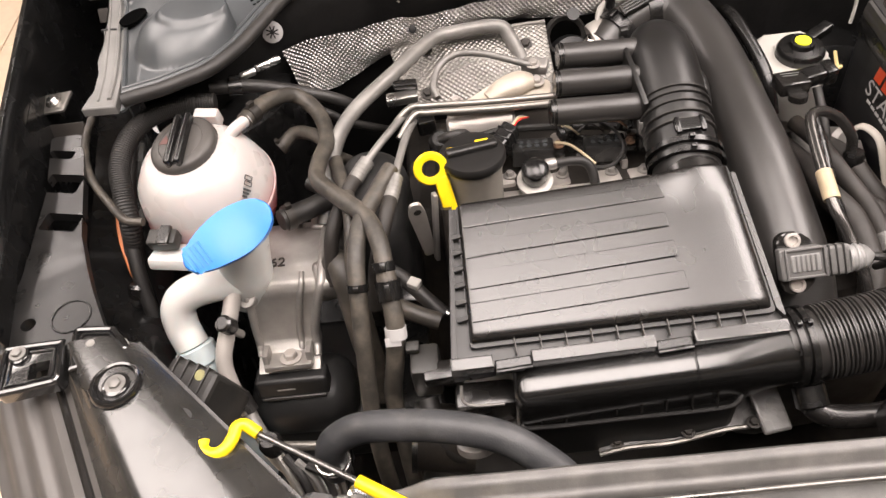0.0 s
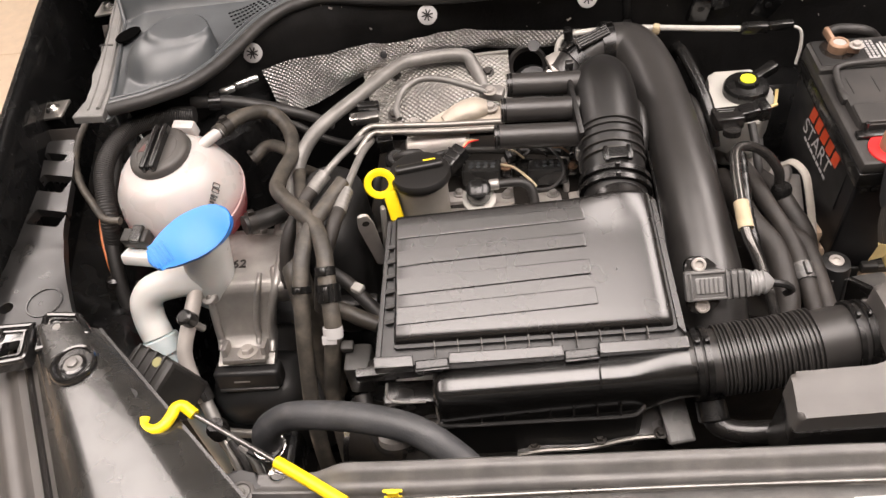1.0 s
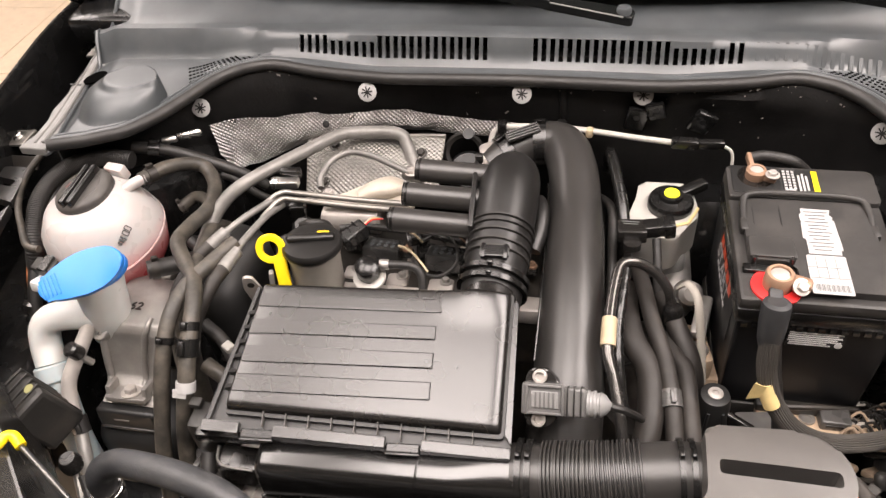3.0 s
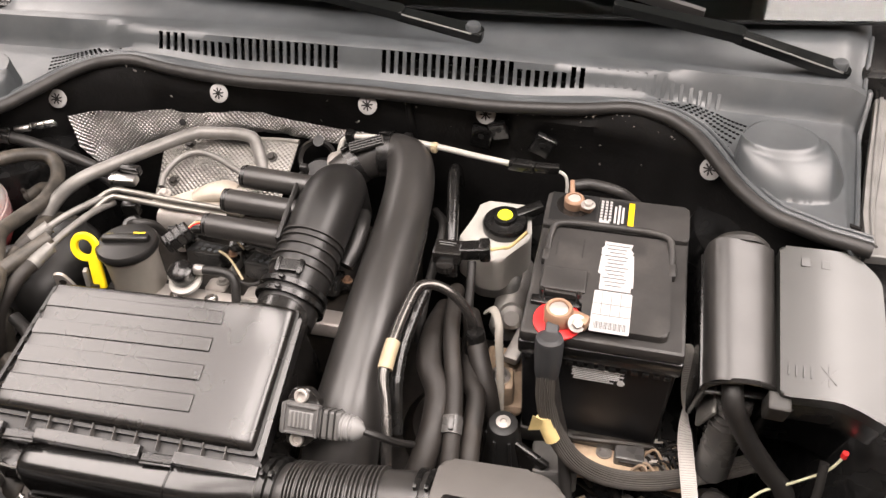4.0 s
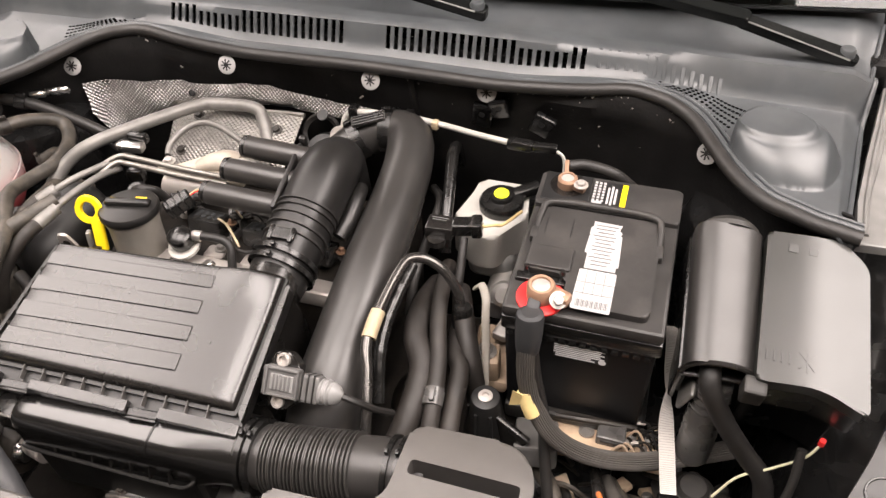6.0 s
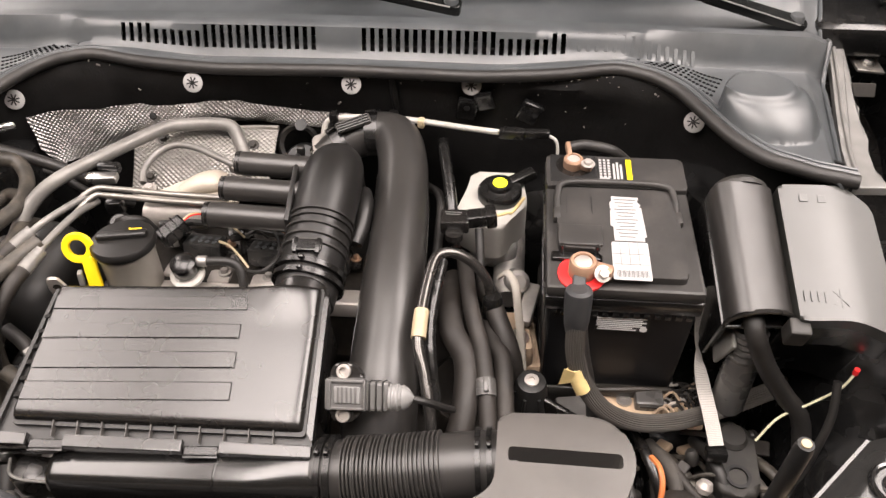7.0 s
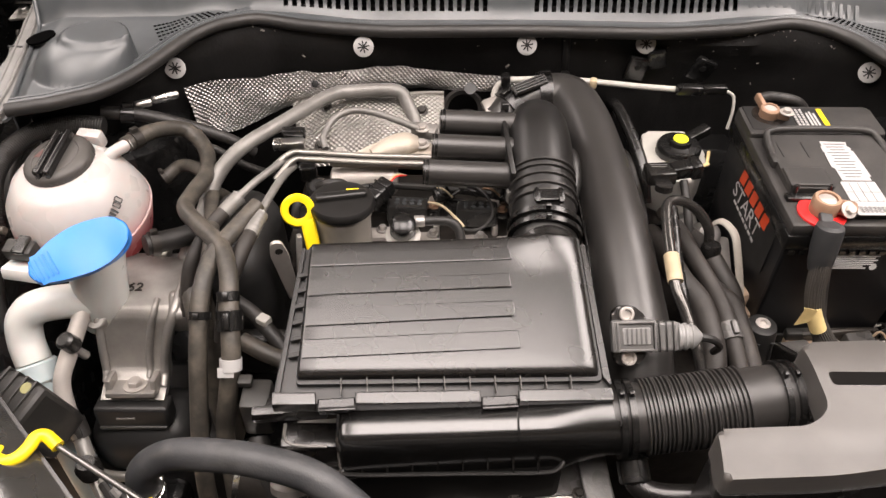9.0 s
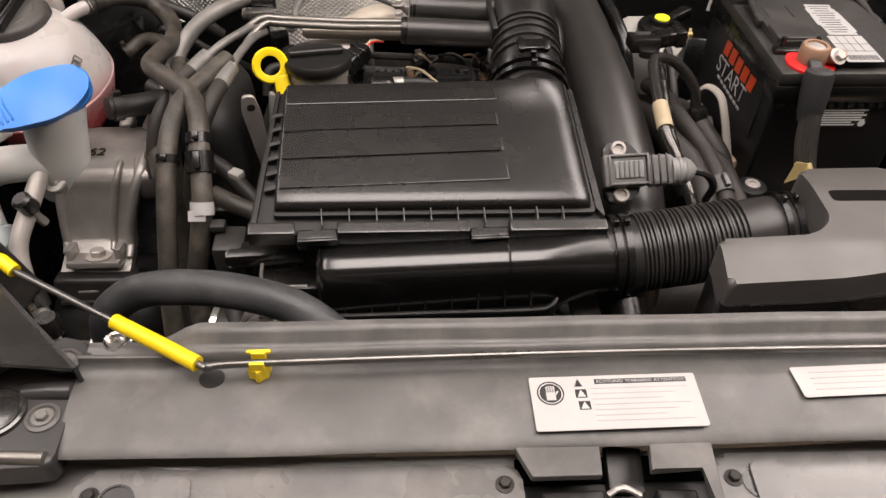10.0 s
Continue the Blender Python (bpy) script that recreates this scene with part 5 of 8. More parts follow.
    q = thing("pressure_sensor", (0.08, -0.41, 0.91), "grey plastic pressure sensor with two screw eyes on the charge pipe", "sensor")
    part("base_plate", prism(rounded([(-0.018, -0.021), (-0.012, -0.027), (0.001, -0.027), (0.012, -0.017), (0.012, 0.017), (0.001, 0.027), (-0.012, 0.027), (-0.018, 0.021)], 0.003, 3), -0.004, 0.008, 0.002, 2, m=m), PLASTIC, q, "black base plate")
    body = part("body", rbox((0.036, 0.028, 0.014), m @ pose(-0.002, 0, 0.013), 0.002), SENSOR_GREY, q, "grey ribbed sensor body")
    part("body_window", rbox((0.024, 0.015, 0.003), m @ pose(0.001, 0, 0.0200), 0.001), SENSOR_PALE, body)
    for k in range(5):
        part("cooling_rib", rbox((0.0018, 0.014, 0.002), m @ pose(-0.007 + 0.004 * k, 0, 0.0218), 0.0004, 1), SENSOR_GREY, body)
    for dx in (-0.015, 0.017):
        part("fin", rbox((0.0018, 0.027, 0.004), m @ pose(dx, 0, 0.0205), 0.0005), SENSOR_GREY, body)
    for dy in (-0.012, 0.012):
        part("fin", rbox((0.030, 0.0018, 0.004), m @ pose(0.001, dy, 0.0205), 0.0005), SENSOR_GREY, body)
    part("socket", rbox((0.022, 0.026, 0.016), m @ pose(0.0275, -0.001, 0.011), 0.003), SENSOR_GREY, q, "grey socket")
    for dx in (0.021, 0.027, 0.033):
        part("fin", rbox((0.0014, 0.027, 0.018), m @ pose(dx, -0.001, 0.0112), 0.0004), ELBOW_BLACK, q)
    pl = part("plug", lathe([(0.0120, 0), (0.0125, 0.002), (0.0112, 0.003), (0.0112, 0.005), (0.0122, 0.006), (0.0122, 0.008), (0.0105, 0.009), (0.0105, 0.011), (0.0115, 0.012), (0.0085, 0.017), (0.002, 0.022), (0, 0.022)], m @ pose(0.038, -0.002, 0.010, 0, 90, 0), 18), SENSOR_PALE, q, "shiny grey ridged plug")
    part("lead", sweep([tuple(m @ V(0.055, -0.002, 0.010)), tuple(m @ V(0.070, -0.006, 0.004)), tuple(m @ V(0.082, -0.014, -0.020)), tuple(m @ V(0.086, -0.022, -0.06))], 0.004, 8), RUBBER, pl)
    for dy in (-0.0195, 0.0195):
        part("screw_eye", lathe([(0.0066, 0), (0.0066, 0.006), (0.0058, 0.0068), (0.0042, 0.0068), (0.0038, 0.003), (0, 0.003)], m @ pose(-0.005, dy, 0.006), 20), WHITE_METAL, q, "bright metal screw eye")


build_ducts()


# ---- coolant tank, washer filler, engine mount ----
def build_tank():
    t = thing("coolant_tank", (-0.537, -0.2, 0.81), "milky white ball-shaped coolant tank with pink coolant", "coolant tank")
    c = V(-0.549, -0.198, 0.890)
    bm = lathe([(q * 0.925, h * (0.94 if h < 0 else 1.0)) for q, h in ((0.0, -0.088), (0.03, -0.083), (0.055, -0.069), (0.075, -0.045), (0.086, -0.015), (0.0885, -0.001), (0.0885, 0.002), (0.085, 0.018), (0.077, 0.042), (0.060, 0.063), (0.048, 0.069), (0, 0.070))], pose(c.x, c.y, c.z, 8, -6, 0), 48)
    body = part("tank", bm, TANK, t, "milky plastic tank with pink coolant")
    part("seam", lathe([(0.0812, -0.002), (0.0835, -0.001), (0.0835, 0.001), (0.0812, 0.002)], pose(c.x, c.y, c.z - 0.004, 8, -6, 0), 48), TANK, body)
    cm = pose(-0.5560, -0.1930, 0.9625, 8, -8, -6) @ Matrix.Diagonal((0.84, 0.84, 0.90, 1))
    cap = part("cap", lathe([(0.0440, -0.014), (0.0475, -0.010), (0.0478, 0.002), (0.0460, 0.006), (0.0420, 0.0085), (0.0330, 0.0090), (0.0325, 0.0082), (0.0315, 0.0090), (0, 0.0096)], cm, 48), CAP_GREY, t, "dusty dark grey screw cap with a raised black grip bar")
    for k in range(36):
        part("knurl", rbox((0.0010, 0.0026, 0.010), cm @ pose(0, 0, 0, 0, 0, 10 * k) @ pose(0.0477, 0, -0.0035), 0), CAP_GREY, cap)
    for dx in (-0.0075, 0.0075):
        part("grip_bar", rbox((0.0095, 0.086, 0.016), cm @ pose(dx, 0.0, 0.0125), 0.0042, 3), PLASTIC_SMOOTH, cap)
    part("grip_web", rbox((0.012, 0.078, 0.010), cm @ pose(0, 0, 0.0100), 0.003), PLASTIC_SMOOTH, cap)
    mark = prism([(-0.008, -0.007), (0.008, -0.007), (0.0, 0.008)], 0.0092, 0.0099, 0, m=cm @ pose(-0.0240, 0.006, 0))
    part("warning_mark", mark, CAP_RED, cap, "dull red triangular mark")
    part("neck_tab", rbox((0.030, 0.014, 0.022), pose(-0.536, -0.142, 0.958, 12, 0, -10), 0.003), TANK, t)
    part("neck_ring", lathe([(0.0430, -0.020), (0.0455, -0.018), (0.0455, -0.012), (0.0430, -0.010)], cm, 40), TANK, body)
    part("nozzle", sweep([(-0.515, -0.180, 0.950), (-0.500, -0.168, 0.958), (-0.484, -0.156, 0.962)], 0.0075, 12), TANK, t)
    part("mounting_foot", rbox((0.050, 0.034, 0.016), pose(-0.580, -0.292, 0.884, -14, 0, -10), 0.004), WHITE_PLASTIC, t)
    # moulded pictograms: open book and bars of small print
    m = aim((-0.4855, -0.2320, 0.9330), (0.66, -0.35, 0.60), 0)
    m = m @ pose(0, 0, 0, 0, 0, 205) @ Matrix.Diagonal((0.85, 0.85, 1, 1))
    for k, (px, py, w, h) in enumerate(((-0.0045, 0, 0.006, 0.010), (0.0035, 0.001, 0.006, 0.010))):
        b = rbox((w, 0.0012, 0.0006), m @ pose(px, py + h / 2, 0), 0)
        rbox((w, 0.0012, 0.0006), m @ pose(px, py - h / 2, 0), 0, bm=b)
        rbox((0.0012, h, 0.0006), m @ pose(px - w / 2, py, 0), 0, bm=b)
        rbox((0.0012, h, 0.0006), m @ pose(px + w / 2, py, 0), 0, bm=b)
        part("book_page", b, PRINT_SHADE_BLACK, body)
    for k in range(3):
        part("print_line", rbox((0.003, 0.011 - 0.002 * k, 0.0006), m @ pose(0.012 + 0.0045 * k, 0.002, -0.0012 * (k + 1)), 0), PRINT_SHADE_BLACK, body)
    # connector and loom at the tank's side
    q = thing("sensor_plug", (-0.582, -0.285, 0.9), "small dark plug with a short lead on the coolant tank", "plug")
    part("housing", rbox((0.034, 0.020, 0.018), pose(-0.585, -0.283, 0.905, 10, 0, -8), 0.003), PLASTIC_DUSTY, q)
    part("latch", rbox((0.014, 0.024, 0.006), pose(-0.581, -0.285, 0.915, 10, 0, -8), 0.002), PLASTIC, q)
    part("lead", sweep([(-0.614, -0.254, 0.908), (-0.637, -0.248, 0.908), (-0.666, -0.214, 0.910), (-0.688, -0.184, 0.914), (-0.705, -0.148, 0.918), (-0.710, -0.109, 0.925), (-0.706, -0.069, 0.932), (-0.710, -0.043, 0.932)], 0.005, 10), HOSE, q)


build_tank()


def build_washer():
    t = thing("washer_filler", (-0.5, -0.32, 0.8), "white plastic washer filler neck with a blue flip cap", "washer filler")
    part("neck", lathe([(0.026, 0.0), (0.0285, 0.004), (0.0290, 0.05), (0.0305, 0.085), (0.032, 0.10), (0.032, 0.112)], aim((-0.503, -0.312, 0.822), (0.13, 0.02, 0.98)), 32), WHITE_PLASTIC, t)
    part("elbow", sweep([(-0.492, -0.318, 0.862), (-0.53, -0.326, 0.868), (-0.562, -0.333, 0.866), (-0.578, -0.341, 0.853), (-0.580, -0.352, 0.832), (-0.572, -0.368, 0.812)], 0.0195, 18), WHITE_PLASTIC, t)
    part("collar", lathe([(0.0215, -0.012), (0.0235, -0.010), (0.0235, 0.010), (0.0215, 0.012)], aim((-0.567, -0.376, 0.803), (0.3, -0.55, -0.7)), 24), PALE_TUBE, t, "pale green tube collar")
    part("tube", sweep([(-0.570, -0.370, 0.810), (-0.555, -0.395, 0.778), (-0.540, -0.42, 0.74), (-0.530, -0.435, 0.68), (-0.525, -0.44, 0.60)], 0.0185, 18), PALE_TUBE, t, "pale green translucent tube")
    m = frame_of((-0.4875, -0.3215, 0.9460), (0.083, 0.058, 0.010), (-0.4, 0.62, 0.42))
    out = []
    for k in range(48):
        a = 2 * math.pi * k / 48
        x, y = 0.047 * math.cos(a), 0.0275 * math.sin(a)
        if x < -0.018:
            x = -0.018 + (x + 0.018) * 1.45
            y = math.copysign(max(abs(y), 0.0135 * sstep(0.0, 0.004, abs(y))), y) if x > -0.057 else y
        out.append((x, y))

    def bend(x, y):
        return -0.0050 * sstep(-0.015, -0.06, x) + 0.0045 * sstep(0.015, 0.047, x) - 3.0 * y * y
    cap = part("cap", prism(out, -0.0035, 0.0050, 0.0035, 4, m=m, cut=bend, grid=0.008), BLUE, t, "bright blue flip cap with a ribbed tongue", sharp=50)
    part("cap_rim", prism([(0.90 * x + 0.005, 0.90 * y) for x, y in out if x > -0.03], -0.013, -0.003, 0.001, m=m), BLUE, cap)
    part("cap_lip", prism([(0.96 * x + 0.002, 0.98 * y) for x, y in out if x > -0.02], -0.0085, -0.0060, 0.0006, m=m), BLUE, cap)
    for k in range(5):
        w = 0.028 - 0.0008 * k
        part("grip_line", rbox((0.0020, w, 0.0020), m @ pose(-0.0345 - 0.0050 * k, 0, 0.0034 - 0.0007 * k, 0, 6, 0), 0.0006, 1), BLUE, cap)


build_washer()


def build_mount():
    t = thing("engine_mount", (-0.465, -0.33, 0.7), "cast aluminium engine mount bracket on a black rubber block", "engine mount")
    prof = [(-0.222, 0.842), (-0.246, 0.857), (-0.300, 0.861), (-0.326, 0.858), (-0.337, 0.849), (-0.347, 0.816), (-0.356, 0.786), (-0.364, 0.777), (-0.389, 0.769)]

    def f(u, v, up=0.0):
        k = min(int(v), len(prof) - 2)
        y = prof[k][0] + (prof[k + 1][0] - prof[k][0]) * (v - k)
        z = prof[k][1] + (prof[k + 1][1] - prof[k][1]) * (v - k)
        q = sstep(3.0, 6.0, v)
        w, cx = 0.046 - 0.0095 * q, -0.4545 - 0.0125 * q
        n = V(0, -0.25, 1).lerp(V(0, -1, 0.35), sstep(2.8, 4.4, v)).lerp(V(0, -0.3, 1), sstep(6.0, 7.2, v)).normalized()
        dish = -0.004 * (1 - u * u) * sstep(3.2, 4.5, v) * sstep(7.2, 6.0, v)
        return V(cx + u * w, y, z) + n * (up + dish)
    part("bracket", sheet(f, list(np.linspace(-1, 1, 17)), list(np.linspace(0, 8, 49)), 0.010), ALU, t)
    for u, r, v0, v1 in ((0.93, 0.0058, 0.6, 7.4), (0.42, 0.0042, 2.6, 7.0), (-0.93, 0.0050, 2.8, 7.2)):
        part("rib", sweep([(*f(u, v, 0.002), r * (0.75 + 0.25 * math.sin(math.pi * (v - v0) / (v1 - v0)))) for v in np.linspace(v0, v1, 12)], r, 10, 3), ALU, t)
    part("rear_ear", rbox((0.022, 0.024, 0.016), pose(-0.418, -0.238, 0.856, 12, 0, -8), 0.005, 3), ALU, t)
    part("rear_ear", rbox((0.016, 0.020, 0.014), pose(-0.450, -0.232, 0.854, 12, 0, 0), 0.004, 3), ALU, t)
    ear = part("boss", lathe([(0.0120, -0.02), (0.0120, 0.0), (0.0105, 0.0015), (0.0055, 0.0015), (0.005, -0.006), (0, -0.006)], aim((-0.5005, -0.338, 0.852), (-0.1, -0.6, 0.8)), 24), ALU, t)
    part("boss_hole", lathe([(0.0045, -0.004), (0.0045, -0.0035), (0, -0.0035)], aim((-0.5005, -0.338, 0.852), (-0.1, -0.6, 0.8)), 16), PRINT_SHADE_BLACK, ear)
    part("side_arm", rbox((0.042, 0.040, 0.040), pose(-0.404, -0.315, 0.842, 10, 6, 14), 0.009, 3), ALU, t)
    pm = pose(-0.4665, -0.3790, 0.7765, -16, 0, 1)
    pad = part("bolt_pad", rbox((0.056, 0.026, 0.007), pm, 0.0015), ALU, t)
    for dx in (-0.0255, 0.0255):
        part("pad_post", rbox((0.007, 0.022, 0.020), pm @ pose(dx, 0.004, 0.006), 0.0018), ALU, pad)
    part("bolt", bolt(pm @ pose(0.003, 0, 0.0035), 0.0082, 0.0085), WHITE_METAL, pad)
    face = part("rubber_block", rbox((0.086, 0.026, 0.030), pose(-0.467, -0.392, 0.752, -10), 0.005, 3), TIMING_BLACK, t, "black rubber mount block")
    part("block_lip", rbox((0.078, 0.006, 0.0045), pose(-0.467, -0.4065, 0.7405, -10), 0.0015), PIPE_GREY, face)
    part("block_slot", rbox((0.022, 0.0024, 0.0035), pose(-0.474, -0.4042, 0.7540, -10), 0.0008, 1), GREY_PIPE, face)
    part("belly", rbox((0.130, 0.090, 0.090), pose(-0.466, -0.375, 0.690), 0.034, 5), TIMING_BLACK, t)
    part("lower_block", rbox((0.16, 0.17, 0.10), pose(-0.46, -0.33, 0.62), 0.02, 3), RUBBER, t)
    part("cast_mark", text_mesh("62", 0.019, pose(-0.474, -0.304, 0.8620, -4), 0.0006), DARK_METAL, t)


build_mount()


# ---- battery side ----
def build_battery():
    t = thing("battery", (0.36, -0.16, 0.75), "black car battery with white labels and red side panel", "battery")
    case = part("case", rbox((0.166, 0.222, 0.16), pose(0.3605, -0.169, 0.835), 0.004, 2, taper=0.96), CASE_BLACK, t, "plain black case")
    part("case_rim", rbox((0.174, 0.228, 0.022), pose(0.3605, -0.1695, 0.922), 0.004), PLASTIC_SMOOTH, case)
    for k in range(14):
        part("rim_tooth", rbox((0.007, 0.003, 0.005), pose(0.285 + 0.0115 * k, -0.2832, 0.908), 0), PLASTIC_SMOOTH, case)
    part("cover", rbox((0.172, 0.226, 0.016), pose(0.3605, -0.1695, 0.940), 0.004), BATTERY_TOP, t)
    out = rounded([(0.336, -0.270), (0.428, -0.270), (0.428, -0.123), (0.287, -0.123), (0.287, -0.228), (0.336, -0.230)], 0.010)
    part("raised_lid", prism(out, 0.945, 0.9575, 0.003), BATTERY_TOP, t, "raised scuffed black lid")
    part("vent_block", rbox((0.050, 0.034, 0.006), pose(0.3125, -0.209, 0.9575), 0.002), BATTERY_TOP, t)
    part("lid_step", rbox((0.058, 0.012, 0.010), pose(0.309, -0.2365, 0.9485), 0.002), PLASTIC_SMOOTH, t)
    for k in range(0, 4, 3):
        part("vent_seam", rbox((0.0010, 0.030, 0.0006), pose(0.298 + 0.010 * k, -0.155, 0.9577), 0), PRINT_SHADE_BLACK, t)
    for x in (0.291, 0.331):
        part("peg", lathe([(0.003, 0), (0.003, 0.014), (0, 0.014)], pose(x, -0.2315, 0.950), 10), PLASTIC, t)
    rear = rounded([(0.275, -0.118), (0.446, -0.118), (0.446, -0.057), (0.275, -0.057)], 0.006)
    part("rear_cover", prism(rear, 0.942, 0.9545, 0.003), BATTERY_TOP, t)
    part("rear_notch", rbox((0.058, 0.052, 0.004), pose(0.309, -0.083, 0.9535), 0.001), PRINT_SHADE_BLACK, t)
    part("handle", sweep([(0.2885, -0.168, 0.953), (0.2885, -0.138, 0.958), (0.298, -0.121, 0.962), (0.3575, -0.1185, 0.963), (0.416, -0.121, 0.962), (0.4265, -0.138, 0.958), (0.4265, -0.168, 0.953)], 0.0042, 10), BATTERY_TOP, t, "folded black carrying handle")
    for x in (0.287, 0.428):
        part("handle_end", rbox((0.009, 0.020, 0.010), pose(x, -0.170, 0.953), 0.002), BATTERY_TOP, t)
    # labels on the lid: torn top part, clean lower part, bar code
    lab = part("lid_label", prism([(0.3510, -0.215), (0.3850, -0.215), (0.3850, -0.2075), (0.3875, -0.2075), (0.3870, -0.190), (0.3862, -0.176), (0.3855, -0.158), (0.3830, -0.1565), (0.3850, -0.1525), (0.3815, -0.148), (0.3835, -0.1395), (0.3515, -0.1385), (0.3515, -0.147), (0.3490, -0.149), (0.3488, -0.160), (0.3505, -0.161), (0.3490, -0.164), (0.3478, -0.190), (0.3510, -0.1915)], 0.9577, 0.9583, 0), LABEL_WHITE, t, "torn white paper label")
    lab2 = part("lid_label", prism(rounded([(0.346, -0.2755), (0.3875, -0.2755), (0.3875, -0.217), (0.347, -0.217)], 0.002, 2), 0.9577, 0.9583, 0), LABEL_WHITE, t, "white paper label with a bar code")
    for x in range(22):
        w = 0.0004 + 0.0004 * ((x * 7) % 3)
        part("bar_code_line", rbox((w, 0.010, 0.0003), pose(0.3505 + 0.0016 * x, -0.2665, 0.9585), 0), LABEL_GREY, lab2)
    for y in (-0.236, -0.252):
        part("print_line", rbox((0.040, 0.0006, 0.0002), pose(0.367, y, 0.9585), 0), LABEL_GREY, lab2)
    for k in range(3):
        part("print_line", rbox((0.0006, 0.035, 0.0002), pose(0.356 + 0.010 * k, -0.236, 0.9585), 0), LABEL_GREY, lab2)
    for k in range(12):
        part("print_line", rbox((0.026 - 0.004 * (k % 3), 0.0013, 0.0003), pose(0.367 - 0.001 * (k % 2), -0.1445 - 0.0058 * k, 0.9586), 0), LABEL_GREY, lab)
    w = part("warning_label", prism([(0.339, -0.110), (0.381, -0.110), (0.381, -0.062), (0.339, -0.062)], 0.9546, 0.9551, 0), PRINT_SHADE_BLACK, t, "black and white warning label with a yellow edge")
    part("yellow_edge", prism([(0.3745, -0.109), (0.381, -0.109), (0.381, -0.063), (0.3745, -0.063)], 0.9551, 0.9554, 0), YELLOW, w, "yellow label edge")
    for k in range(7):
        for j in range(3):
            part("white_dot", rbox((0.0032, 0.0036, 0.0003), pose(0.3425 + 0.0052 * j, -0.0655 - 0.0054 * k, 0.9553), 0), LABEL_WHITE, w)
    for x, L in ((0.359, 0.030), (0.3635, 0.036), (0.368, 0.028)):
        part("print_bar", rbox((0.0026, L, 0.0003), pose(x, -0.087, 0.9553), 0), LABEL_WHITE, w)
    part("white_patch", rbox((0.012, 0.009, 0.0003), pose(0.347, -0.104, 0.9553), 0), LABEL_WHITE, w)
    # front sticker of small print
    fl = part("front_label", rbox((0.060, 0.0006, 0.026), pose(0.364, -0.2812, 0.8905), 0), PRINT_SHADE_BLACK, t, "black label with white small print")
    for k in range(7):
        part("print_line", rbox((0.056 - 0.005 * (k % 2) - (0.012 if k > 4 else 0), 0.0004, 0.0019), pose(0.3625 - 0.002 * (k % 2) - (0.004 if k > 4 else 0), -0.2816, 0.9010 - 0.0032 * k), 0), WHITE_PRINT, fl)
    part("symbol", lathe([(0.0042, 0), (0.0042, 0.0005), (0, 0.0005)], pose(0.3885, -0.2814, 0.8835, 90), 18), WHITE_PRINT, fl)
    # red side panel: slanted plain blocks in the maker's colours
    sd = part("side_panel", rbox((0.0006, 0.150, 0.072), pose(0.2776, -0.178, 0.880), 0), PRINT_SHADE_BLACK, t, "black side sticker with red and white slanted blocks")
    mm = pose(0.2771, -0.178, 0.880) @ Matrix(((0, 0, -1, 0), (-1, 0, 0, 0), (0, 1, 0, 0), (0, 0, 0, 1)))
    for k in range(5):
        x = -0.052 + 0.021 * k
        part("red_block", prism([(x, 0.007), (x + 0.0165, 0.009), (x + 0.020, 0.029), (x + 0.0035, 0.027)], 0, 0.0006, 0, m=mm), LABEL_RED, sd, "slanted red block")
    for k in range(7):
        x = -0.048 + 0.012 * k
        part("small_block", prism([(x, -0.0255), (x + 0.009, -0.0250), (x + 0.0095, -0.021), (x + 0.0005, -0.0215)], 0, 0.0006, 0, m=mm), LABEL_WHITE, sd, "small white block")
    part("lettering", text_mesh("START", 0.0330, mm @ Matrix(((1, 0.10, 0, -0.060), (0.03, 0.98, 0, -0.0180), (0, 0, 1, 0.0006), (0, 0, 0, 1)))), LABEL_WHITE, sd, "white slanted lettering")
    # terminals
    for x, y, ring in ((0.313, -0.2615, True), (0.309, -0.078, False)):
        if ring:
            part("terminal_ring", lathe([(0.024, 0.946), (0.0265, 0.9475), (0.0265, 0.9505), (0.024, 0.9515), (0, 0.9515)], pose(x, y, 0), 28), RED, t, "red terminal ring")
        else:
            part("terminal_recess", lathe([(0.022, 0.953), (0.022, 0.9555), (0, 0.9555)], pose(x, y, 0), 24), PLASTIC, t)
    c = thing("plus_clamp", (0.313, -0.262, 0.95), "oxidised copper clamp on the battery's plus post", "battery clamp")
    part("collar", lathe([(0.0135, 0.950), (0.0155, 0.952), (0.0155, 0.968), (0.0135, 0.971), (0.0105, 0.971), (0.0100, 0.966)], pose(0.313, -0.2615, 0), 24), COPPER, c)
    part("post", lathe([(0.0100, 0.950), (0.0100, 0.9685), (0.0085, 0.9695), (0, 0.9695)], pose(0.313, -0.2615, 0), 24), WHITE_METAL, c, "dull grey lead post")
    part("lug", rbox((0.026, 0.016, 0.014), pose(0.333, -0.2655, 0.960, 0, 0, -18), 0.004), COPPER, c)
    part("bolt", bolt(aim((0.3335, -0.273, 0.963), (0.2, -0.5, 0.7)), 0.006, 0.006), WHITE_METAL, c)
    part("tongue", rbox((0.015, 0.018, 0.009), pose(0.309, -0.280, 0.955, 24, 0, 0), 0.004), BOOT_GREY, c)
    n = thing("minus_clamp", (0.309, -0.077, 0.95), "oxidised copper clamp on the battery's minus post", "battery clamp")
    part("collar", lathe([(0.0110, 0.953), (0.0122, 0.955), (0.0122, 0.966), (0.0105, 0.968), (0.0082, 0.968), (0.0078, 0.964)], pose(0.308, -0.079, 0), 24), COPPER, n)
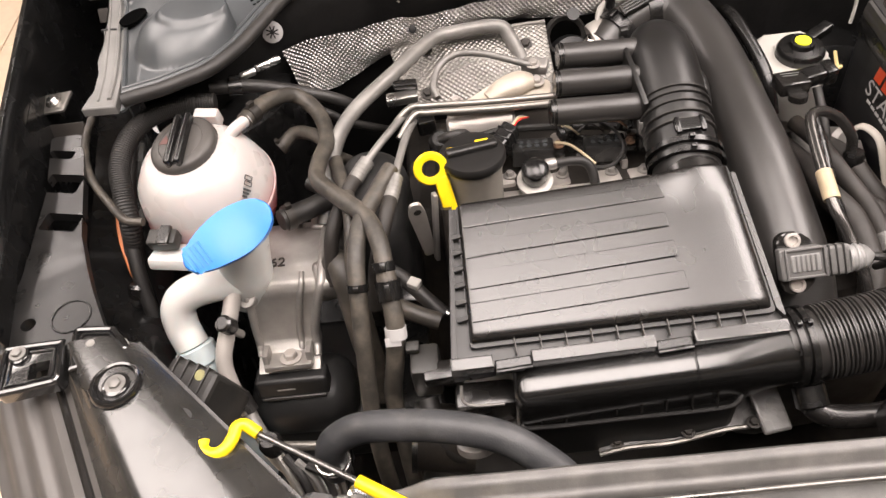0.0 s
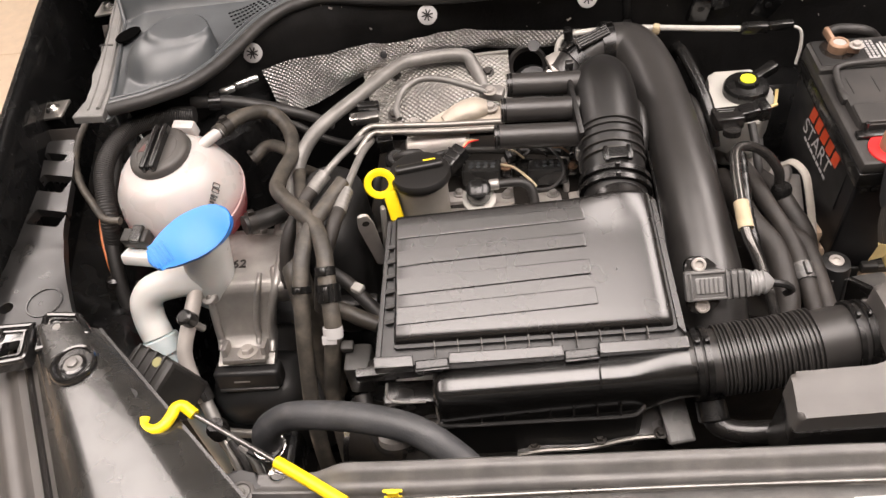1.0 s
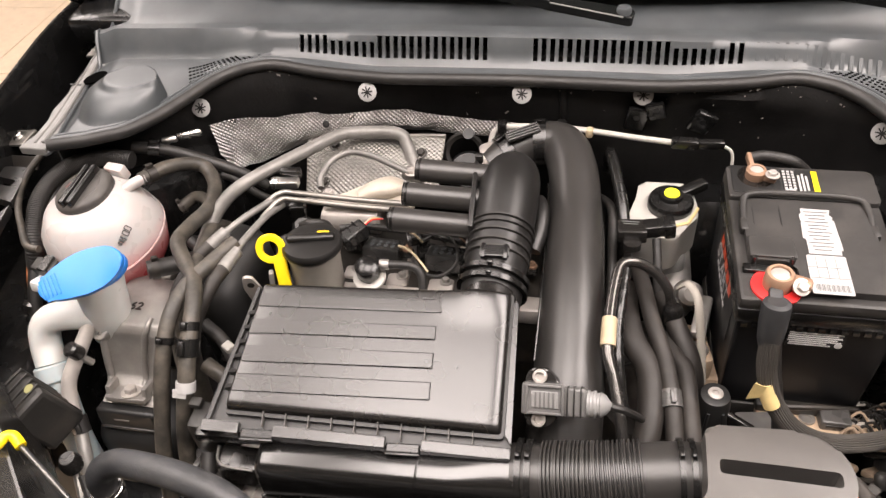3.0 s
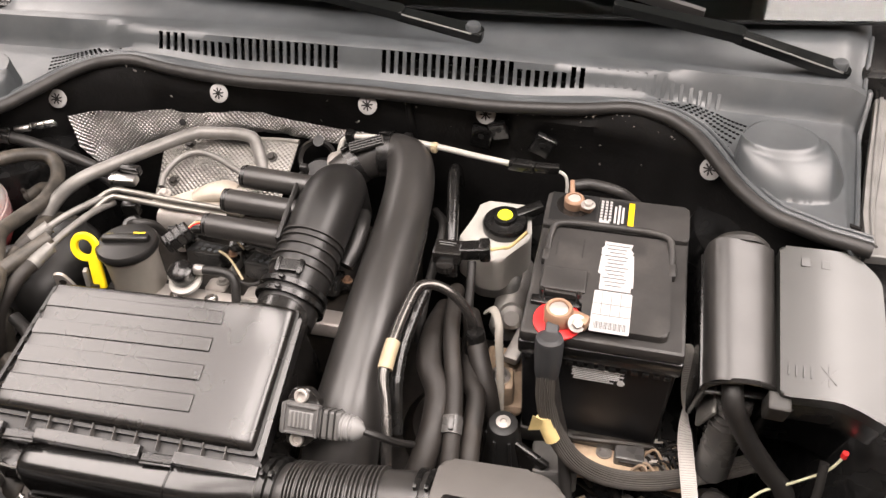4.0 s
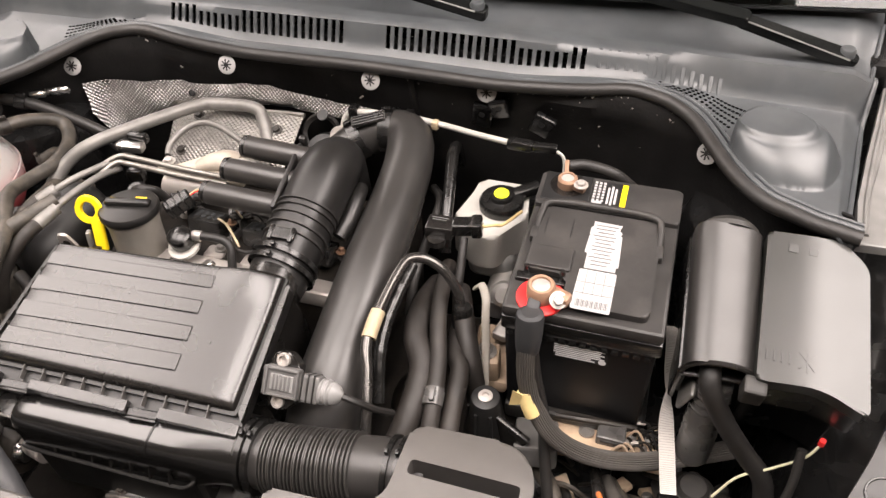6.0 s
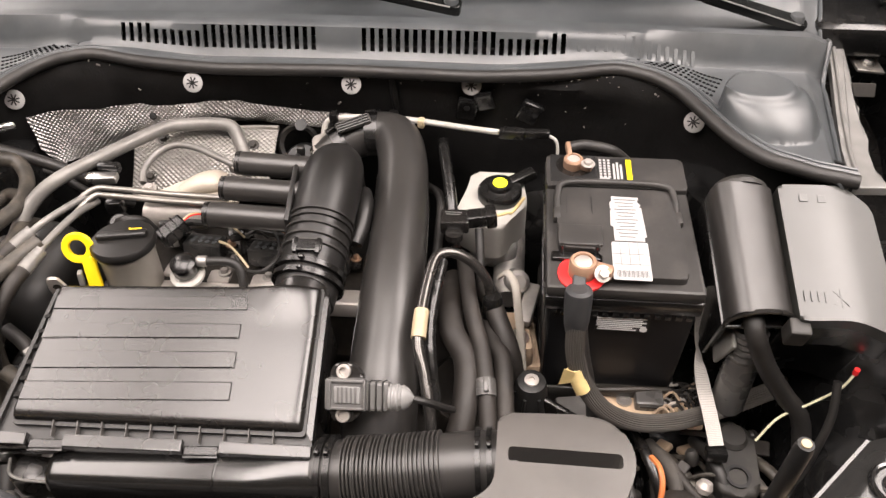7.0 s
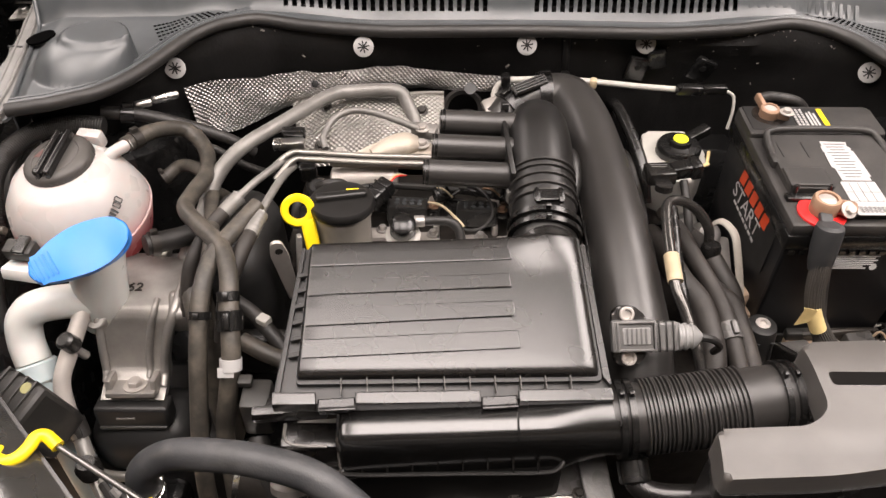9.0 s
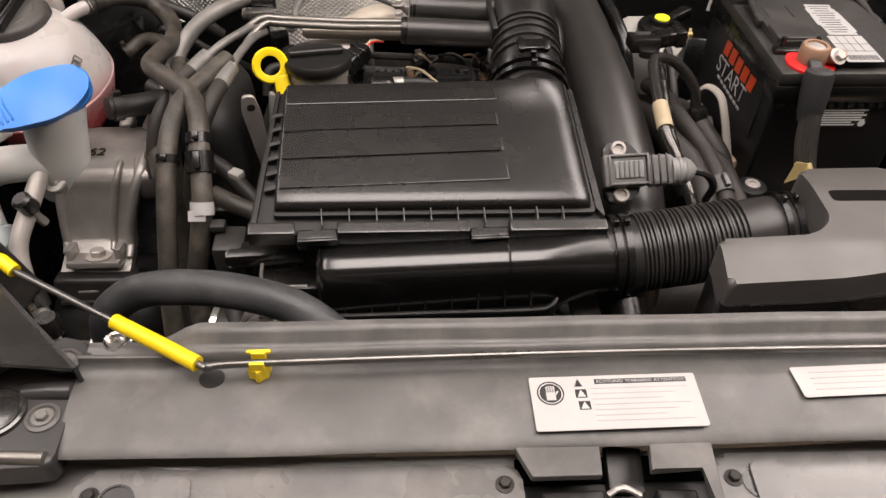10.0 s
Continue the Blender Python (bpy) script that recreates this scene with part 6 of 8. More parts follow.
    part("post", lathe([(0.0078, 0.953), (0.0078, 0.9665), (0, 0.967)], pose(0.308, -0.079, 0), 20), WHITE_METAL, n, "dull grey lead post")
    part("lug", rbox((0.018, 0.011, 0.010), pose(0.323, -0.085, 0.960, 0, 0, -20), 0.003), COPPER, n)
    part("bolt", bolt(pose(0.3255, -0.088, 0.966), 0.0055, 0.005), WHITE_METAL, n)
    part("tongue", rbox((0.006, 0.026, 0.011), pose(0.303, -0.058, 0.962, 10, 0, 8), 0.002), COPPER, n)
    part("cable", sweep([(0.303, -0.048, 0.960), (0.325, -0.038, 0.957), (0.360, -0.038, 0.950), (0.385, -0.030, 0.925)], 0.0075, 12), RUBBER, n)
    # plus cable: boot, twin corrugated leads, tan tape
    k = thing("plus_cable", (0.33, -0.31, 0.8), "black battery cable with rubber boot and tan tape", "battery cable")
    part("boot", lathe([(0.0100, 0.0), (0.0150, 0.002), (0.0160, 0.006), (0.0155, 0.030), (0.0140, 0.048), (0.0115, 0.058), (0, 0.058)], aim((0.3085, -0.2925, 0.9590), (0.015, -0.22, -1)), 24, sx=0.95), BOOT_GREY, k, "dark grey rubber boot")
    main = [(0.309, -0.306, 0.915), (0.312, -0.316, 0.875), (0.325, -0.326, 0.835), (0.352, -0.336, 0.800), (0.392, -0.332, 0.772), (0.442, -0.322, 0.764), (0.50, -0.302, 0.768), (0.56, -0.275, 0.772)]
    part("lead", sweep([(*p, 0.0110) for p in main], 0.011, 52, flute=0.09), BRAID, k, "braided main lead")
    part("lead", sweep([(0.315, -0.305, 0.91), (0.322, -0.312, 0.87), (0.334, -0.322, 0.82), (0.345, -0.35, 0.76), (0.36, -0.39, 0.71)], 0.007, 12), RUBBER, k)
    part("tape_band", sweep([(0.3120, -0.3235, 0.860), (0.3165, -0.3285, 0.848), (0.3240, -0.3335, 0.833)], 0.0092, 14, 6), TAPE, k, "tan tape patch")
    part("tape_tail", sheet(lambda u, v: V(0.300 + 0.012 * u - 0.004 * v, -0.330 - 0.004 * u, 0.866 - 0.030 * v + 0.010 * u * v), [0, 0.5, 1], [0, 0.35, 0.7, 1], 0.0006), TAPE, k, "loose tan tape tail")
    # webbing strap at its side
    s = thing("hold_down_strap", (0.47, -0.28, 0.78), "grey woven webbing strap beside the battery", "strap")
    # a flat loop over the tray's corner, twisted once, down to its buckle
    pts = [V(0.449, -0.222, 0.885), V(0.451, -0.226, 0.899), V(0.456, -0.233, 0.902), V(0.461, -0.240, 0.880), V(0.4665, -0.250, 0.825), V(0.470, -0.284, 0.803), V(0.4775, -0.326, 0.786), V(0.484, -0.354, 0.768)]
    line = smooth_path([tuple(p) for p in pts], 8)
    turn = [math.pi * sstep(22, 42, i) for i in range(len(line))]
    half = [0.0070 + 0.0018 * sstep(28, 46, i) for i in range(len(line))]
    part("webbing", sheet(lambda i, v: Vector(line[int(i)]) + (V(1, 0.2, -0.1) * math.cos(turn[int(i)]) + V(0.1, 0.7, 0.7) * math.sin(turn[int(i)])) * (v * half[int(i)]), list(range(len(line))), [-1, -0.3, 0.3, 1], 0.0015), WEBBING, s)
    for i in range(2, len(line) - 1):
        for e in (0.0, 0.5):
            p = Vector(line[i]).lerp(Vector(line[i + 1]), e)
            w = (V(1, 0.2, -0.1) * math.cos(turn[i]) + V(0.1, 0.7, 0.7) * math.sin(turn[i])) * half[i] * 0.92
            n = w.cross(Vector(line[i + 1]) - Vector(line[i])).normalized()
            n = n if n.dot(V(0, -0.6, 0.8)) > 0 else -n
            if abs(turn[i] - math.pi / 2) > 0.7:
                part("weft", sweep([tuple(p - w + n * 0.0012), tuple(p + w + n * 0.0012)], 0.00045, 5, 2), WEFT_GREY, s)
    part("buckle", rbox((0.024, 0.018, 0.014), pose(0.485, -0.360, 0.760, -20), 0.003), PLASTIC_SMOOTH, s)
    tr = thing("battery_tray", (0.36, -0.17, 0.72), "dusty black battery tray with muddy metal bracket", "battery tray")
    part("tray", rbox((0.172, 0.222, 0.03), pose(0.364, -0.168, 0.742), 0.006), PLASTIC_DUSTY, tr)
    part("foot_clamp", rbox((0.10, 0.012, 0.014), pose(0.375, -0.281, 0.762), 0.003), PLASTIC_DUSTY, tr)
    part("bracket", rbox((0.150, 0.050, 0.012), pose(0.402, -0.298, 0.751, -10), 0.003), TAN_METAL, tr, "muddy tan metal bracket")
    part("bracket_lip", rbox((0.052, 0.010, 0.016), pose(0.372, -0.318, 0.752, -20, 0, 6), 0.003), TAN_METAL, tr)
    part("bracket_ring", lathe([(0.0095, 0), (0.0095, 0.003), (0.0055, 0.003), (0.005, 0.001), (0, 0.001)], pose(0.384, -0.293, 0.757, -10), 18), ALU, tr)
    part("stay", sweep([(0.345, -0.285, 0.766), (0.375, -0.286, 0.771), (0.405, -0.284, 0.772), (0.440, -0.280, 0.768)], 0.0042, 8), DARK_METAL, tr)
    part("bracket", rbox((0.034, 0.026, 0.030), pose(0.413, -0.293, 0.758), 0.003), SLEEVE_GREY, tr)
    part("socket_box", rbox((0.024, 0.004, 0.005), pose(0.413, -0.3050, 0.766), 0.001), PRINT_SHADE_BLACK, tr)
    rr = random.Random(9)
    for k in range(44):
        x, y = 0.428 + 0.050 * rr.random(), -0.268 - 0.048 * rr.random()
        if k % 2:
            part("debris", rbox((0.006 + 0.014 * rr.random(), 0.004 + 0.006 * rr.random(), 0.003 + 0.004 * rr.random()), pose(x, y, 0.757 + 0.010 * rr.random(), 50 * rr.random(), 50 * rr.random(), 180 * rr.random()), 0.001), (WHITE_METAL, PLASTIC, MUD, ALU)[k // 2 % 4], tr)
        else:
            part("strand", sweep([(x - 0.014, y, 0.757), (x, y + 0.008 * rr.random(), 0.772), (x + 0.014, y - 0.012 * rr.random(), 0.758)], 0.0012 + 0.001 * rr.random(), 6, 4), (PLASTIC, DARK_METAL, RUBBER, MUD)[k // 2 % 4], tr)
    part("bracket", rbox((0.052, 0.050, 0.034), pose(0.328, -0.320, 0.752, -12, 0, 8), 0.004), COVER_GREY, tr)


build_battery()


def build_fusebox():
    t = thing("fuse_box", (0.6, -0.24, 0.85), "black plastic fuse box with a broad satin lid", "fuse box")
    m = frame_of((0.588, -0.236, 0.966), (1, -0.02, -0.02), (0.02, 1, 0.24))
    out = rounded([(-0.052, -0.079), (-0.044, -0.0805), (0.009, -0.0765), (0.048, -0.091), (0.052, -0.086), (0.047, 0.072), (0.020, 0.096), (-0.056, 0.093)], [0.004, 0.01, 0.02, 0.006, 0.006, 0.012, 0.012, 0.006])
    part("lid", prism(out, -0.012, 0.006, 0.004, 3, m=m, cut=lambda x, y: -0.16 * max(0.0, x - 0.002) + 0.04 * min(0.0, x + 0.012), grid=0.014), FUSE_LID, t, "satin black folded lid with moulded marks", sharp=20)
    part("body", prism([(x * 0.985, y * 0.985) for x, y in out], -0.055, -0.010, 0.0, m=m), PLASTIC, t)
    part("lower_body", prism([(x * 0.90, y * 0.86 + 0.006) for x, y in out], -0.16, -0.05, 0.0, m=m), PLASTIC_SMOOTH, t)
    for k in range(4):
        part("moulded_mark", rbox((0.0012, 0.012, 0.0008), m @ pose(-0.045 + 0.007 * k, -0.052, 0.0060), 0), FUSE_LID, t)
    for k in range(3):
        part("moulded_mark", rbox((0.0012, 0.022, 0.0008), m @ pose(-0.008, -0.052, 0.0060, 0, 0, -40 + 40 * k), 0), FUSE_LID, t)
    for x in (-0.03, -0.01):
        part("moulded_mark", rbox((0.009, 0.010, 0.0007), m @ pose(x, 0.075, 0.0060), 0.0003), FUSE_LID, t)
    part("latch", rbox((0.022, 0.02, 0.03), m @ pose(-0.050, -0.084, -0.016), 0.003), PLASTIC_DUSTY, t)
    c = thing("cable_cover", (0.5, -0.22, 0.9), "satin black half-round cable cover beside the fuse box", "cable cover")
    a = V(0.4965, -0.143, 0.970)
    b = V(0.504, -0.296, 0.922)
    L = (b - a).length
    mm = frame_of(a, b - a, (1, 0, 0))

    def arch(u, v):
        ang = math.pi * v
        c, q = math.cos(ang), math.sin(ang)
        c, q = math.copysign(abs(c) ** 0.62, c), math.copysign(abs(q) ** 0.62, q)
        return mm @ V(L * u, 0.036 * c, 0.031 * q - 0.22 * 0.036 * c * max(0.0, q))
    part("cover", sheet(arch, list(np.linspace(0, 1, 10)), list(np.linspace(-0.06, 1.06, 22)), 0.003), PIPE_GREY, c)
    part("flange", rbox((L + 0.006, 0.074, 0.006), mm @ pose(L / 2, 0.001, -0.006), 0.002), PLASTIC, c)
    part("rim", sweep([tuple(mm @ V(L, 0.036 * math.cos(q), 0.034 * math.sin(q))) for q in np.linspace(0, math.pi, 9)], 0.003, 8, 3), PLASTIC, c)
    part("end_cap", lathe([(0.033, 0), (0.033, 0.006), (0.026, 0.014), (0, 0.016)], aim(a, a - b), 24), PLASTIC_DUSTY, c)
    part("side_wall", rbox((L, 0.010, 0.09), mm @ pose(L / 2, -0.034, -0.05), 0.003), PLASTIC_SMOOTH, c)
    part("side_wall", rbox((L, 0.010, 0.09), mm @ pose(L / 2, 0.034, -0.05), 0.003), PLASTIC_SMOOTH, c)
    h = thing("cable_loom", (0.51, -0.33, 0.8), "thick taped cable loom coming out of the cable cover", "cable loom")
    part("loom", sweep([(0.497, -0.262, 0.925), (0.495, -0.295, 0.932), (0.500, -0.313, 0.915), (0.524, -0.316, 0.868), (0.553, -0.320, 0.826), (0.577, -0.328, 0.795), (0.588, -0.355, 0.74)], 0.0108, 14, ripple=lambda i: 1 + 0.03 * (i % 2)), RUBBER, h)
    part("side_loom", sweep([(0.60, -0.32, 0.86), (0.598, -0.345, 0.82), (0.585, -0.37, 0.76), (0.575, -0.40, 0.70)], 0.0048, 10), RUBBER, h)


build_fusebox()


# ---- engine ----
def build_engine():
    t = thing("engine_block", (-0.1, -0.15, 0.45), "dirty cast metal engine block deep in the bay", "engine")
    part("block", rbox((0.40, 0.24, 0.36), pose(-0.12, -0.12, 0.62, -8), 0.02), DARK_METAL, t)
    part("cylinder_head", rbox((0.34, 0.20, 0.10), pose(-0.105, -0.165, 0.81, -8), 0.012), DARK_METAL, t)
    part("gearbox", rbox((0.24, 0.30, 0.26), pose(0.19, -0.24, 0.58, 0, 0, 6), 0.05, 3), DARK_METAL, t)
    part("gearbox_bell", lathe([(0.0, 0.02), (0.06, 0.018), (0.075, 0.0), (0.08, -0.1)], pose(0.20, -0.27, 0.715), 24), DARK_METAL, t)
    part("cam_housing", lathe([(0.012, 0), (0.0185, 0.003), (0.0185, 0.082), (0.015, 0.086), (0, 0.086)], aim((-0.254, -0.128, 0.884), (1, 0.0, 0.02)), 24), WHITE_METAL, t, "pale machined cam housing")
    part("ledge", rbox((0.26, 0.030, 0.022), pose(-0.07, -0.248, 0.862, -8), 0.004), WHITE_METAL, t, "pale machined ledge of the head")
    for k in range(5):
        part("bolt", bolt(pose(-0.17 + 0.047 * k, -0.250, 0.872, -8), 0.006, 0.006), STEEL, t)
    tc = part("timing_cover", rbox((0.086, 0.150, 0.240), pose(-0.350, -0.235, 0.800, 6, 0, -4), 0.042, 6), TIMING_BLACK, t, "smooth black rounded timing cover")
    part("timing_cover_lip", rbox((0.060, 0.020, 0.030), pose(-0.325, -0.318, 0.790, 10), 0.006), PLASTIC, tc)
    # lifting eye beside the dip stick
    le = frame_of((-0.2925, -0.282, 0.874), (1, 0.25, 0.12), (0.12, -0.10, 1))
    out = rounded([(-0.008, -0.056), (0.006, -0.056), (0.010, 0.030), (0.007, 0.052), (-0.005, 0.054), (-0.010, 0.034)], 0.006, 3)
    part("lifting_eye", prism(out, -0.002, 0.002, 0.0012, 2, m=le), WHITE_METAL, t, "pale metal lifting plate")
    part("lifting_hole", lathe([(0.0045, 0.0015), (0.0045, 0.0026), (0, 0.0026)], le @ pose(0.001, 0.038, 0), 16), DARK_METAL, t)
    part("lifting_arm", rbox((0.006, 0.010, 0.100), pose(-0.2775, -0.276, 0.868, -6, 7, 20), 0.002), ALU, t)
    # front of the engine below the air cleaner: housings and the heat shield plate
    part("pipe_ear", lathe([(0.019, -0.004), (0.019, 0.003), (0.016, 0.005), (0, 0.005)], pose(-0.253, -0.541, 0.852, -30, 0, 0), 24), ALU, t, "pale cast ear with a bolt")
    part("pipe_ear_bolt", bolt(pose(-0.253, -0.538, 0.856, -30, 0, 0), 0.006, 0.006), STEEL, t)
    part("pipe_ear_arm", sweep([(-0.290, -0.500, 0.79), (-0.272, -0.515, 0.835), (-0.253, -0.541, 0.850)], 0.008, 10), ALU, t)
    part("thermostat", lathe([(0.033, -0.03), (0.036, -0.026), (0.036, 0.03), (0.031, 0.034), (0, 0.034)], aim((-0.285, -0.495, 0.775), (-1, 0.1, 0.1)), 24), DARK_METAL, t)
    part("thermostat_ring", lathe([(0.034, -0.003), (0.038, -0.003), (0.038, 0.003), (0.034, 0.003)], aim((-0.318, -0.492, 0.778), (-1, 0.1, 0.1)), 24), STEEL, t)
    for a in ((-0.245, -0.500, 0.790), (-0.225, -0.505, 0.795)):
        part("pipe_stub", lathe([(0.013, -0.016), (0.0145, -0.014), (0.0145, 0.014), (0.012, 0.016)], aim(a, (1, -0.3, 0.3)), 18), WHITE_METAL, t)
    part("flange_plate", rbox((0.05, 0.03, 0.008), pose(-0.235, -0.472, 0.830, 10, 0, 4), 0.003), ALU, t)
    part("exhaust_shield", sheet(lambda u, v: V(-0.128 + 0.180 * u, -0.528 + 0.055 * v + 0.008 * u, 0.772 + 0.022 * u + 0.004 * math.sin(11 * u) + 0.012 * v), list(np.linspace(0, 1, 24)), list(np.linspace(0, 1, 6)), 0.003), SLEEVE_GREY, t, "pressed dull grey heat shield plate")
    # Paler metal bead paints an edge highlight onto the dull plate.
    part("shield_highlight", sweep([(-0.128 + 0.180 * u, -0.529 + 0.008 * u, 0.7735 + 0.022 * u + 0.004 * math.sin(11 * u)) for u in np.linspace(0, 1, 12)], 0.0028, 8, 3), ALU_PIPE, t)
    for u in (0.10, 0.50, 0.86):
        part("bolt", bolt(pose(-0.128 + 0.180 * u, -0.521, 0.779 + 0.022 * u), 0.0045, 0.004), DARK_METAL, t)
    part("shield_strut", rbox((0.03, 0.06, 0.006), pose(0.044, -0.505, 0.805, 16, 0, 8), 0.003), SLEEVE_GREY, t)
    for x in (-0.05, -0.01):
        part("shield_slot", rbox((0.05, 0.004, 0.002), pose(x, -0.502, 0.817, 8), 0.0008), DARK_METAL, t)
    # oil filler
    o = thing("oil_filler", (-0.228, -0.228, 0.87), "grey oil filler neck with a black screw cap", "oil filler")
    ax = (0.0, 0.10, 1.0)
    part("neck", lathe([(0.031, -0.05), (0.0325, -0.045), (0.0325, 0.0), (0.034, 0.004), (0.034, 0.012)], aim((-0.227, -0.236, 0.918), ax), 32), NECK_GREY, o, "grey plastic neck")
    cap = part("cap", lathe([(0.037, 0.0), (0.038, 0.002), (0.038, 0.008), (0.036, 0.011), (0.028, 0.0125), (0, 0.013)], aim((-0.227, -0.235, 0.931), ax), 36), ELBOW_BLACK, o)
    part("grip_bar", rbox((0.060, 0.012, 0.008), aim((-0.227, -0.233, 0.9465), ax, 12), 0.0035, 3), ELBOW_BLACK, cap)
    for x, y, w in ((-0.252, -0.2215, 0.009), (-0.217, -0.2125, 0.015)):
        part("oil_can_mark", rbox((w, 0.0028, 0.0008), pose(x + 0.002, y - 0.008, 0.9450, 5, 0, 8), 0), YELLOW, cap, "yellow oil can mark")
    d = thing("dip_stick", (-0.27, -0.27, 0.87), "bright yellow oil dip stick with a ring handle", "dip stick")
    m = frame_of((-0.2745, -0.252, 0.940), (1, 0.15, 0), (-0.1, 0.45, 0.89))
    ring = lathe([(0.0105, -0.003), (0.0125, -0.0038), (0.0175, -0.0035), (0.0195, 0), (0.0175, 0.0035), (0.0125, 0.0038), (0.0105, 0.003), (0.0105, -0.003)], m, 32)
    part("ring", ring, YELLOW, d)
    part("shaft", rbox((0.0165, 0.046, 0.008), m @ pose(0.0115, -0.032, 0, 0, 0, 6), 0.0035, 3), YELLOW, d)
    part("tube", sweep([(-0.262, -0.276, 0.900), (-0.262, -0.286, 0.87), (-0.265, -0.295, 0.80)], 0.006, 10), DARK_METAL, d)
    # ignition coils, plugs and lead
    for x, y in ((-0.153, -0.186), (-0.068, -0.192), (0.012, -0.200)):
        c = thing("ignition_coil", (x, y, 0.86), "black ignition coil with raised print on the cylinder head", "ignition coil", "ignition coils")
        m = pose(x, y, 0.884, -14, 0, -4)
        part("body", rbox((0.050, 0.030, 0.024), m, 0.003), PLASTIC_SATIN, c)
        part("shaft", lathe([(0.012, -0.04), (0.012, -0.008)], m, 16), RUBBER, c)
        part("ear", rbox((0.016, 0.016, 0.008), m @ pose(0.030, 0.006, -0.002), 0.002), PLASTIC, c)
        part("screw", bolt(m @ pose(0.031, 0.006, 0.003), 0.0042, 0.006), COPPER, c, "tarnished copper screw")
        part("plug", rbox((0.022, 0.018, 0.018), m @ pose(-0.030, 0.012, 0.002, 0, 0, -20), 0.003), PLASTIC_SMOOTH, c)
        part("plug_rib", rbox((0.006, 0.020, 0.020), m @ pose(-0.034, 0.014, 0.002, 0, 0, -20), 0.001), PLASTIC_SMOOTH, c)
        for k in range(8):
            part("moulded_oval", lathe([(0.0036, 0.0), (0.0034, 0.0008), (0.0024, 0.0008), (0.0022, 0.0002)], m @ pose(-0.014 + 0.0095 * (k % 4), 0.004 - 0.009 * (k // 4), 0.0119), 10, sx=0.85), SCUTTLE, c)
    hd = thing("head_cover", (-0.08, -0.2, 0.85), "pale cast aluminium cylinder head cover between the coils", "head cover")
    for x, y, w in ((-0.190, -0.214, 0.024), (-0.128, -0.222, 0.030), (-0.070, -0.226, 0.034), (-0.032, -0.228, 0.026)):
        part("casting", rbox((w, 0.026, 0.020), pose(x, y, 0.862, -10, 0, 4), 0.005), WHITE_METAL, hd)
        part("bolt", bolt(pose(x + 0.006, y + 0.004, 0.872, -10), 0.005, 0.006), ALU, hd)
    for x in (-0.118, -0.046):
        part("rib", rbox((0.008, 0.06, 0.026), pose(x, -0.185, 0.862, -10), 0.003), ALU, hd)
    for x, y in ((-0.205, -0.165), (-0.118, -0.158), (-0.046, -0.165)):
        part("boss", lathe([(0.010, 0), (0.0095, 0.010), (0.006, 0.011), (0, 0.011)], pose(x, y, 0.868, -8), 16), WHITE_METAL, hd)
    w = thing("coil_loom", (-0.1, -0.2, 0.88), "thin black wiring loom over the ignition coils", "wiring loom")
    part("loom", sweep([(-0.215, -0.170, 0.905), (-0.185, -0.160, 0.902), (-0.14, -0.160, 0.900), (-0.10, -0.168, 0.902), (-0.06, -0.172, 0.900), (-0.02, -0.180, 0.895)], 0.0045, 8), RUBBER, w)
    part("loop", sweep([(-0.100, -0.180, 0.902), (-0.076, -0.168, 0.908), (-0.056, -0.185, 0.905), (-0.050, -0.212, 0.900), (-0.066, -0.232, 0.895), (-0.090, -0.228, 0.892), (-0.104, -0.212, 0.898)], 0.0022, 8), RUBBER, w)
    part("tan_wire", sweep([(-0.128, -0.196, 0.906), (-0.112, -0.204, 0.907), (-0.096, -0.216, 0.900), (-0.085, -0.226, 0.893)], 0.0017, 8), TAPE_TAN, w, "tan sleeve of a wire")
    for k in range(3):
        x = -0.175 + 0.068 * k
        part("branch", sweep([(x, -0.162, 0.902), (x - 0.006, -0.172, 0.908), (x - 0.010, -0.180, 0.900)], 0.0032, 8), RUBBER, w)
    for k, (c, mm) in enumerate(((0, RED), (1, TAPE), (2, OFF_WHITE))):
        part("wire", sweep([(-0.178, -0.186 + 0.003 * k, 0.922), (-0.168, -0.172 + 0.003 * k, 0.925), (-0.155, -0.162, 0.920)], 0.0011, 6), mm, w)
    for x, y, turn in ((-0.112, -0.176, 20), (-0.030, -0.182, -15), (-0.190, -0.176, 40)):
        c = part("coil_plug", rbox((0.020, 0.016, 0.016), pose(x, y, 0.902, 12, 0, turn), 0.003), PLASTIC_SMOOTH, w)
        part("latch", rbox((0.008, 0.018, 0.004), pose(x, y, 0.911, 12, 0, turn), 0.001), PLASTIC_DUSTY, c)
    for k in range(4):
        x = -0.120 + 0.030 * k
        part("wire", sweep([(x, -0.172, 0.908), (x + 0.010, -0.180, 0.913), (x + 0.022, -0.186, 0.905)], 0.0014, 6, 4), (TAPE_TAN, RUBBER, COPPER, RUBBER)[k], w)
    pl = thing("loom_plug", (-0.19, -0.19, 0.91), "black twin plug on the cam housing", "plug")
    part("body", rbox((0.020, 0.038, 0.020), pose(-0.188, -0.190, 0.914, 15, 0, -42), 0.003), PLASTIC_SMOOTH, pl)
    for k in range(3):
        part("rib", rbox((0.022, 0.002, 0.022), pose(-0.188, -0.190, 0.914, 15, 0, -42) @ pose(0, -0.012 + 0.010 * k, 0), 0), PLASTIC_SMOOTH, pl)
    inj = thing("breather_hose", (-0.13, -0.24, 0.88), "black breather hose with a round sensor and white ring", "breather hose")
    part("sensor", lathe([(0.014, 0), (0.0155, 0.003), (0.0155, 0.018), (0.010, 0.023), (0, 0.024)], pose(-0.1575, -0.240, 0.896, 10), 22), PLASTIC_SMOOTH, inj)
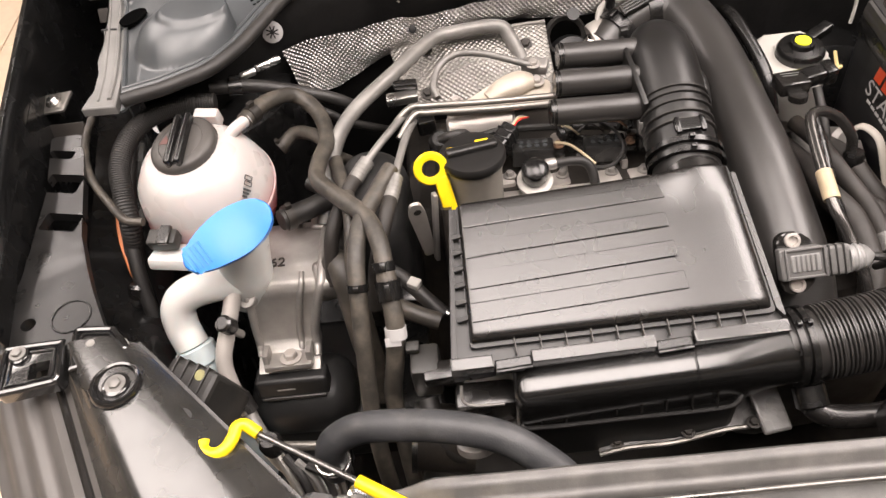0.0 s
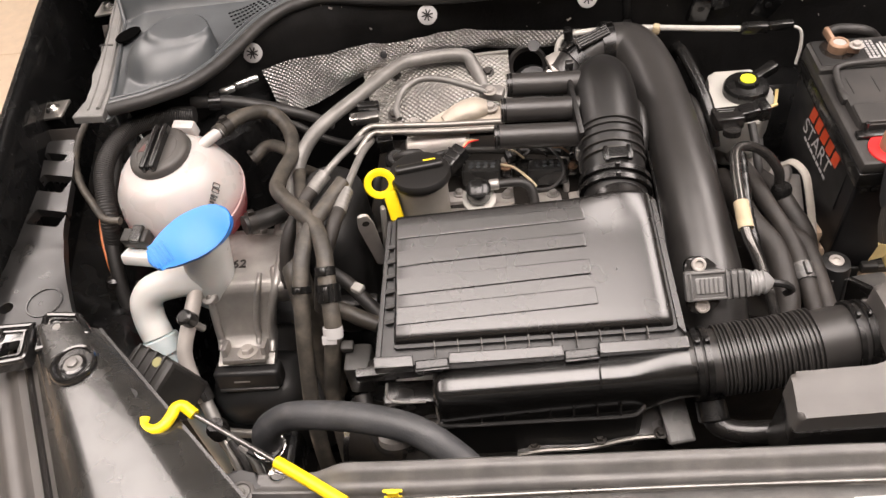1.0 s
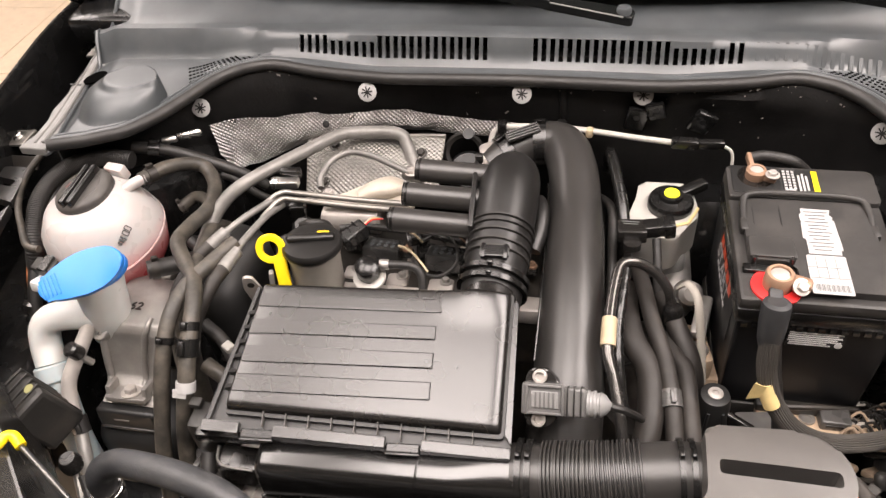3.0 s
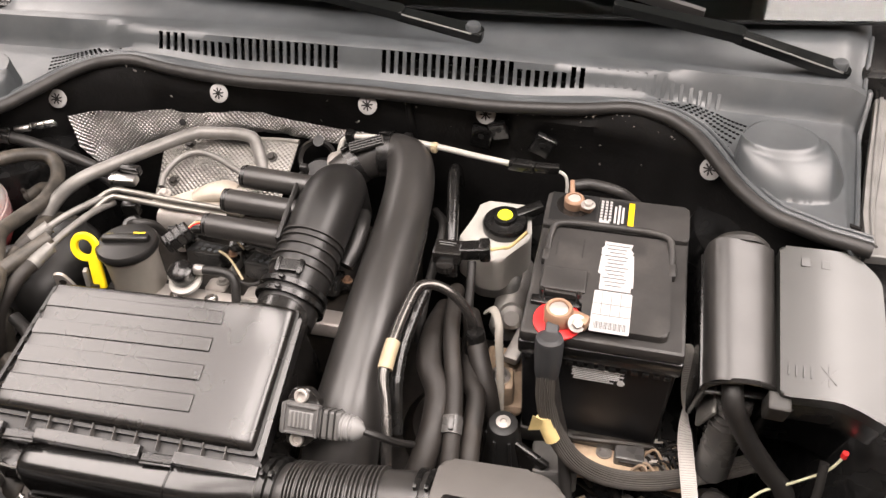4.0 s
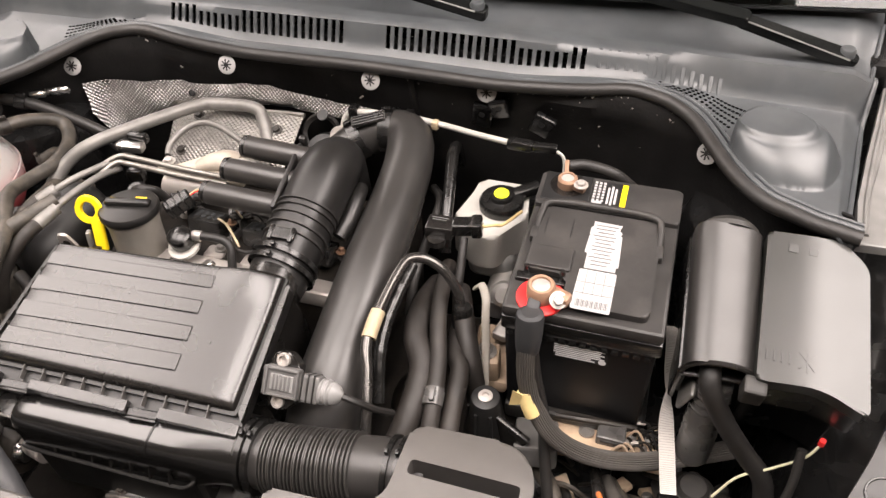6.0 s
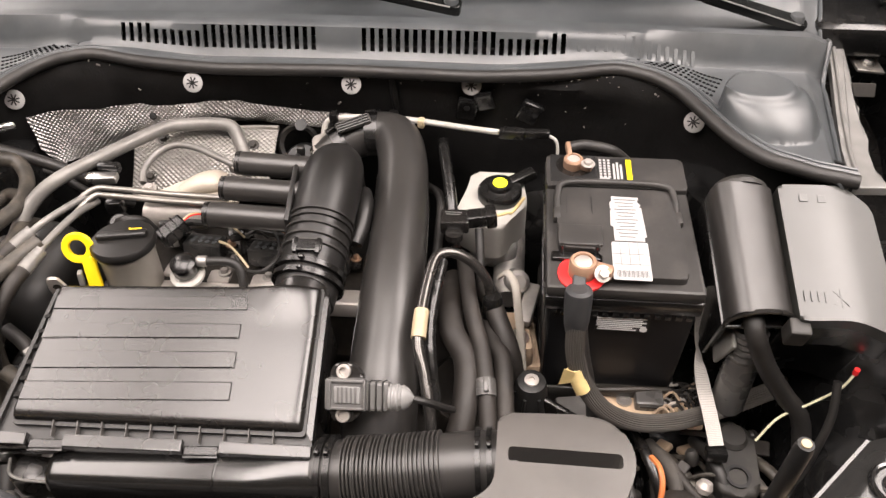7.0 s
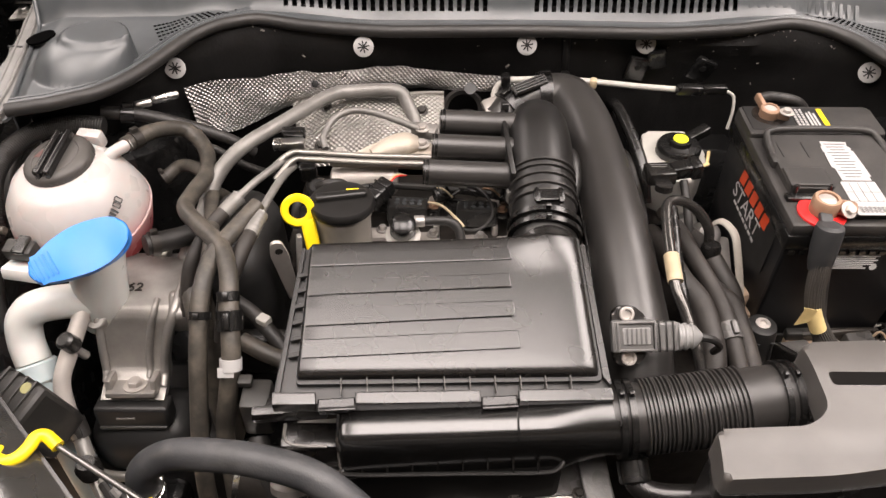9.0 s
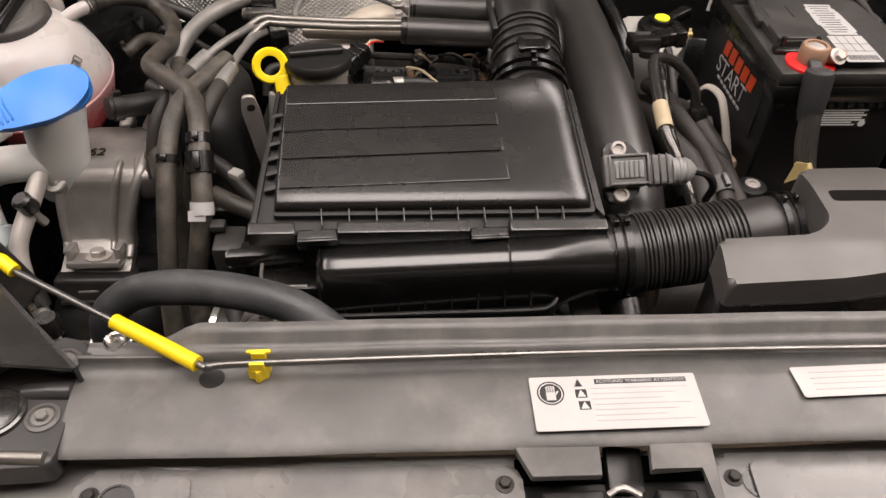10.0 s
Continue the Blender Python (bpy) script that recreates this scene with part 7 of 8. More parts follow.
    part("ring", lathe([(0.0165, 0), (0.021, 0.001), (0.021, 0.005), (0.0165, 0.006)], pose(-0.1575, -0.240, 0.888, 10), 24), OFF_WHITE, inj, "white plastic ring")
    part("hose", sweep([(-0.160, -0.236, 0.906), (-0.132, -0.232, 0.907), (-0.104, -0.229, 0.904), (-0.092, -0.234, 0.896), (-0.088, -0.246, 0.88), (-0.088, -0.255, 0.86)], 0.0058, 12), RUBBER, inj)
    part("clamp", lathe([(0.0062, -0.006), (0.007, -0.005), (0.007, 0.005), (0.0062, 0.006)], aim((-0.138, -0.2325, 0.907), (1, 0.1, 0)), 14), ALU, inj)
    so = thing("solenoid_valve", (-0.265, -0.165, 0.88), "black solenoid valve with hose stubs on the engine", "solenoid valve")
    part("body", lathe([(0.013, 0), (0.015, 0.003), (0.015, 0.030), (0.010, 0.034), (0, 0.034)], aim((-0.262, -0.170, 0.885), (0, -0.3, 1)), 20), PLASTIC_SMOOTH, so)
    part("stub", sweep([(-0.262, -0.180, 0.915), (-0.245, -0.185, 0.925), (-0.232, -0.175, 0.915), (-0.228, -0.165, 0.89)], 0.006, 10), RUBBER, so)
    part("stub", sweep([(-0.262, -0.185, 0.900), (-0.285, -0.200, 0.905), (-0.29, -0.215, 0.88)], 0.0055, 10), RUBBER, so)
    part("plug", rbox((0.022, 0.016, 0.022), pose(-0.278, -0.150, 0.915, 0, 0, 10), 0.003), PLASTIC_SMOOTH, so)
    # fuel pipes and heat plate
    f = thing("fuel_pipes", (-0.2, -0.15, 0.92), "two slim bright steel fuel pipes", "fuel pipes")
    for k, dy in enumerate((0, -0.013)):
        part("pipe", sweep([(-0.322 + 0.012 * k, -0.178 + dy, 0.934), (-0.297 + 0.006 * k, -0.152 + dy, 0.944), (-0.272, -0.147 + dy, 0.942), (-0.20, -0.150 + dy, 0.940), (-0.12, -0.155 + dy, 0.942)], 0.0040, 10), ALU_PIPE, f)
    part("bracket", rbox((0.040, 0.016, 0.012), pose(-0.305, -0.115, 0.932, 0, 0, 6), 0.003), STEEL, f)
    part("bracket_clip", rbox((0.030, 0.012, 0.014), pose(-0.300, -0.100, 0.938), 0.003), PLASTIC_SMOOTH, f)
    p = thing("heat_plate", (-0.19, -0.11, 0.9), "dull tan metal heat plate with two screws", "heat plate")
    out = rounded([(-0.255, -0.132), (-0.123, -0.135), (-0.119, -0.098), (-0.143, -0.088), (-0.175, -0.094), (-0.215, -0.112)], 0.008, 3)
    part("plate", prism(out, 0.912, 0.920, 0.003, cut=lambda x, y: 0.15 * (y + 0.13) + 0.004 * math.sin(x * 60)), TAN_PLATE, p)
    part("hump", sweep([(-0.200, -0.118, 0.918, 0.010), (-0.180, -0.108, 0.922, 0.016), (-0.158, -0.102, 0.924, 0.018), (-0.142, -0.100, 0.923, 0.012)], 0.015, 16, flat=0.7), TAN_PLATE, p)
    part("front_lip", rbox((0.130, 0.006, 0.010), pose(-0.188, -0.134, 0.917, 0, 0, -1), 0.002), TAN_PLATE, p)
    for x, y in ((-0.137, -0.104), (-0.240, -0.124)):
        part("screw", bolt(pose(x, y, 0.924), 0.006, 0.006), WHITE_METAL, p)


build_engine()


def pips(f, us, vs, flat, height=0.0010, pitch=0.0062):
    """A sheet embossed with diagonal rows of small pips."""
    def g(u, v):
        a, b = flat(u, v)
        k = math.pi / pitch
        h = math.sin(2 * k * a) * math.sin(2 * k * b)
        return f(u, v) + V(0, -0.7, 0.7) * height * h
    bm = sheet(g, us, vs, 0)
    return bm


def build_shields():
    t = thing("heat_shield_foil", (-0.2, 0.03, 0.86), "wrinkled embossed aluminium foil strip along the bulkhead", "heat shield")
    xs = list(np.linspace(-0.462, 0.09, 680))

    def edges(x):
        top = interp(x, [-0.462, -0.36, -0.30, -0.275, -0.2, -0.06, 0.09], [0.943, 0.945, 0.950, 0.947, 0.950, 0.936, 0.928])
        low = interp(x, [-0.462, -0.445, -0.40, -0.34, -0.28, -0.20, -0.06, 0.09], [0.900, 0.866, 0.868, 0.892, 0.905, 0.912, 0.910, 0.906])
        return top, low

    def f(x, v):
        a, b = edges(x)
        z = a + (b - a) * v
        w = 0.004 * noise.noise(V(x * 40, v * 2, 1)) + 0.006 * noise.noise(V(x * 13, v * 1.5, 4))
        return V(x + 0.012 * v * sstep(-0.40, -0.462, x), mat_y(x) - 0.014 + w - 0.012 * v * v * sstep(-0.30, -0.45, x) - 0.004 * math.sin(3 * v), z)
    part("foil", pips(f, xs, [k / 60 for k in range(61)], lambda x, v: (x, edges(x)[0] + (edges(x)[1] - edges(x)[0]) * v), height=0.0015), FOIL, t, sharp=180)
    part("rivet", lathe([(0.0055, 0), (0.005, 0.002), (0, 0.003)], pose(-0.288, mat_y(-0.288) - 0.020, 0.932, 60), 14), PRINT_SHADE_BLACK, t)
    # domed turbo shield with pressed dimples
    s = thing("turbo_heat_shield", (-0.22, -0.02, 0.8), "domed embossed aluminium turbo heat shield", "heat shield")
    us, vs = list(np.linspace(0, 1, 230)), list(np.linspace(0, 1, 130))

    def dome(u, v):
        a = V(-0.325, 0.032, 0.905).lerp(V(-0.108, 0.036, 0.912), u)
        b = V(-0.300, -0.078, 0.866).lerp(V(-0.105, -0.068, 0.876), u)
        p = a.lerp(b, v)
        h = 0.012 * math.sin(math.pi * u) ** 0.6 * math.sin(math.pi * v) ** 0.6
        return p + V(0, -0.4 * h, h) + V(0, 0, 0.002 * noise.noise(V(u * 4, v * 4, 2)))
    part("shield", pips(dome, us, vs, lambda u, v: (0.21 * u, 0.125 * v), height=0.0011, pitch=0.0078), SHIELD_FOIL, s, sharp=180)
    part("edge", sweep([tuple(dome(u, 0.0)) for u in np.linspace(0, 1, 8)], 0.004, 8, 3), ALU_PIPE, s)
    for u, v in ((0.15, 0.75), (0.22, 0.2), (0.85, 0.3)):
        part("bolt", bolt(aim(dome(u, v), (0, -0.4, 1)), 0.0055, 0.005), DARK_METAL, s)
    part("hole", lathe([(0.0085, 0), (0.0085, 0.003), (0, 0.003)], aim((-0.071, 0.027, 0.925), (0, -0.6, 0.8)), 16), PRINT_SHADE_BLACK, s, "round dark hole")
    # round exhaust opening behind
    r = thing("turbo_housing", (-0.075, 0.0, 0.82), "dark turbo housing with a round rubber ring", "turbo")
    part("housing", lathe([(0.030, 0), (0.034, 0.03), (0.026, 0.05), (0.0, 0.052)], aim((-0.075, 0.040, 0.835), (0.05, -0.5, 0.6)), 28), PRINT_SHADE_BLACK, r)
    part("ring", lathe([(0.027, -0.005), (0.031, 0), (0.027, 0.005), (0.022, 0), (0.027, -0.005)], aim((-0.080, 0.028, 0.890), (0.1, -0.75, 0.6)), 32), RUBBER, r)
    part("actuator", lathe([(0.012, 0), (0.014, 0.002), (0.014, 0.030), (0.009, 0.034), (0, 0.034)], pose(-0.045, 0.01, 0.865), 18), STEEL, r)
    part("outlet", lathe([(0.028, 0), (0.030, 0.004), (0.030, 0.03), (0.026, 0.034)], aim((-0.045, 0.008, 0.885), (1, 0.25, 0.3)), 24), WHITE_METAL, r, "pale metal turbo outlet")


build_shields()


# ---- hoses, pipes and wiring ----
def hose(name, label, category, pts, r, mat=HOSE, clamps=(), group="hoses", n=14, ripple=None, per=8):
    t = thing(name, pts[len(pts) // 2][:3], label, category, group)
    part("tube", sweep(pts, r, n, per, ripple=ripple), mat, t)
    for p, d, rr, w, m, lab in clamps:
        clamp(t, p, d, rr, w, m, lab)
    return t


def build_hoses():
    h = hose("air_conditioning_pipe", "thick dull grey metal pipe across the heat shield", "pipe",
             [(-0.412, -0.245, 0.860), (-0.402, -0.205, 0.890), (-0.388, -0.166, 0.918), (-0.3625, -0.132, 0.936), (-0.315, -0.073, 0.938), (-0.265, 0.000, 0.930), (-0.235, 0.014, 0.928), (-0.175, 0.014, 0.930), (-0.158, 0.002, 0.915), (-0.142, -0.025, 0.885), (-0.135, -0.04, 0.86)], 0.0094, GREY_PIPE)
    part("end_block", rbox((0.034, 0.022, 0.014), pose(-0.134, -0.060, 0.915, 0, 0, -15), 0.004), ALU, h, "pale metal end block")
    part("end_screw", bolt(pose(-0.137, -0.066, 0.922), 0.006, 0.006), WHITE_METAL, h)
    hose("braided_hose", "slim tan braided hose looping over the turbo shield", "hose",
         [(-0.262, -0.098, 0.912), (-0.266, -0.080, 0.918), (-0.256, -0.052, 0.926), (-0.232, -0.038, 0.931), (-0.20, -0.043, 0.931), (-0.168, -0.057, 0.928), (-0.138, -0.068, 0.922)], 0.0045, GREY_PIPE)
    hose("coolant_hose", "dusty black rubber coolant hose from the tank", "hose",
         [(-0.490, -0.160, 0.961), (-0.468, -0.120, 0.954), (-0.440, -0.090, 0.935), (-0.412, -0.115, 0.925), (-0.398, -0.165, 0.925), (-0.404, -0.210, 0.930), (-0.402, -0.248, 0.938), (-0.376, -0.285, 0.945), (-0.346, -0.320, 0.948), (-0.331, -0.358, 0.943), (-0.327, -0.395, 0.925)], 0.0098, HOSE,
         [((-0.482, -0.146, 0.959), (0.5, 0.8, -0.15), 0.0105, 0.012, DARK_METAL, "dark spring clamp"), ((-0.3285, -0.380, 0.935), (0.05, -0.6, -0.5), 0.0108, 0.010, PLASTIC_SMOOTH, "")])
    h = hose("heater_hose", "dusty black rubber heater hose with a white tag", "hose",
             [(-0.327, -0.385, 0.932), (-0.324, -0.410, 0.915), (-0.323, -0.432, 0.893), (-0.330, -0.448, 0.855), (-0.338, -0.460, 0.81), (-0.334, -0.485, 0.76), (-0.330, -0.51, 0.70)], 0.0098, HOSE,
             [((-0.3255, -0.400, 0.922), (0.05, -0.6, -0.6), 0.0125, 0.020, PLASTIC_SMOOTH, "")])
    part("tag", lathe([(0.0102, -0.006), (0.0112, -0.006), (0.0112, 0.006), (0.0102, 0.006)], aim((-0.323, -0.4325, 0.893), (0.0, -0.6, -0.8)), 16), LABEL_WHITE, h, "white paper tag")
    part("tag_tail", rbox((0.016, 0.001, 0.010), pose(-0.326, -0.4435, 0.893, -35), 0), LABEL_WHITE, h)
    hose("heater_hose", "long dusty rubber hose running down beside the engine mount", "hose",
         [(-0.318, -0.255, 0.950), (-0.335, -0.290, 0.948), (-0.352, -0.33, 0.945), (-0.357, -0.372, 0.935), (-0.358, -0.41, 0.905), (-0.360, -0.445, 0.855), (-0.362, -0.475, 0.80), (-0.360, -0.50, 0.74), (-0.355, -0.52, 0.66)], 0.0095, HOSE,
         [((-0.3575, -0.392, 0.920), (0, -0.6, -0.6), 0.0108, 0.008, PLASTIC_SMOOTH, "")])
    hose("coolant_hose", "upright dusty rubber hose beside the timing cover", "hose",
         [(-0.385, -0.140, 0.86), (-0.392, -0.175, 0.90), (-0.383, -0.22, 0.915), (-0.372, -0.26, 0.925), (-0.366, -0.30, 0.925), (-0.368, -0.34, 0.90), (-0.372, -0.36, 0.84)], 0.0085, HOSE)
    hose("branch_hose", "short dusty rubber branch hose with a metal end", "hose",
         [(-0.468, -0.132, 0.888), (-0.448, -0.118, 0.898), (-0.424, -0.128, 0.902), (-0.404, -0.150, 0.905)], 0.0085, HOSE,
         [((-0.466, -0.130, 0.889), (0.8, 0.5, 0.3), 0.0095, 0.006, DARK_METAL, "")])
    hose("coolant_pipe", "black coolant pipe behind the engine mount", "hose",
         [(-0.455, -0.262, 0.893), (-0.425, -0.240, 0.885), (-0.395, -0.222, 0.880), (-0.365, -0.215, 0.86)], 0.0125, RUBBER,
         [((-0.447, -0.256, 0.891), (0.8, 0.5, -0.2), 0.0138, 0.010, DARK_METAL, "")])
    hose("pump_hose", "fat dusty rubber elbow hose beside the engine mount", "hose",
         [(-0.405, -0.300, 0.845), (-0.390, -0.315, 0.868), (-0.382, -0.335, 0.858), (-0.378, -0.352, 0.82), (-0.375, -0.365, 0.76), (-0.37, -0.38, 0.68)], 0.0165, HOSE)
    hose("servo_hose", "deep dusty hose behind the coolant hoses", "hose", [(-0.430, -0.185, 0.875), (-0.405, -0.205, 0.872), (-0.385, -0.245, 0.862), (-0.378, -0.28, 0.82), (-0.37, -0.30, 0.74)], 0.010, RUBBER)
    # two refrigerant lines with crimped ends
    for k, pts in enumerate((
            [(-0.298, -0.145, 0.936), (-0.312, -0.172, 0.940), (-0.333, -0.205, 0.940), (-0.352, -0.232, 0.934), (-0.372, -0.262, 0.925), (-0.392, -0.30, 0.90), (-0.40, -0.33, 0.85)],
            [(-0.292, -0.160, 0.932), (-0.300, -0.195, 0.942), (-0.309, -0.240, 0.946), (-0.316, -0.275, 0.944), (-0.326, -0.318, 0.938), (-0.340, -0.355, 0.91), (-0.35, -0.375, 0.86)])):
        t = thing("refrigerant_line", pts[3], "grey refrigerant line with a crimped aluminium end", "pipe", "refrigerant lines")
        part("metal_pipe", sweep(pts[:4], 0.0046, 12), GREY_PIPE, t)
        part("crimp", sweep([tuple(Vector(pts[3]).lerp(Vector(pts[2]), 0.3)), tuple(Vector(pts[3]).lerp(Vector(pts[4]), 0.12)), tuple(Vector(pts[3]).lerp(Vector(pts[4]), 0.45))], 0.0088, 12, ripple=lambda i: 1 + 0.06 * (i % 3 == 0)), GREY_PIPE, t, "crimped aluminium end")
        part("rubber_hose", sweep([tuple(Vector(pts[3]).lerp(Vector(pts[4]), 0.3))] + pts[4:], 0.0086, 12), HOSE_DARK, t)
    # big front hose
    h = hose("radiator_hose", "thick grey rubber hose arching behind the slam panel", "hose",
             [(-0.399, -0.530, 0.800), (-0.398, -0.531, 0.838), (-0.388, -0.529, 0.862), (-0.362, -0.529, 0.882), (-0.322, -0.535, 0.893), (-0.275, -0.542, 0.894), (-0.228, -0.553, 0.886), (-0.190, -0.572, 0.868), (-0.165, -0.590, 0.845), (-0.15, -0.605, 0.80)], 0.0152, GREY_RUBBER, n=18)
    part("spring_clamp", sweep([(-0.399 + 0.0165 * math.cos(a), -0.530 + 0.0165 * math.sin(a), 0.815 + 0.0009 * a) for a in np.linspace(0, 14, 40)], 0.0016, 6, 2), STEEL, h, "coiled bright spring clamp")
    hose("lower_hose", "black hose curling below the air cleaner", "hose", [(-0.300, -0.47, 0.82), (-0.292, -0.505, 0.80), (-0.272, -0.52, 0.785), (-0.245, -0.512, 0.785)], 0.0105, RUBBER,
         [((-0.25, -0.513, 0.785), (1, 0.1, 0), 0.0115, 0.010, STEEL, "")])
    c = thing("hose_connector", (-0.305, -0.36, 0.86), "black pipe connector with a white clip beside the air cleaner", "connector")
    part("pipe", sweep([(-0.345, -0.335, 0.885), (-0.318, -0.350, 0.876), (-0.295, -0.372, 0.866), (-0.275, -0.39, 0.855)], 0.0082, 12), RUBBER, c)
    part("clip", rbox((0.014, 0.012, 0.010), pose(-0.304, -0.362, 0.878, 0, 0, -30), 0.002), OFF_WHITE, c, "white plastic clip")
    part("steel_end", sweep([(-0.298, -0.370, 0.868), (-0.285, -0.381, 0.862), (-0.27, -0.392, 0.857)], 0.0045, 10), STEEL, c)
    part("pipe", sweep([(-0.325, -0.385, 0.872), (-0.302, -0.395, 0.866), (-0.28, -0.402, 0.86)], 0.0095, 12), HOSE, c)
    b = thing("actuator_bracket", (-0.285, -0.46, 0.83), "black plastic actuator bracket below the air cleaner corner", "bracket")
    part("arm", rbox((0.075, 0.022, 0.016), pose(-0.262, -0.468, 0.868, 0, 0, 4), 0.004), PLASTIC, b)
    part("block", rbox((0.030, 0.036, 0.05), pose(-0.297, -0.455, 0.852), 0.005), PLASTIC_DUSTY, b)
    part("block", rbox((0.06, 0.03, 0.04), pose(-0.240, -0.490, 0.838), 0.006), PLASTIC, b)
    part("wire_spring", sweep([(-0.262, -0.492, 0.878), (-0.262, -0.503, 0.868), (-0.250, -0.507, 0.864), (-0.222, -0.508, 0.864)], 0.0016, 8), GREY_PIPE, b, "bent bright wire spring")
    part("grey_stub", rbox((0.014, 0.012, 0.008), pose(-0.308, -0.445, 0.882), 0.002), PLASTIC_DUSTY, b)
    hose("corrugated_loom", "dusty corrugated cable sleeve round the coolant tank", "cable sleeve",
         [(-0.535, -0.105, 0.950), (-0.570, -0.106, 0.953), (-0.598, -0.112, 0.953), (-0.624, -0.125, 0.948), (-0.643, -0.151, 0.940), (-0.650, -0.181, 0.928), (-0.647, -0.207, 0.912), (-0.642, -0.238, 0.885), (-0.652, -0.248, 0.840)], 0.0125, RUBBER, n=14, per=34, ripple=lambda i: 1.0 - 0.07 * (i % 3 == 0))
    hose("cable_loom", "taped black cable loom along the bulkhead", "cable loom", [(-0.545, -0.082, 0.955), (-0.50, -0.072, 0.945), (-0.45, -0.065, 0.925), (-0.40, -0.06, 0.90), (-0.37, -0.05, 0.87)], 0.0085, RUBBER,
         [((-0.515, -0.075, 0.948), (0.9, 0.2, -0.2), 0.0105, 0.016, PLASTIC_SMOOTH, "")])
    hose("brake_pipe", "thin black pipe low on the bulkhead", "pipe", [(-0.50, -0.03, 0.87), (-0.44, -0.03, 0.865), (-0.39, -0.04, 0.84), (-0.34, -0.02, 0.80)], 0.006, RUBBER)
    hose("wing_loom", "black cable loom hanging along the inner wing", "cable loom", [(-0.652, -0.105, 0.925), (-0.655, -0.16, 0.90), (-0.648, -0.22, 0.88), (-0.645, -0.27, 0.84), (-0.63, -0.33, 0.76), (-0.62, -0.37, 0.66)], 0.009, RUBBER)
    q = thing("orange_cable", (-0.70, -0.2, 0.8), "thin orange cable with a black plug on the inner wing", "cable")
    part("wire", sweep([(-0.662, -0.185, 0.885), (-0.668, -0.205, 0.878), (-0.665, -0.235, 0.862), (-0.657, -0.262, 0.843), (-0.652, -0.275, 0.83)], 0.0028, 8), ORANGE, q, "orange insulated wire")
    part("plug", lathe([(0.006, -0.012), (0.011, -0.008), (0.012, 0.006), (0.008, 0.010), (0, 0.011)], aim((-0.650, -0.285, 0.822), (0.2, 0.4, 0.8)), 16), PLASTIC, q)
    # clip row on the wing; bright steel paints in the reflections on black clips
    for x, y in ((-0.482, -0.062), (-0.47, -0.056), (-0.50, -0.075)):
        k = solo("mounting_clip", rbox((0.022, 0.008, 0.018), pose(x, y + 0.02, 0.950, 40, 0, 25), 0.003), STEEL, "small mounting clip on the bulkhead, white reflections painted in as bright steel", "clip", "mounting clips")
    # pipe bundle in front of the tank
    hose("vent_pipe", "bright aluminium pipe beside the engine mount", "pipe", [(-0.512, -0.335, 0.862), (-0.522, -0.365, 0.838), (-0.532, -0.392, 0.812), (-0.528, -0.412, 0.785), (-0.515, -0.432, 0.760)], 0.0095, WHITE_METAL,
         [((-0.518, -0.425, 0.766), (0.3, -0.5, -0.7), 0.0105, 0.022, RUBBER, "")])
    hose("vent_pipe", "thin aluminium pipe running forward under the mount", "pipe", [(-0.515, -0.43, 0.762), (-0.505, -0.452, 0.748), (-0.488, -0.466, 0.742), (-0.455, -0.473, 0.745), (-0.415, -0.478, 0.75)], 0.0055, ALU_PIPE)
    hose("vent_pipe", "thick aluminium pipe bending toward the radiator", "pipe", [(-0.515, -0.432, 0.760), (-0.498, -0.46, 0.745), (-0.475, -0.49, 0.74), (-0.44, -0.51, 0.735), (-0.41, -0.535, 0.72)], 0.0085, GREY_PIPE)
    v = thing("service_valve", (-0.52, -0.37, 0.84), "small black capped service valve on the pipe", "valve")
    part("cap", lathe([(0.009, -0.012), (0.010, -0.010), (0.010, 0.006), (0.007, 0.009), (0, 0.009)], aim((-0.5195, -0.372, 0.852), (-0.2, -0.3, 0.9)), 16), PLASTIC, v)
    part("stem", lathe([(0.005, -0.03), (0.005, 0.0)], aim((-0.5195, -0.372, 0.845), (-0.2, -0.3, 0.9)), 12), ALU, v)
    e = thing("control_unit", (-0.555, -0.43, 0.78), "dusty ribbed control unit behind the headlamp", "control unit")
    m = pose(-0.548, -0.440, 0.815, 15, 0, -28)
    part("body", rbox((0.062, 0.055, 0.085), m, 0.006), PLASTIC_DUSTY, e)
    for k in range(4):
        part("rib", rbox((0.003, 0.058, 0.088), m @ pose(-0.022 + 0.013 * k, 0, 0.001), 0.001), PLASTIC_DUSTY, e)
    part("yellow_dot", lathe([(0.006, 0), (0.006, 0.002), (0, 0.002)], m @ pose(0.012, 0.018, 0.043), 16), surface("dull_yellow_dot", (0.30, 0.285, 0.12), 0.5), e, "dull yellow dot")
    # hook bracket for the prop
    w = thing("lamp_wiring", (-0.42, -0.52, 0.8), "clutter of small pipes and a plug under the prop hook", "wiring")
    part("plug", lathe([(0.012, 0), (0.013, 0.012), (0.009, 0.020), (0, 0.02)], pose(-0.468, -0.500, 0.80), 16), PLASTIC, w)
    for k in range(5):
        part("wire", sweep([(-0.47 + 0.012 * k, -0.50 - 0.006 * k, 0.79), (-0.45 + 0.012 * k, -0.53, 0.775 + 0.006 * (k % 2)), (-0.435 + 0.010 * k, -0.56, 0.75)], 0.0045, 8), (ALU_PIPE, RUBBER, GREY_PIPE, RUBBER, HOSE)[k], w)
    # brake servo wiring along the bulkhead
    t = thing("white_conduit", (0.1, 0.03, 0.93), "white cable conduit with a tan tape band along the bulkhead", "cable conduit")
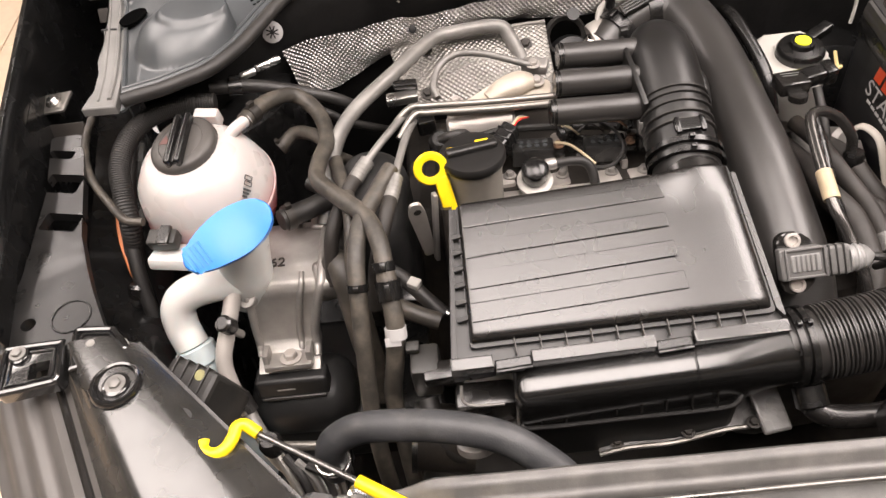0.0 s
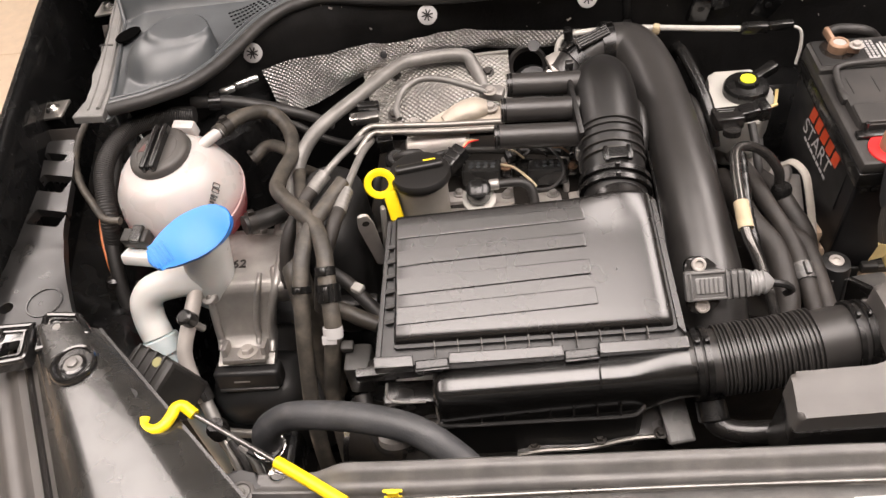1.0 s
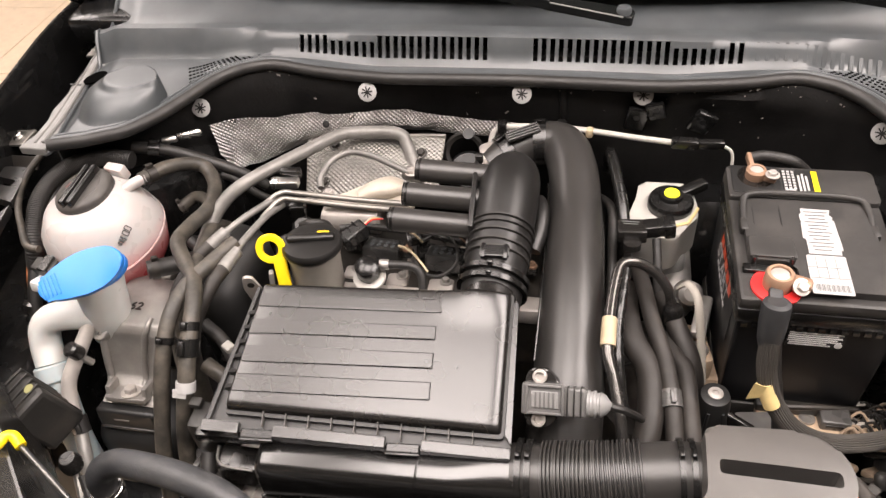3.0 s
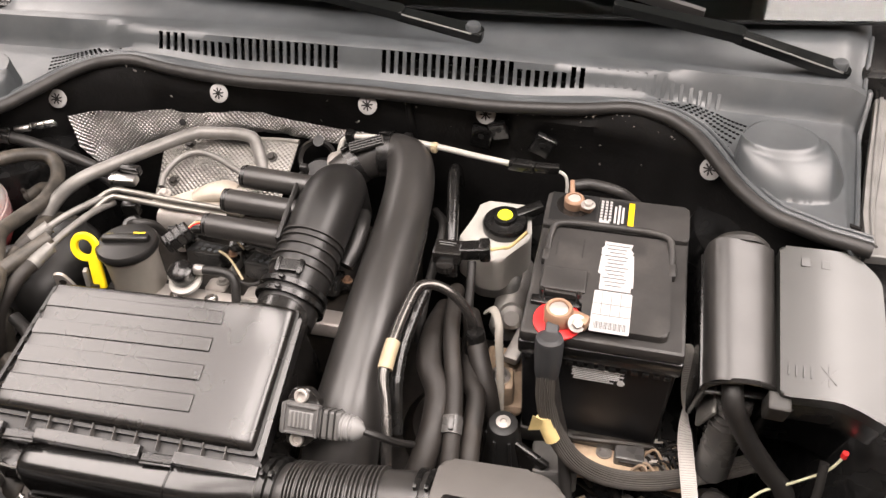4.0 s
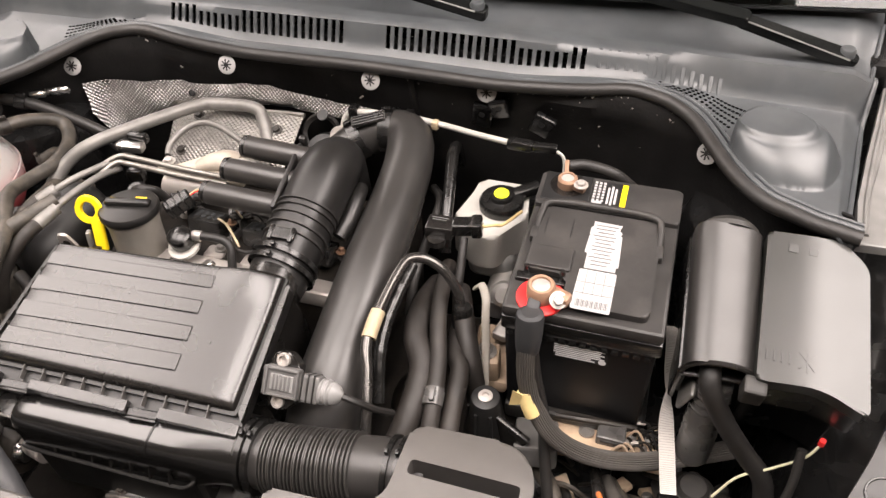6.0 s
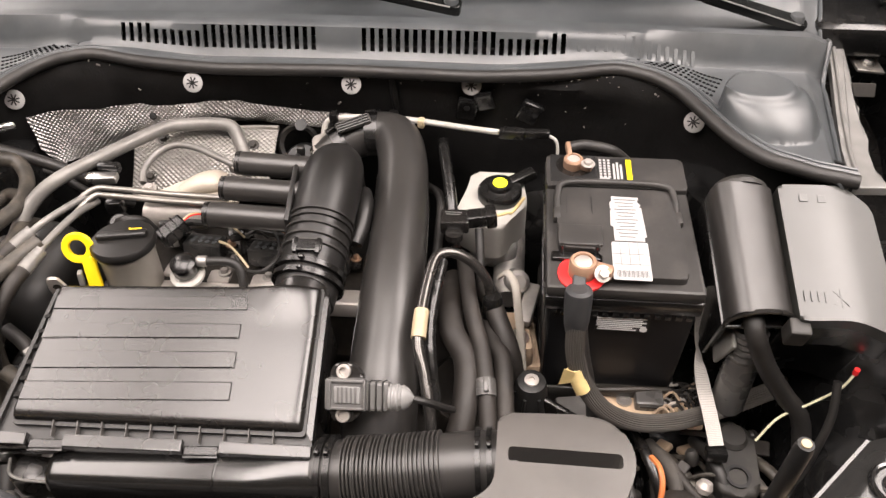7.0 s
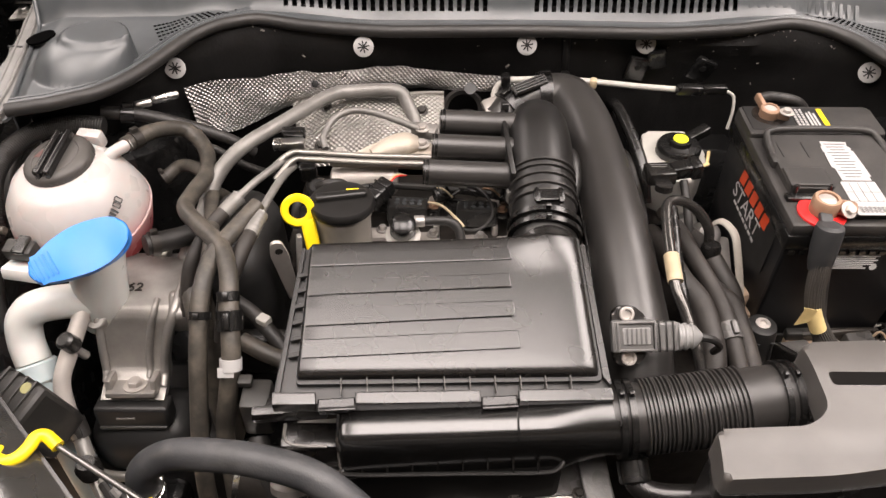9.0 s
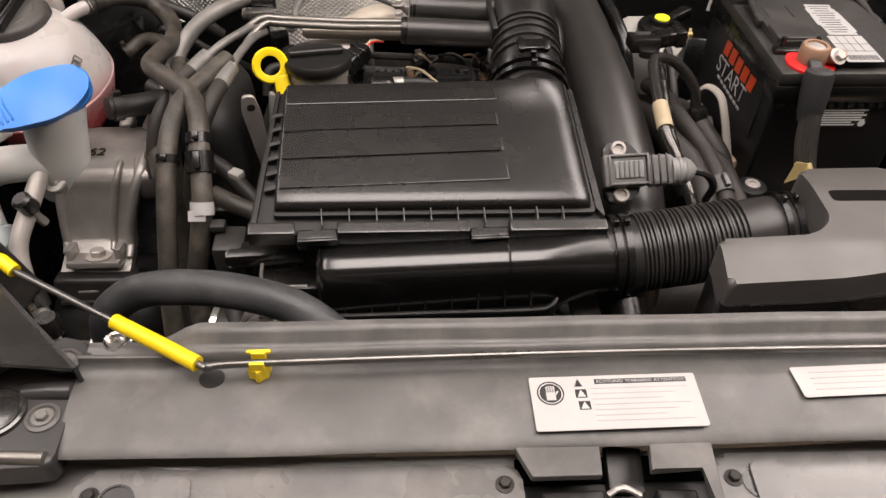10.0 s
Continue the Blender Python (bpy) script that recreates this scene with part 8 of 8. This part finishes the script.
    part("conduit", sweep([(-0.034, 0.000, 0.87), (-0.038, 0.014, 0.90), (-0.036, 0.026, 0.925), (-0.022, 0.031, 0.936), (0.02, 0.034, 0.938), (0.07, 0.036, 0.936), (0.12, 0.030, 0.935), (0.165, 0.020, 0.936), (0.212, 0.010, 0.938)], 0.0042, 10), OFF_WHITE, t)
    for x, y in ((-0.022, 0.031), (0.062, 0.036)):
        part("clip", rbox((0.013, 0.016, 0.018), pose(x, y, 0.938), 0.003), PLASTIC_SMOOTH, t)
    part("tape_band", rbox((0.010, 0.012, 0.014), pose(0.102, 0.031, 0.934, 0, 0, -12), 0.003), TAPE_TAN, t, "tan tape band")
    part("plug", rbox((0.036, 0.014, 0.014), pose(0.230, 0.006, 0.940, 0, 0, -4), 0.003), PLASTIC_SMOOTH, t)
    part("plug", rbox((0.034, 0.012, 0.012), pose(0.264, 0.004, 0.942, 0, 0, 2), 0.003), PLASTIC_SMOOTH, t)
    part("wire", sweep([(0.278, 0.002, 0.942), (0.290, -0.002, 0.935), (0.293, -0.008, 0.915), (0.29, -0.015, 0.89)], 0.0022, 8), OFF_WHITE, t)
    hose("vacuum_pipe", "glossy black vacuum pipe behind the charge pipe", "pipe", [(0.132, 0.045, 0.86), (0.133, 0.03, 0.90), (0.136, 0.0, 0.912), (0.147, -0.055, 0.902), (0.155, -0.10, 0.885), (0.16, -0.13, 0.85)], 0.0085, PLASTIC_SMOOTH)
    hose("vacuum_pipe", "thin black pipe beside the charge pipe", "pipe", [(0.115, -0.03, 0.87), (0.137, -0.07, 0.885), (0.141, -0.13, 0.88), (0.142, -0.19, 0.87), (0.14, -0.23, 0.83)], 0.006, RUBBER)


build_hoses()


def build_brake():
    t = thing("brake_fluid_tank", (0.205, -0.05, 0.8), "white brake fluid tank with a black cap", "brake fluid tank")
    out = rounded([(0.158, -0.085), (0.172, -0.030), (0.176, 0.004), (0.246, 0.004), (0.256, -0.06), (0.240, -0.085), (0.222, -0.112), (0.196, -0.112)], 0.010, 4)
    part("tank", prism(out, 0.815, 0.872, 0.006, 3), OFF_WHITE, t)
    part("lower_tank", rbox((0.066, 0.078, 0.05), pose(0.212, -0.060, 0.800), 0.016, 4), GREY_WHITE, t, "greyish lower half of the tank")
    cap = part("cap", lathe([(0.029, 0.868), (0.0305, 0.872), (0.0305, 0.882), (0.028, 0.886), (0.016, 0.888), (0.015, 0.894), (0, 0.895)], pose(0.217, -0.046, 0.0), 36), PLASTIC_SMOOTH, t, "round black cap")
    part("yellow_mark", lathe([(0.0105, 0.894), (0.0100, 0.8958), (0, 0.896)], pose(0.217, -0.046, 0), 24), surface("lime_yellow_mark", (0.75, 0.80, 0.03), 0.4, vary=0.05, bump=0.05), cap, "lime yellow mark on the cap")
    part("level_plug", rbox((0.038, 0.016, 0.014), pose(0.247, -0.022, 0.886, 0, -12, 28), 0.003), PLASTIC_SMOOTH, t)
    s = thing("solenoid_sensor", (0.167, -0.15, 0.9), "black sensor with a plug and small white print", "sensor")
    part("body", rbox((0.036, 0.030, 0.018), pose(0.163, -0.146, 0.912, -6, 0, 4), 0.003), PLASTIC, s)
    part("plug", rbox((0.034, 0.020, 0.018), pose(0.194, -0.140, 0.915, 0, -4, 10), 0.003), PLASTIC_SMOOTH, s)
    part("plug_end", rbox((0.014, 0.024, 0.022), pose(0.208, -0.138, 0.916, 0, -4, 10), 0.003), PLASTIC_SMOOTH, s)
    part("foot", lathe([(0.011, 0), (0.011, 0.008), (0.006, 0.009), (0, 0.009)], pose(0.164, -0.170, 0.906, -10), 18), PLASTIC, s)
    for k in range(4):
        part("print_line", rbox((0.022 - 0.004 * (k % 2), 0.0012, 0.0004), pose(0.161, -0.139 - 0.0035 * k, 0.9215 - 0.0004 * k, -6), 0), LABEL_GREY, s)
    part("wire", sweep([(0.215, -0.136, 0.916), (0.228, -0.128, 0.914), (0.235, -0.11, 0.90), (0.25, -0.07, 0.89)], 0.0022, 8), TAPE, s, "tan wire")
    part("stem", sweep([(0.194, -0.15, 0.905), (0.197, -0.175, 0.885), (0.199, -0.20, 0.86), (0.20, -0.22, 0.82)], 0.0055, 10), RUBBER, s)
    b = thing("brake_booster", (0.25, -0.02, 0.7), "black brake booster drum and grey master cylinder", "brake booster")
    part("drum", lathe([(0.10, 0), (0.11, 0.01), (0.11, 0.06), (0.08, 0.085), (0, 0.09)], aim((0.30, 0.06, 0.72), (-0.1, -1, 0.1)), 32), BLACK_PAINT, b)
    part("cylinder", lathe([(0.022, 0), (0.022, 0.12), (0.016, 0.13), (0, 0.13)], aim((0.235, -0.02, 0.775), (0, -1, 0)), 20), ALU, b)
    part("valve", lathe([(0.013, 0), (0.016, 0.004), (0.016, 0.03), (0.010, 0.036), (0, 0.036)], aim((0.243, -0.135, 0.80), (0.1, -0.6, 0.5)), 18), ALU, b)


build_brake()


def build_right_pipes():
    # bright bent refrigerant pipe with a tan tape sleeve
    t = thing("charge_port_pipe", (0.14, -0.3, 0.9), "bent shiny dark pipe with a tan tape sleeve", "pipe")
    part("pipe", sweep([(0.213, -0.232, 0.872), (0.208, -0.228, 0.895), (0.190, -0.222, 0.918), (0.168, -0.222, 0.932), (0.150, -0.232, 0.936), (0.143, -0.262, 0.932), (0.139, -0.310, 0.924), (0.139, -0.345, 0.914), (0.148, -0.372, 0.898), (0.158, -0.41, 0.872), (0.162, -0.44, 0.84)], 0.0062, 12), surface("dark_shiny_pipe", (0.10, 0.095, 0.09), 0.22, metal=0.8, vary=0.15, bump=0.05), t)
    part("tape_sleeve", sweep([(0.1395, -0.306, 0.9245), (0.139, -0.322, 0.921), (0.139, -0.338, 0.916)], 0.0085, 14), TAPE_TAN, t, "tan tape sleeve")
    part("side_pipe", sweep([(0.156, -0.232, 0.928), (0.152, -0.27, 0.922), (0.149, -0.31, 0.91), (0.152, -0.345, 0.892), (0.160, -0.38, 0.86)], 0.0065, 12, ripple=lambda i: 1.0 + 0.08 * ((i // 2) % 2)), PLASTIC_SMOOTH, t)
    part("end_fitting", lathe([(0.010, -0.02), (0.012, -0.016), (0.012, 0.014), (0.009, 0.018), (0, 0.018)], aim((0.216, -0.238, 0.855), (0, -0.2, -1)), 18), PLASTIC_SMOOTH, t)
    for pts, r, lab in (
            ([(0.163, -0.17, 0.83), (0.163, -0.23, 0.855), (0.170, -0.28, 0.860), (0.190, -0.32, 0.850), (0.189, -0.386, 0.83), (0.17, -0.43, 0.79)], 0.0150, "dusty black radiator hose beside the battery"),
            ([(0.176, -0.16, 0.86), (0.183, -0.21, 0.872), (0.192, -0.258, 0.870), (0.207, -0.308, 0.860), (0.215, -0.356, 0.845), (0.22, -0.41, 0.82)], 0.0100, "dusty black hose with a metal band"),
            ([(0.20, -0.19, 0.85), (0.213, -0.225, 0.858), (0.225, -0.255, 0.850), (0.240, -0.285, 0.83), (0.25, -0.30, 0.78)], 0.0125, "short dark elbow hose beside the battery"),
            ([(0.205, -0.20, 0.82), (0.213, -0.25, 0.836), (0.221, -0.284, 0.840), (0.231, -0.304, 0.840), (0.235, -0.354, 0.83), (0.24, -0.40, 0.81)], 0.0115, "dusty black hose next to the battery tray")):
        h = hose("radiator_hose", lab, "hose", pts, r, HOSE_DARK)
        if "band" in lab:
            clamp(h, (0.2135, -0.350, 0.8475), (0.1, -1, -0.3), 0.0112, 0.020, SLEEVE_GREY, "dull grey metal band")
    s = thing("corrugated_strap", (0.22, -0.22, 0.83), "grey ribbed plastic cable sleeve curving down", "cable sleeve")
    part("sleeve", sweep([(0.222, -0.200, 0.872), (0.232, -0.206, 0.886), (0.242, -0.225, 0.885), (0.246, -0.242, 0.87), (0.252, -0.265, 0.835), (0.256, -0.287, 0.80)], 0.0046, 12, 12, ripple=lambda i: 1 + 0.16 * (i % 2), flat=0.5), NECK_GREY, s)
    st = thing("mounting_stud", (0.267, -0.32, 0.78), "black mounting pillar with a bright screw", "mounting pillar")
    part("pillar", lathe([(0.030, 0.70), (0.026, 0.76), (0.0205, 0.800), (0.0185, 0.818), (0.0165, 0.825), (0.012, 0.8265), (0, 0.8265)], pose(0.266, -0.320, 0), 24), TIMING_BLACK, st)
    for a in (200, 250, 300):
        part("pillar_rib", sweep([(0.266 + 0.0285 * math.cos(radians(a)), -0.320 + 0.0285 * math.sin(radians(a)), 0.735), (0.266 + 0.0195 * math.cos(radians(a)), -0.320 + 0.0195 * math.sin(radians(a)), 0.812)], 0.0022, 6, 3), TIMING_BLACK, st)
    part("screw", lathe([(0.0085, 0.826), (0.0085, 0.8285), (0.004, 0.8295), (0.0035, 0.827), (0, 0.827)], pose(0.266, -0.320, 0), 18), WHITE_METAL, st, "pale screw head")
    part("web", rbox((0.05, 0.008, 0.07), pose(0.288, -0.330, 0.765, 0, 25, -15), 0.003), PLASTIC, st)
    m = thing("gear_bracket", (0.26, -0.23, 0.76), "muddy tan metal bracket with a bolt beside the battery", "bracket")
    part("plate", rbox((0.05, 0.10, 0.02), pose(0.250, -0.225, 0.775, -6, 8, 6), 0.006), MUD, m)
    part("ear", rbox((0.03, 0.035, 0.045), pose(0.252, -0.255, 0.80, 0, 0, 10), 0.006), MUD, m)
    part("bolt", bolt(pose(0.250, -0.255, 0.823), 0.008, 0.008), STEEL, m)
    part("silver_arm", rbox((0.02, 0.07, 0.014), pose(0.262, -0.18, 0.80, 0, 0, -12), 0.004), ALU, m)
    # clutter low down between battery, fuse box and lamp
    g = thing("canister", (0.5, -0.36, 0.62), "dark dusty canister with a round cap deep beside the battery", "canister")
    out = rounded([(0.483, -0.40), (0.535, -0.405), (0.54, -0.305), (0.49, -0.300)], 0.022, 5)
    part("body", prism(out, 0.60, 0.742, 0.008, 3), PLASTIC_DUSTY, g)
    part("cap", lathe([(0.018, 0.74), (0.019, 0.744), (0.015, 0.749), (0, 0.749)], pose(0.513, -0.325, 0), 20), PLASTIC_DUSTY, g)
    part("socket", lathe([(0.014, 0.74), (0.015, 0.745), (0.011, 0.745), (0.010, 0.735), (0, 0.735)], pose(0.511, -0.378, 0), 18), PRINT_SHADE_BLACK, g)
    r2 = random.Random(4)
    for k in range(9):
        x, y = 0.36 + 0.026 * k, -0.385 - 0.05 * r2.random()
        rip = (lambda i: 1 + 0.10 * (i % 2)) if k % 4 == 1 else None
        hose("low_hose", "dusty dark hose low in the bay", "hose", [(x - 0.05 + 0.04 * r2.random(), y + 0.09, 0.69 + 0.03 * r2.random()), (x, y + 0.03, 0.715 + 0.03 * r2.random()), (x + 0.03 * r2.random(), y - 0.04, 0.69), (x + 0.06 * r2.random(), y - 0.12, 0.64)], 0.005 + 0.006 * r2.random(), (HOSE, RUBBER, PLASTIC, BRAID)[k % 4], ripple=rip)
    lk = thing("gear_linkage", (0.42, -0.34, 0.66), "muddy tangle of small brackets, bolts and plugs beneath the battery", "gear linkage")
    for k in range(46):
        x, y, z = 0.31 + 0.25 * r2.random(), -0.295 - 0.15 * r2.random(), 0.690 + 0.042 * r2.random()
        turn = (60 * r2.random() - 30, 60 * r2.random() - 30, 180 * r2.random())
        kind = k % 6
        if kind == 0:
            part("bolt", bolt(pose(x, y, z, *turn), 0.005 + 0.004 * r2.random(), 0.007), (DARK_METAL, ALU)[k % 4 // 2], lk)
        elif kind in (1, 4):
            part("bracket", rbox((0.012 + 0.03 * r2.random(), 0.010 + 0.012 * r2.random(), 0.004 + 0.008 * r2.random()), pose(x, y, z, *turn), 0.002), (MUD, DARK_METAL)[kind == 4], lk)
        elif kind == 2:
            part("plug", lathe([(0.006, -0.010), (0.008, -0.006), (0.008, 0.006), (0.005, 0.010), (0, 0.010)], pose(x, y, z, *turn), 12), PLASTIC_DUSTY, lk)
        else:
            part("wire", sweep([(x - 0.03, y + 0.02 * r2.random(), z - 0.01), (x, y, z + 0.012), (x + 0.03, y - 0.02 * r2.random(), z - 0.015)], 0.0018 + 0.002 * r2.random(), 6, 5), (RUBBER, DARK_METAL, MUD, HOSE)[k % 4], lk)
    p = thing("wiper_fluid_pump", (0.44, -0.46, 0.62), "muddy cast housing with bolts low beside the snorkel", "housing")
    part("housing", lathe([(0.06, 0.55), (0.062, 0.66), (0.05, 0.69), (0.02, 0.70), (0, 0.70)], pose(0.43, -0.455, 0), 24), DARK_METAL, p)
    part("arm", rbox((0.10, 0.03, 0.030), pose(0.47, -0.43, 0.672, 0, 8, -25), 0.010), DARK_METAL, p)
    for k in range(3):
        part("bolt", bolt(pose(0.41 + 0.04 * k, -0.42 - 0.02 * k, 0.695), 0.0065, 0.007), DARK_METAL, p)
    part("white_scrap", rbox((0.026, 0.010, 0.03), pose(0.465, -0.405, 0.715, 30, 20, 20), 0.003), LABEL_WHITE, p, "pale plastic scrap")
    tw = thing("shift_tower", (0.441, -0.375, 0.66), "dusty dark cylindrical shift tower under the battery tray", "shift tower")
    part("cylinder", lathe([(0.030, 0.64), (0.030, 0.720), (0.026, 0.726), (0.026, 0.742), (0.019, 0.748), (0, 0.749)], pose(0.440, -0.372, 0, 4, 0, 0), 28), DARK_METAL, tw)
    part("collar", lathe([(0.0315, 0.700), (0.0325, 0.702), (0.0325, 0.710), (0.0315, 0.712)], pose(0.440, -0.372, 0, 4, 0, 0), 28), PLASTIC_DUSTY, tw)
    part("lever", sweep([(0.440, -0.380, 0.745), (0.462, -0.405, 0.735), (0.492, -0.425, 0.722), (0.520, -0.420, 0.716)], 0.0065, 10), DARK_METAL, tw)
    part("ball_joint", lathe([(0.0, 0.0), (0.008, 0.002), (0.010, 0.009), (0.007, 0.016), (0, 0.018)], pose(0.468, -0.398, 0.735, -30, 20, 0), 16), WHITE_METAL, tw, "pale worn ball joint")
    o = thing("orange_lead", (0.4, -0.42, 0.76), "dull orange lead beside the snorkel", "cable")
    part("wire", sweep([(0.410, -0.368, 0.757), (0.417, -0.385, 0.763), (0.419, -0.405, 0.757), (0.414, -0.43, 0.735)], 0.0034, 8), ORANGE, o)
    y = thing("yellow_green_lead", (0.58, -0.32, 0.8), "thin yellow green earth lead with a red end", "cable")
    part("wire", sweep([(0.615, -0.317, 0.872), (0.605, -0.322, 0.850), (0.579, -0.326, 0.822), (0.550, -0.332, 0.80), (0.53, -0.345, 0.77)], 0.0015, 8), surface("yellow_green_wire", (0.62, 0.60, 0.42), 0.5), y)
    part("end", lathe([(0.0032, -0.004), (0.0032, 0.004), (0, 0.004)], pose(0.615, -0.3165, 0.875), 10), RED, y, "red end sleeve")
    d = thing("lamp_plug", (0.545, -0.415, 0.70), "black lamp plug with a pale yellow end behind the headlamp", "plug")
    part("housing", lathe([(0.0105, 0.70), (0.0100, 0.872), (0.0085, 0.880), (0, 0.880)], pose(0.5375, -0.4150, 0), 18), TIMING_BLACK, d)
    part("end", lathe([(0.0055, 0.879), (0.0052, 0.882), (0, 0.8825)], pose(0.5375, -0.4150, 0), 16), TAPE_TAN, d, "pale yellow end")
    sp = thing("coil_spring_sleeve", (0.49, -0.31, 0.8), "dusty grey corrugated sleeve below the cable cover", "cable sleeve")
    part("sleeve", sweep([(0.506, -0.280, 0.895), (0.506, -0.286, 0.865), (0.505, -0.292, 0.82), (0.504, -0.297, 0.77)], 0.0185, 14, 8, ripple=lambda i: 1 + 0.10 * (i % 2)), SLEEVE_GREY, sp)
    part("metal_bracket", rbox((0.006, 0.03, 0.05), pose(0.482, -0.282, 0.868, 15, 12, 0), 0.003), GREY_PIPE, sp, "bright metal bracket")
    # front drain pipe under the hose
    u = thing("bellows_pipe", (0.1, -0.53, 0.81), "black bent pipe under the intake hose", "pipe")
    part("pipe", sweep([(0.076, -0.500, 0.835), (0.080, -0.522, 0.822), (0.10, -0.532, 0.818), (0.14, -0.535, 0.82), (0.17, -0.53, 0.82)], 0.012, 12), PLASTIC, u)
    part("joint", lathe([(0.014, -0.012), (0.016, -0.010), (0.016, 0.010), (0.014, 0.012)], aim((0.078, -0.512, 0.828), (0.1, -0.8, -0.5)), 16), PLASTIC_SMOOTH, u)


build_right_pipes()


def build_wheels(car):
    for s in (-1, 1):
        for y in (-0.02, 2.6):
            w = part("wheel", lathe([(0.16, -0.10), (0.30, -0.105), (0.325, -0.085), (0.325, 0.085), (0.30, 0.105), (0.16, 0.10)], pose(s * 0.70, y, 0.325, 0, 90, 0), 36), RUBBER, car)
            part("rim", lathe([(0.0, 0.07), (0.05, 0.075), (0.19, 0.05), (0.205, 0.08), (0.205, -0.08), (0, -0.08)], pose(s * 0.70, y, 0.325, 0, 90 * s, 0), 30), STEEL, w)
    part("underbody", rbox((1.4, 3.2, 0.16), pose(0, 1.3, 0.34), 0.03), BLACK_PAINT, car)


build_wheels(CAR)

# floor tiles beside the car, and the plain rest of the floor
TILE_MESH = rbox((0.596, 0.596, 0.008), pose(0, 0, 0), 0.0015, 1)
tile_me = bpy.data.meshes.new("tile")
TILE_MESH.to_mesh(tile_me)
TILE_MESH.free()
tile_me.materials.append(TILE)
for ix in range(-9, 10):
    for iy in range(-8, 12):
        tl = new("tile", tile_me)
        tl.parent = FLOOR
        tl.location = (0.6 * ix + 0.21, 0.6 * iy + 0.1, -0.0005)
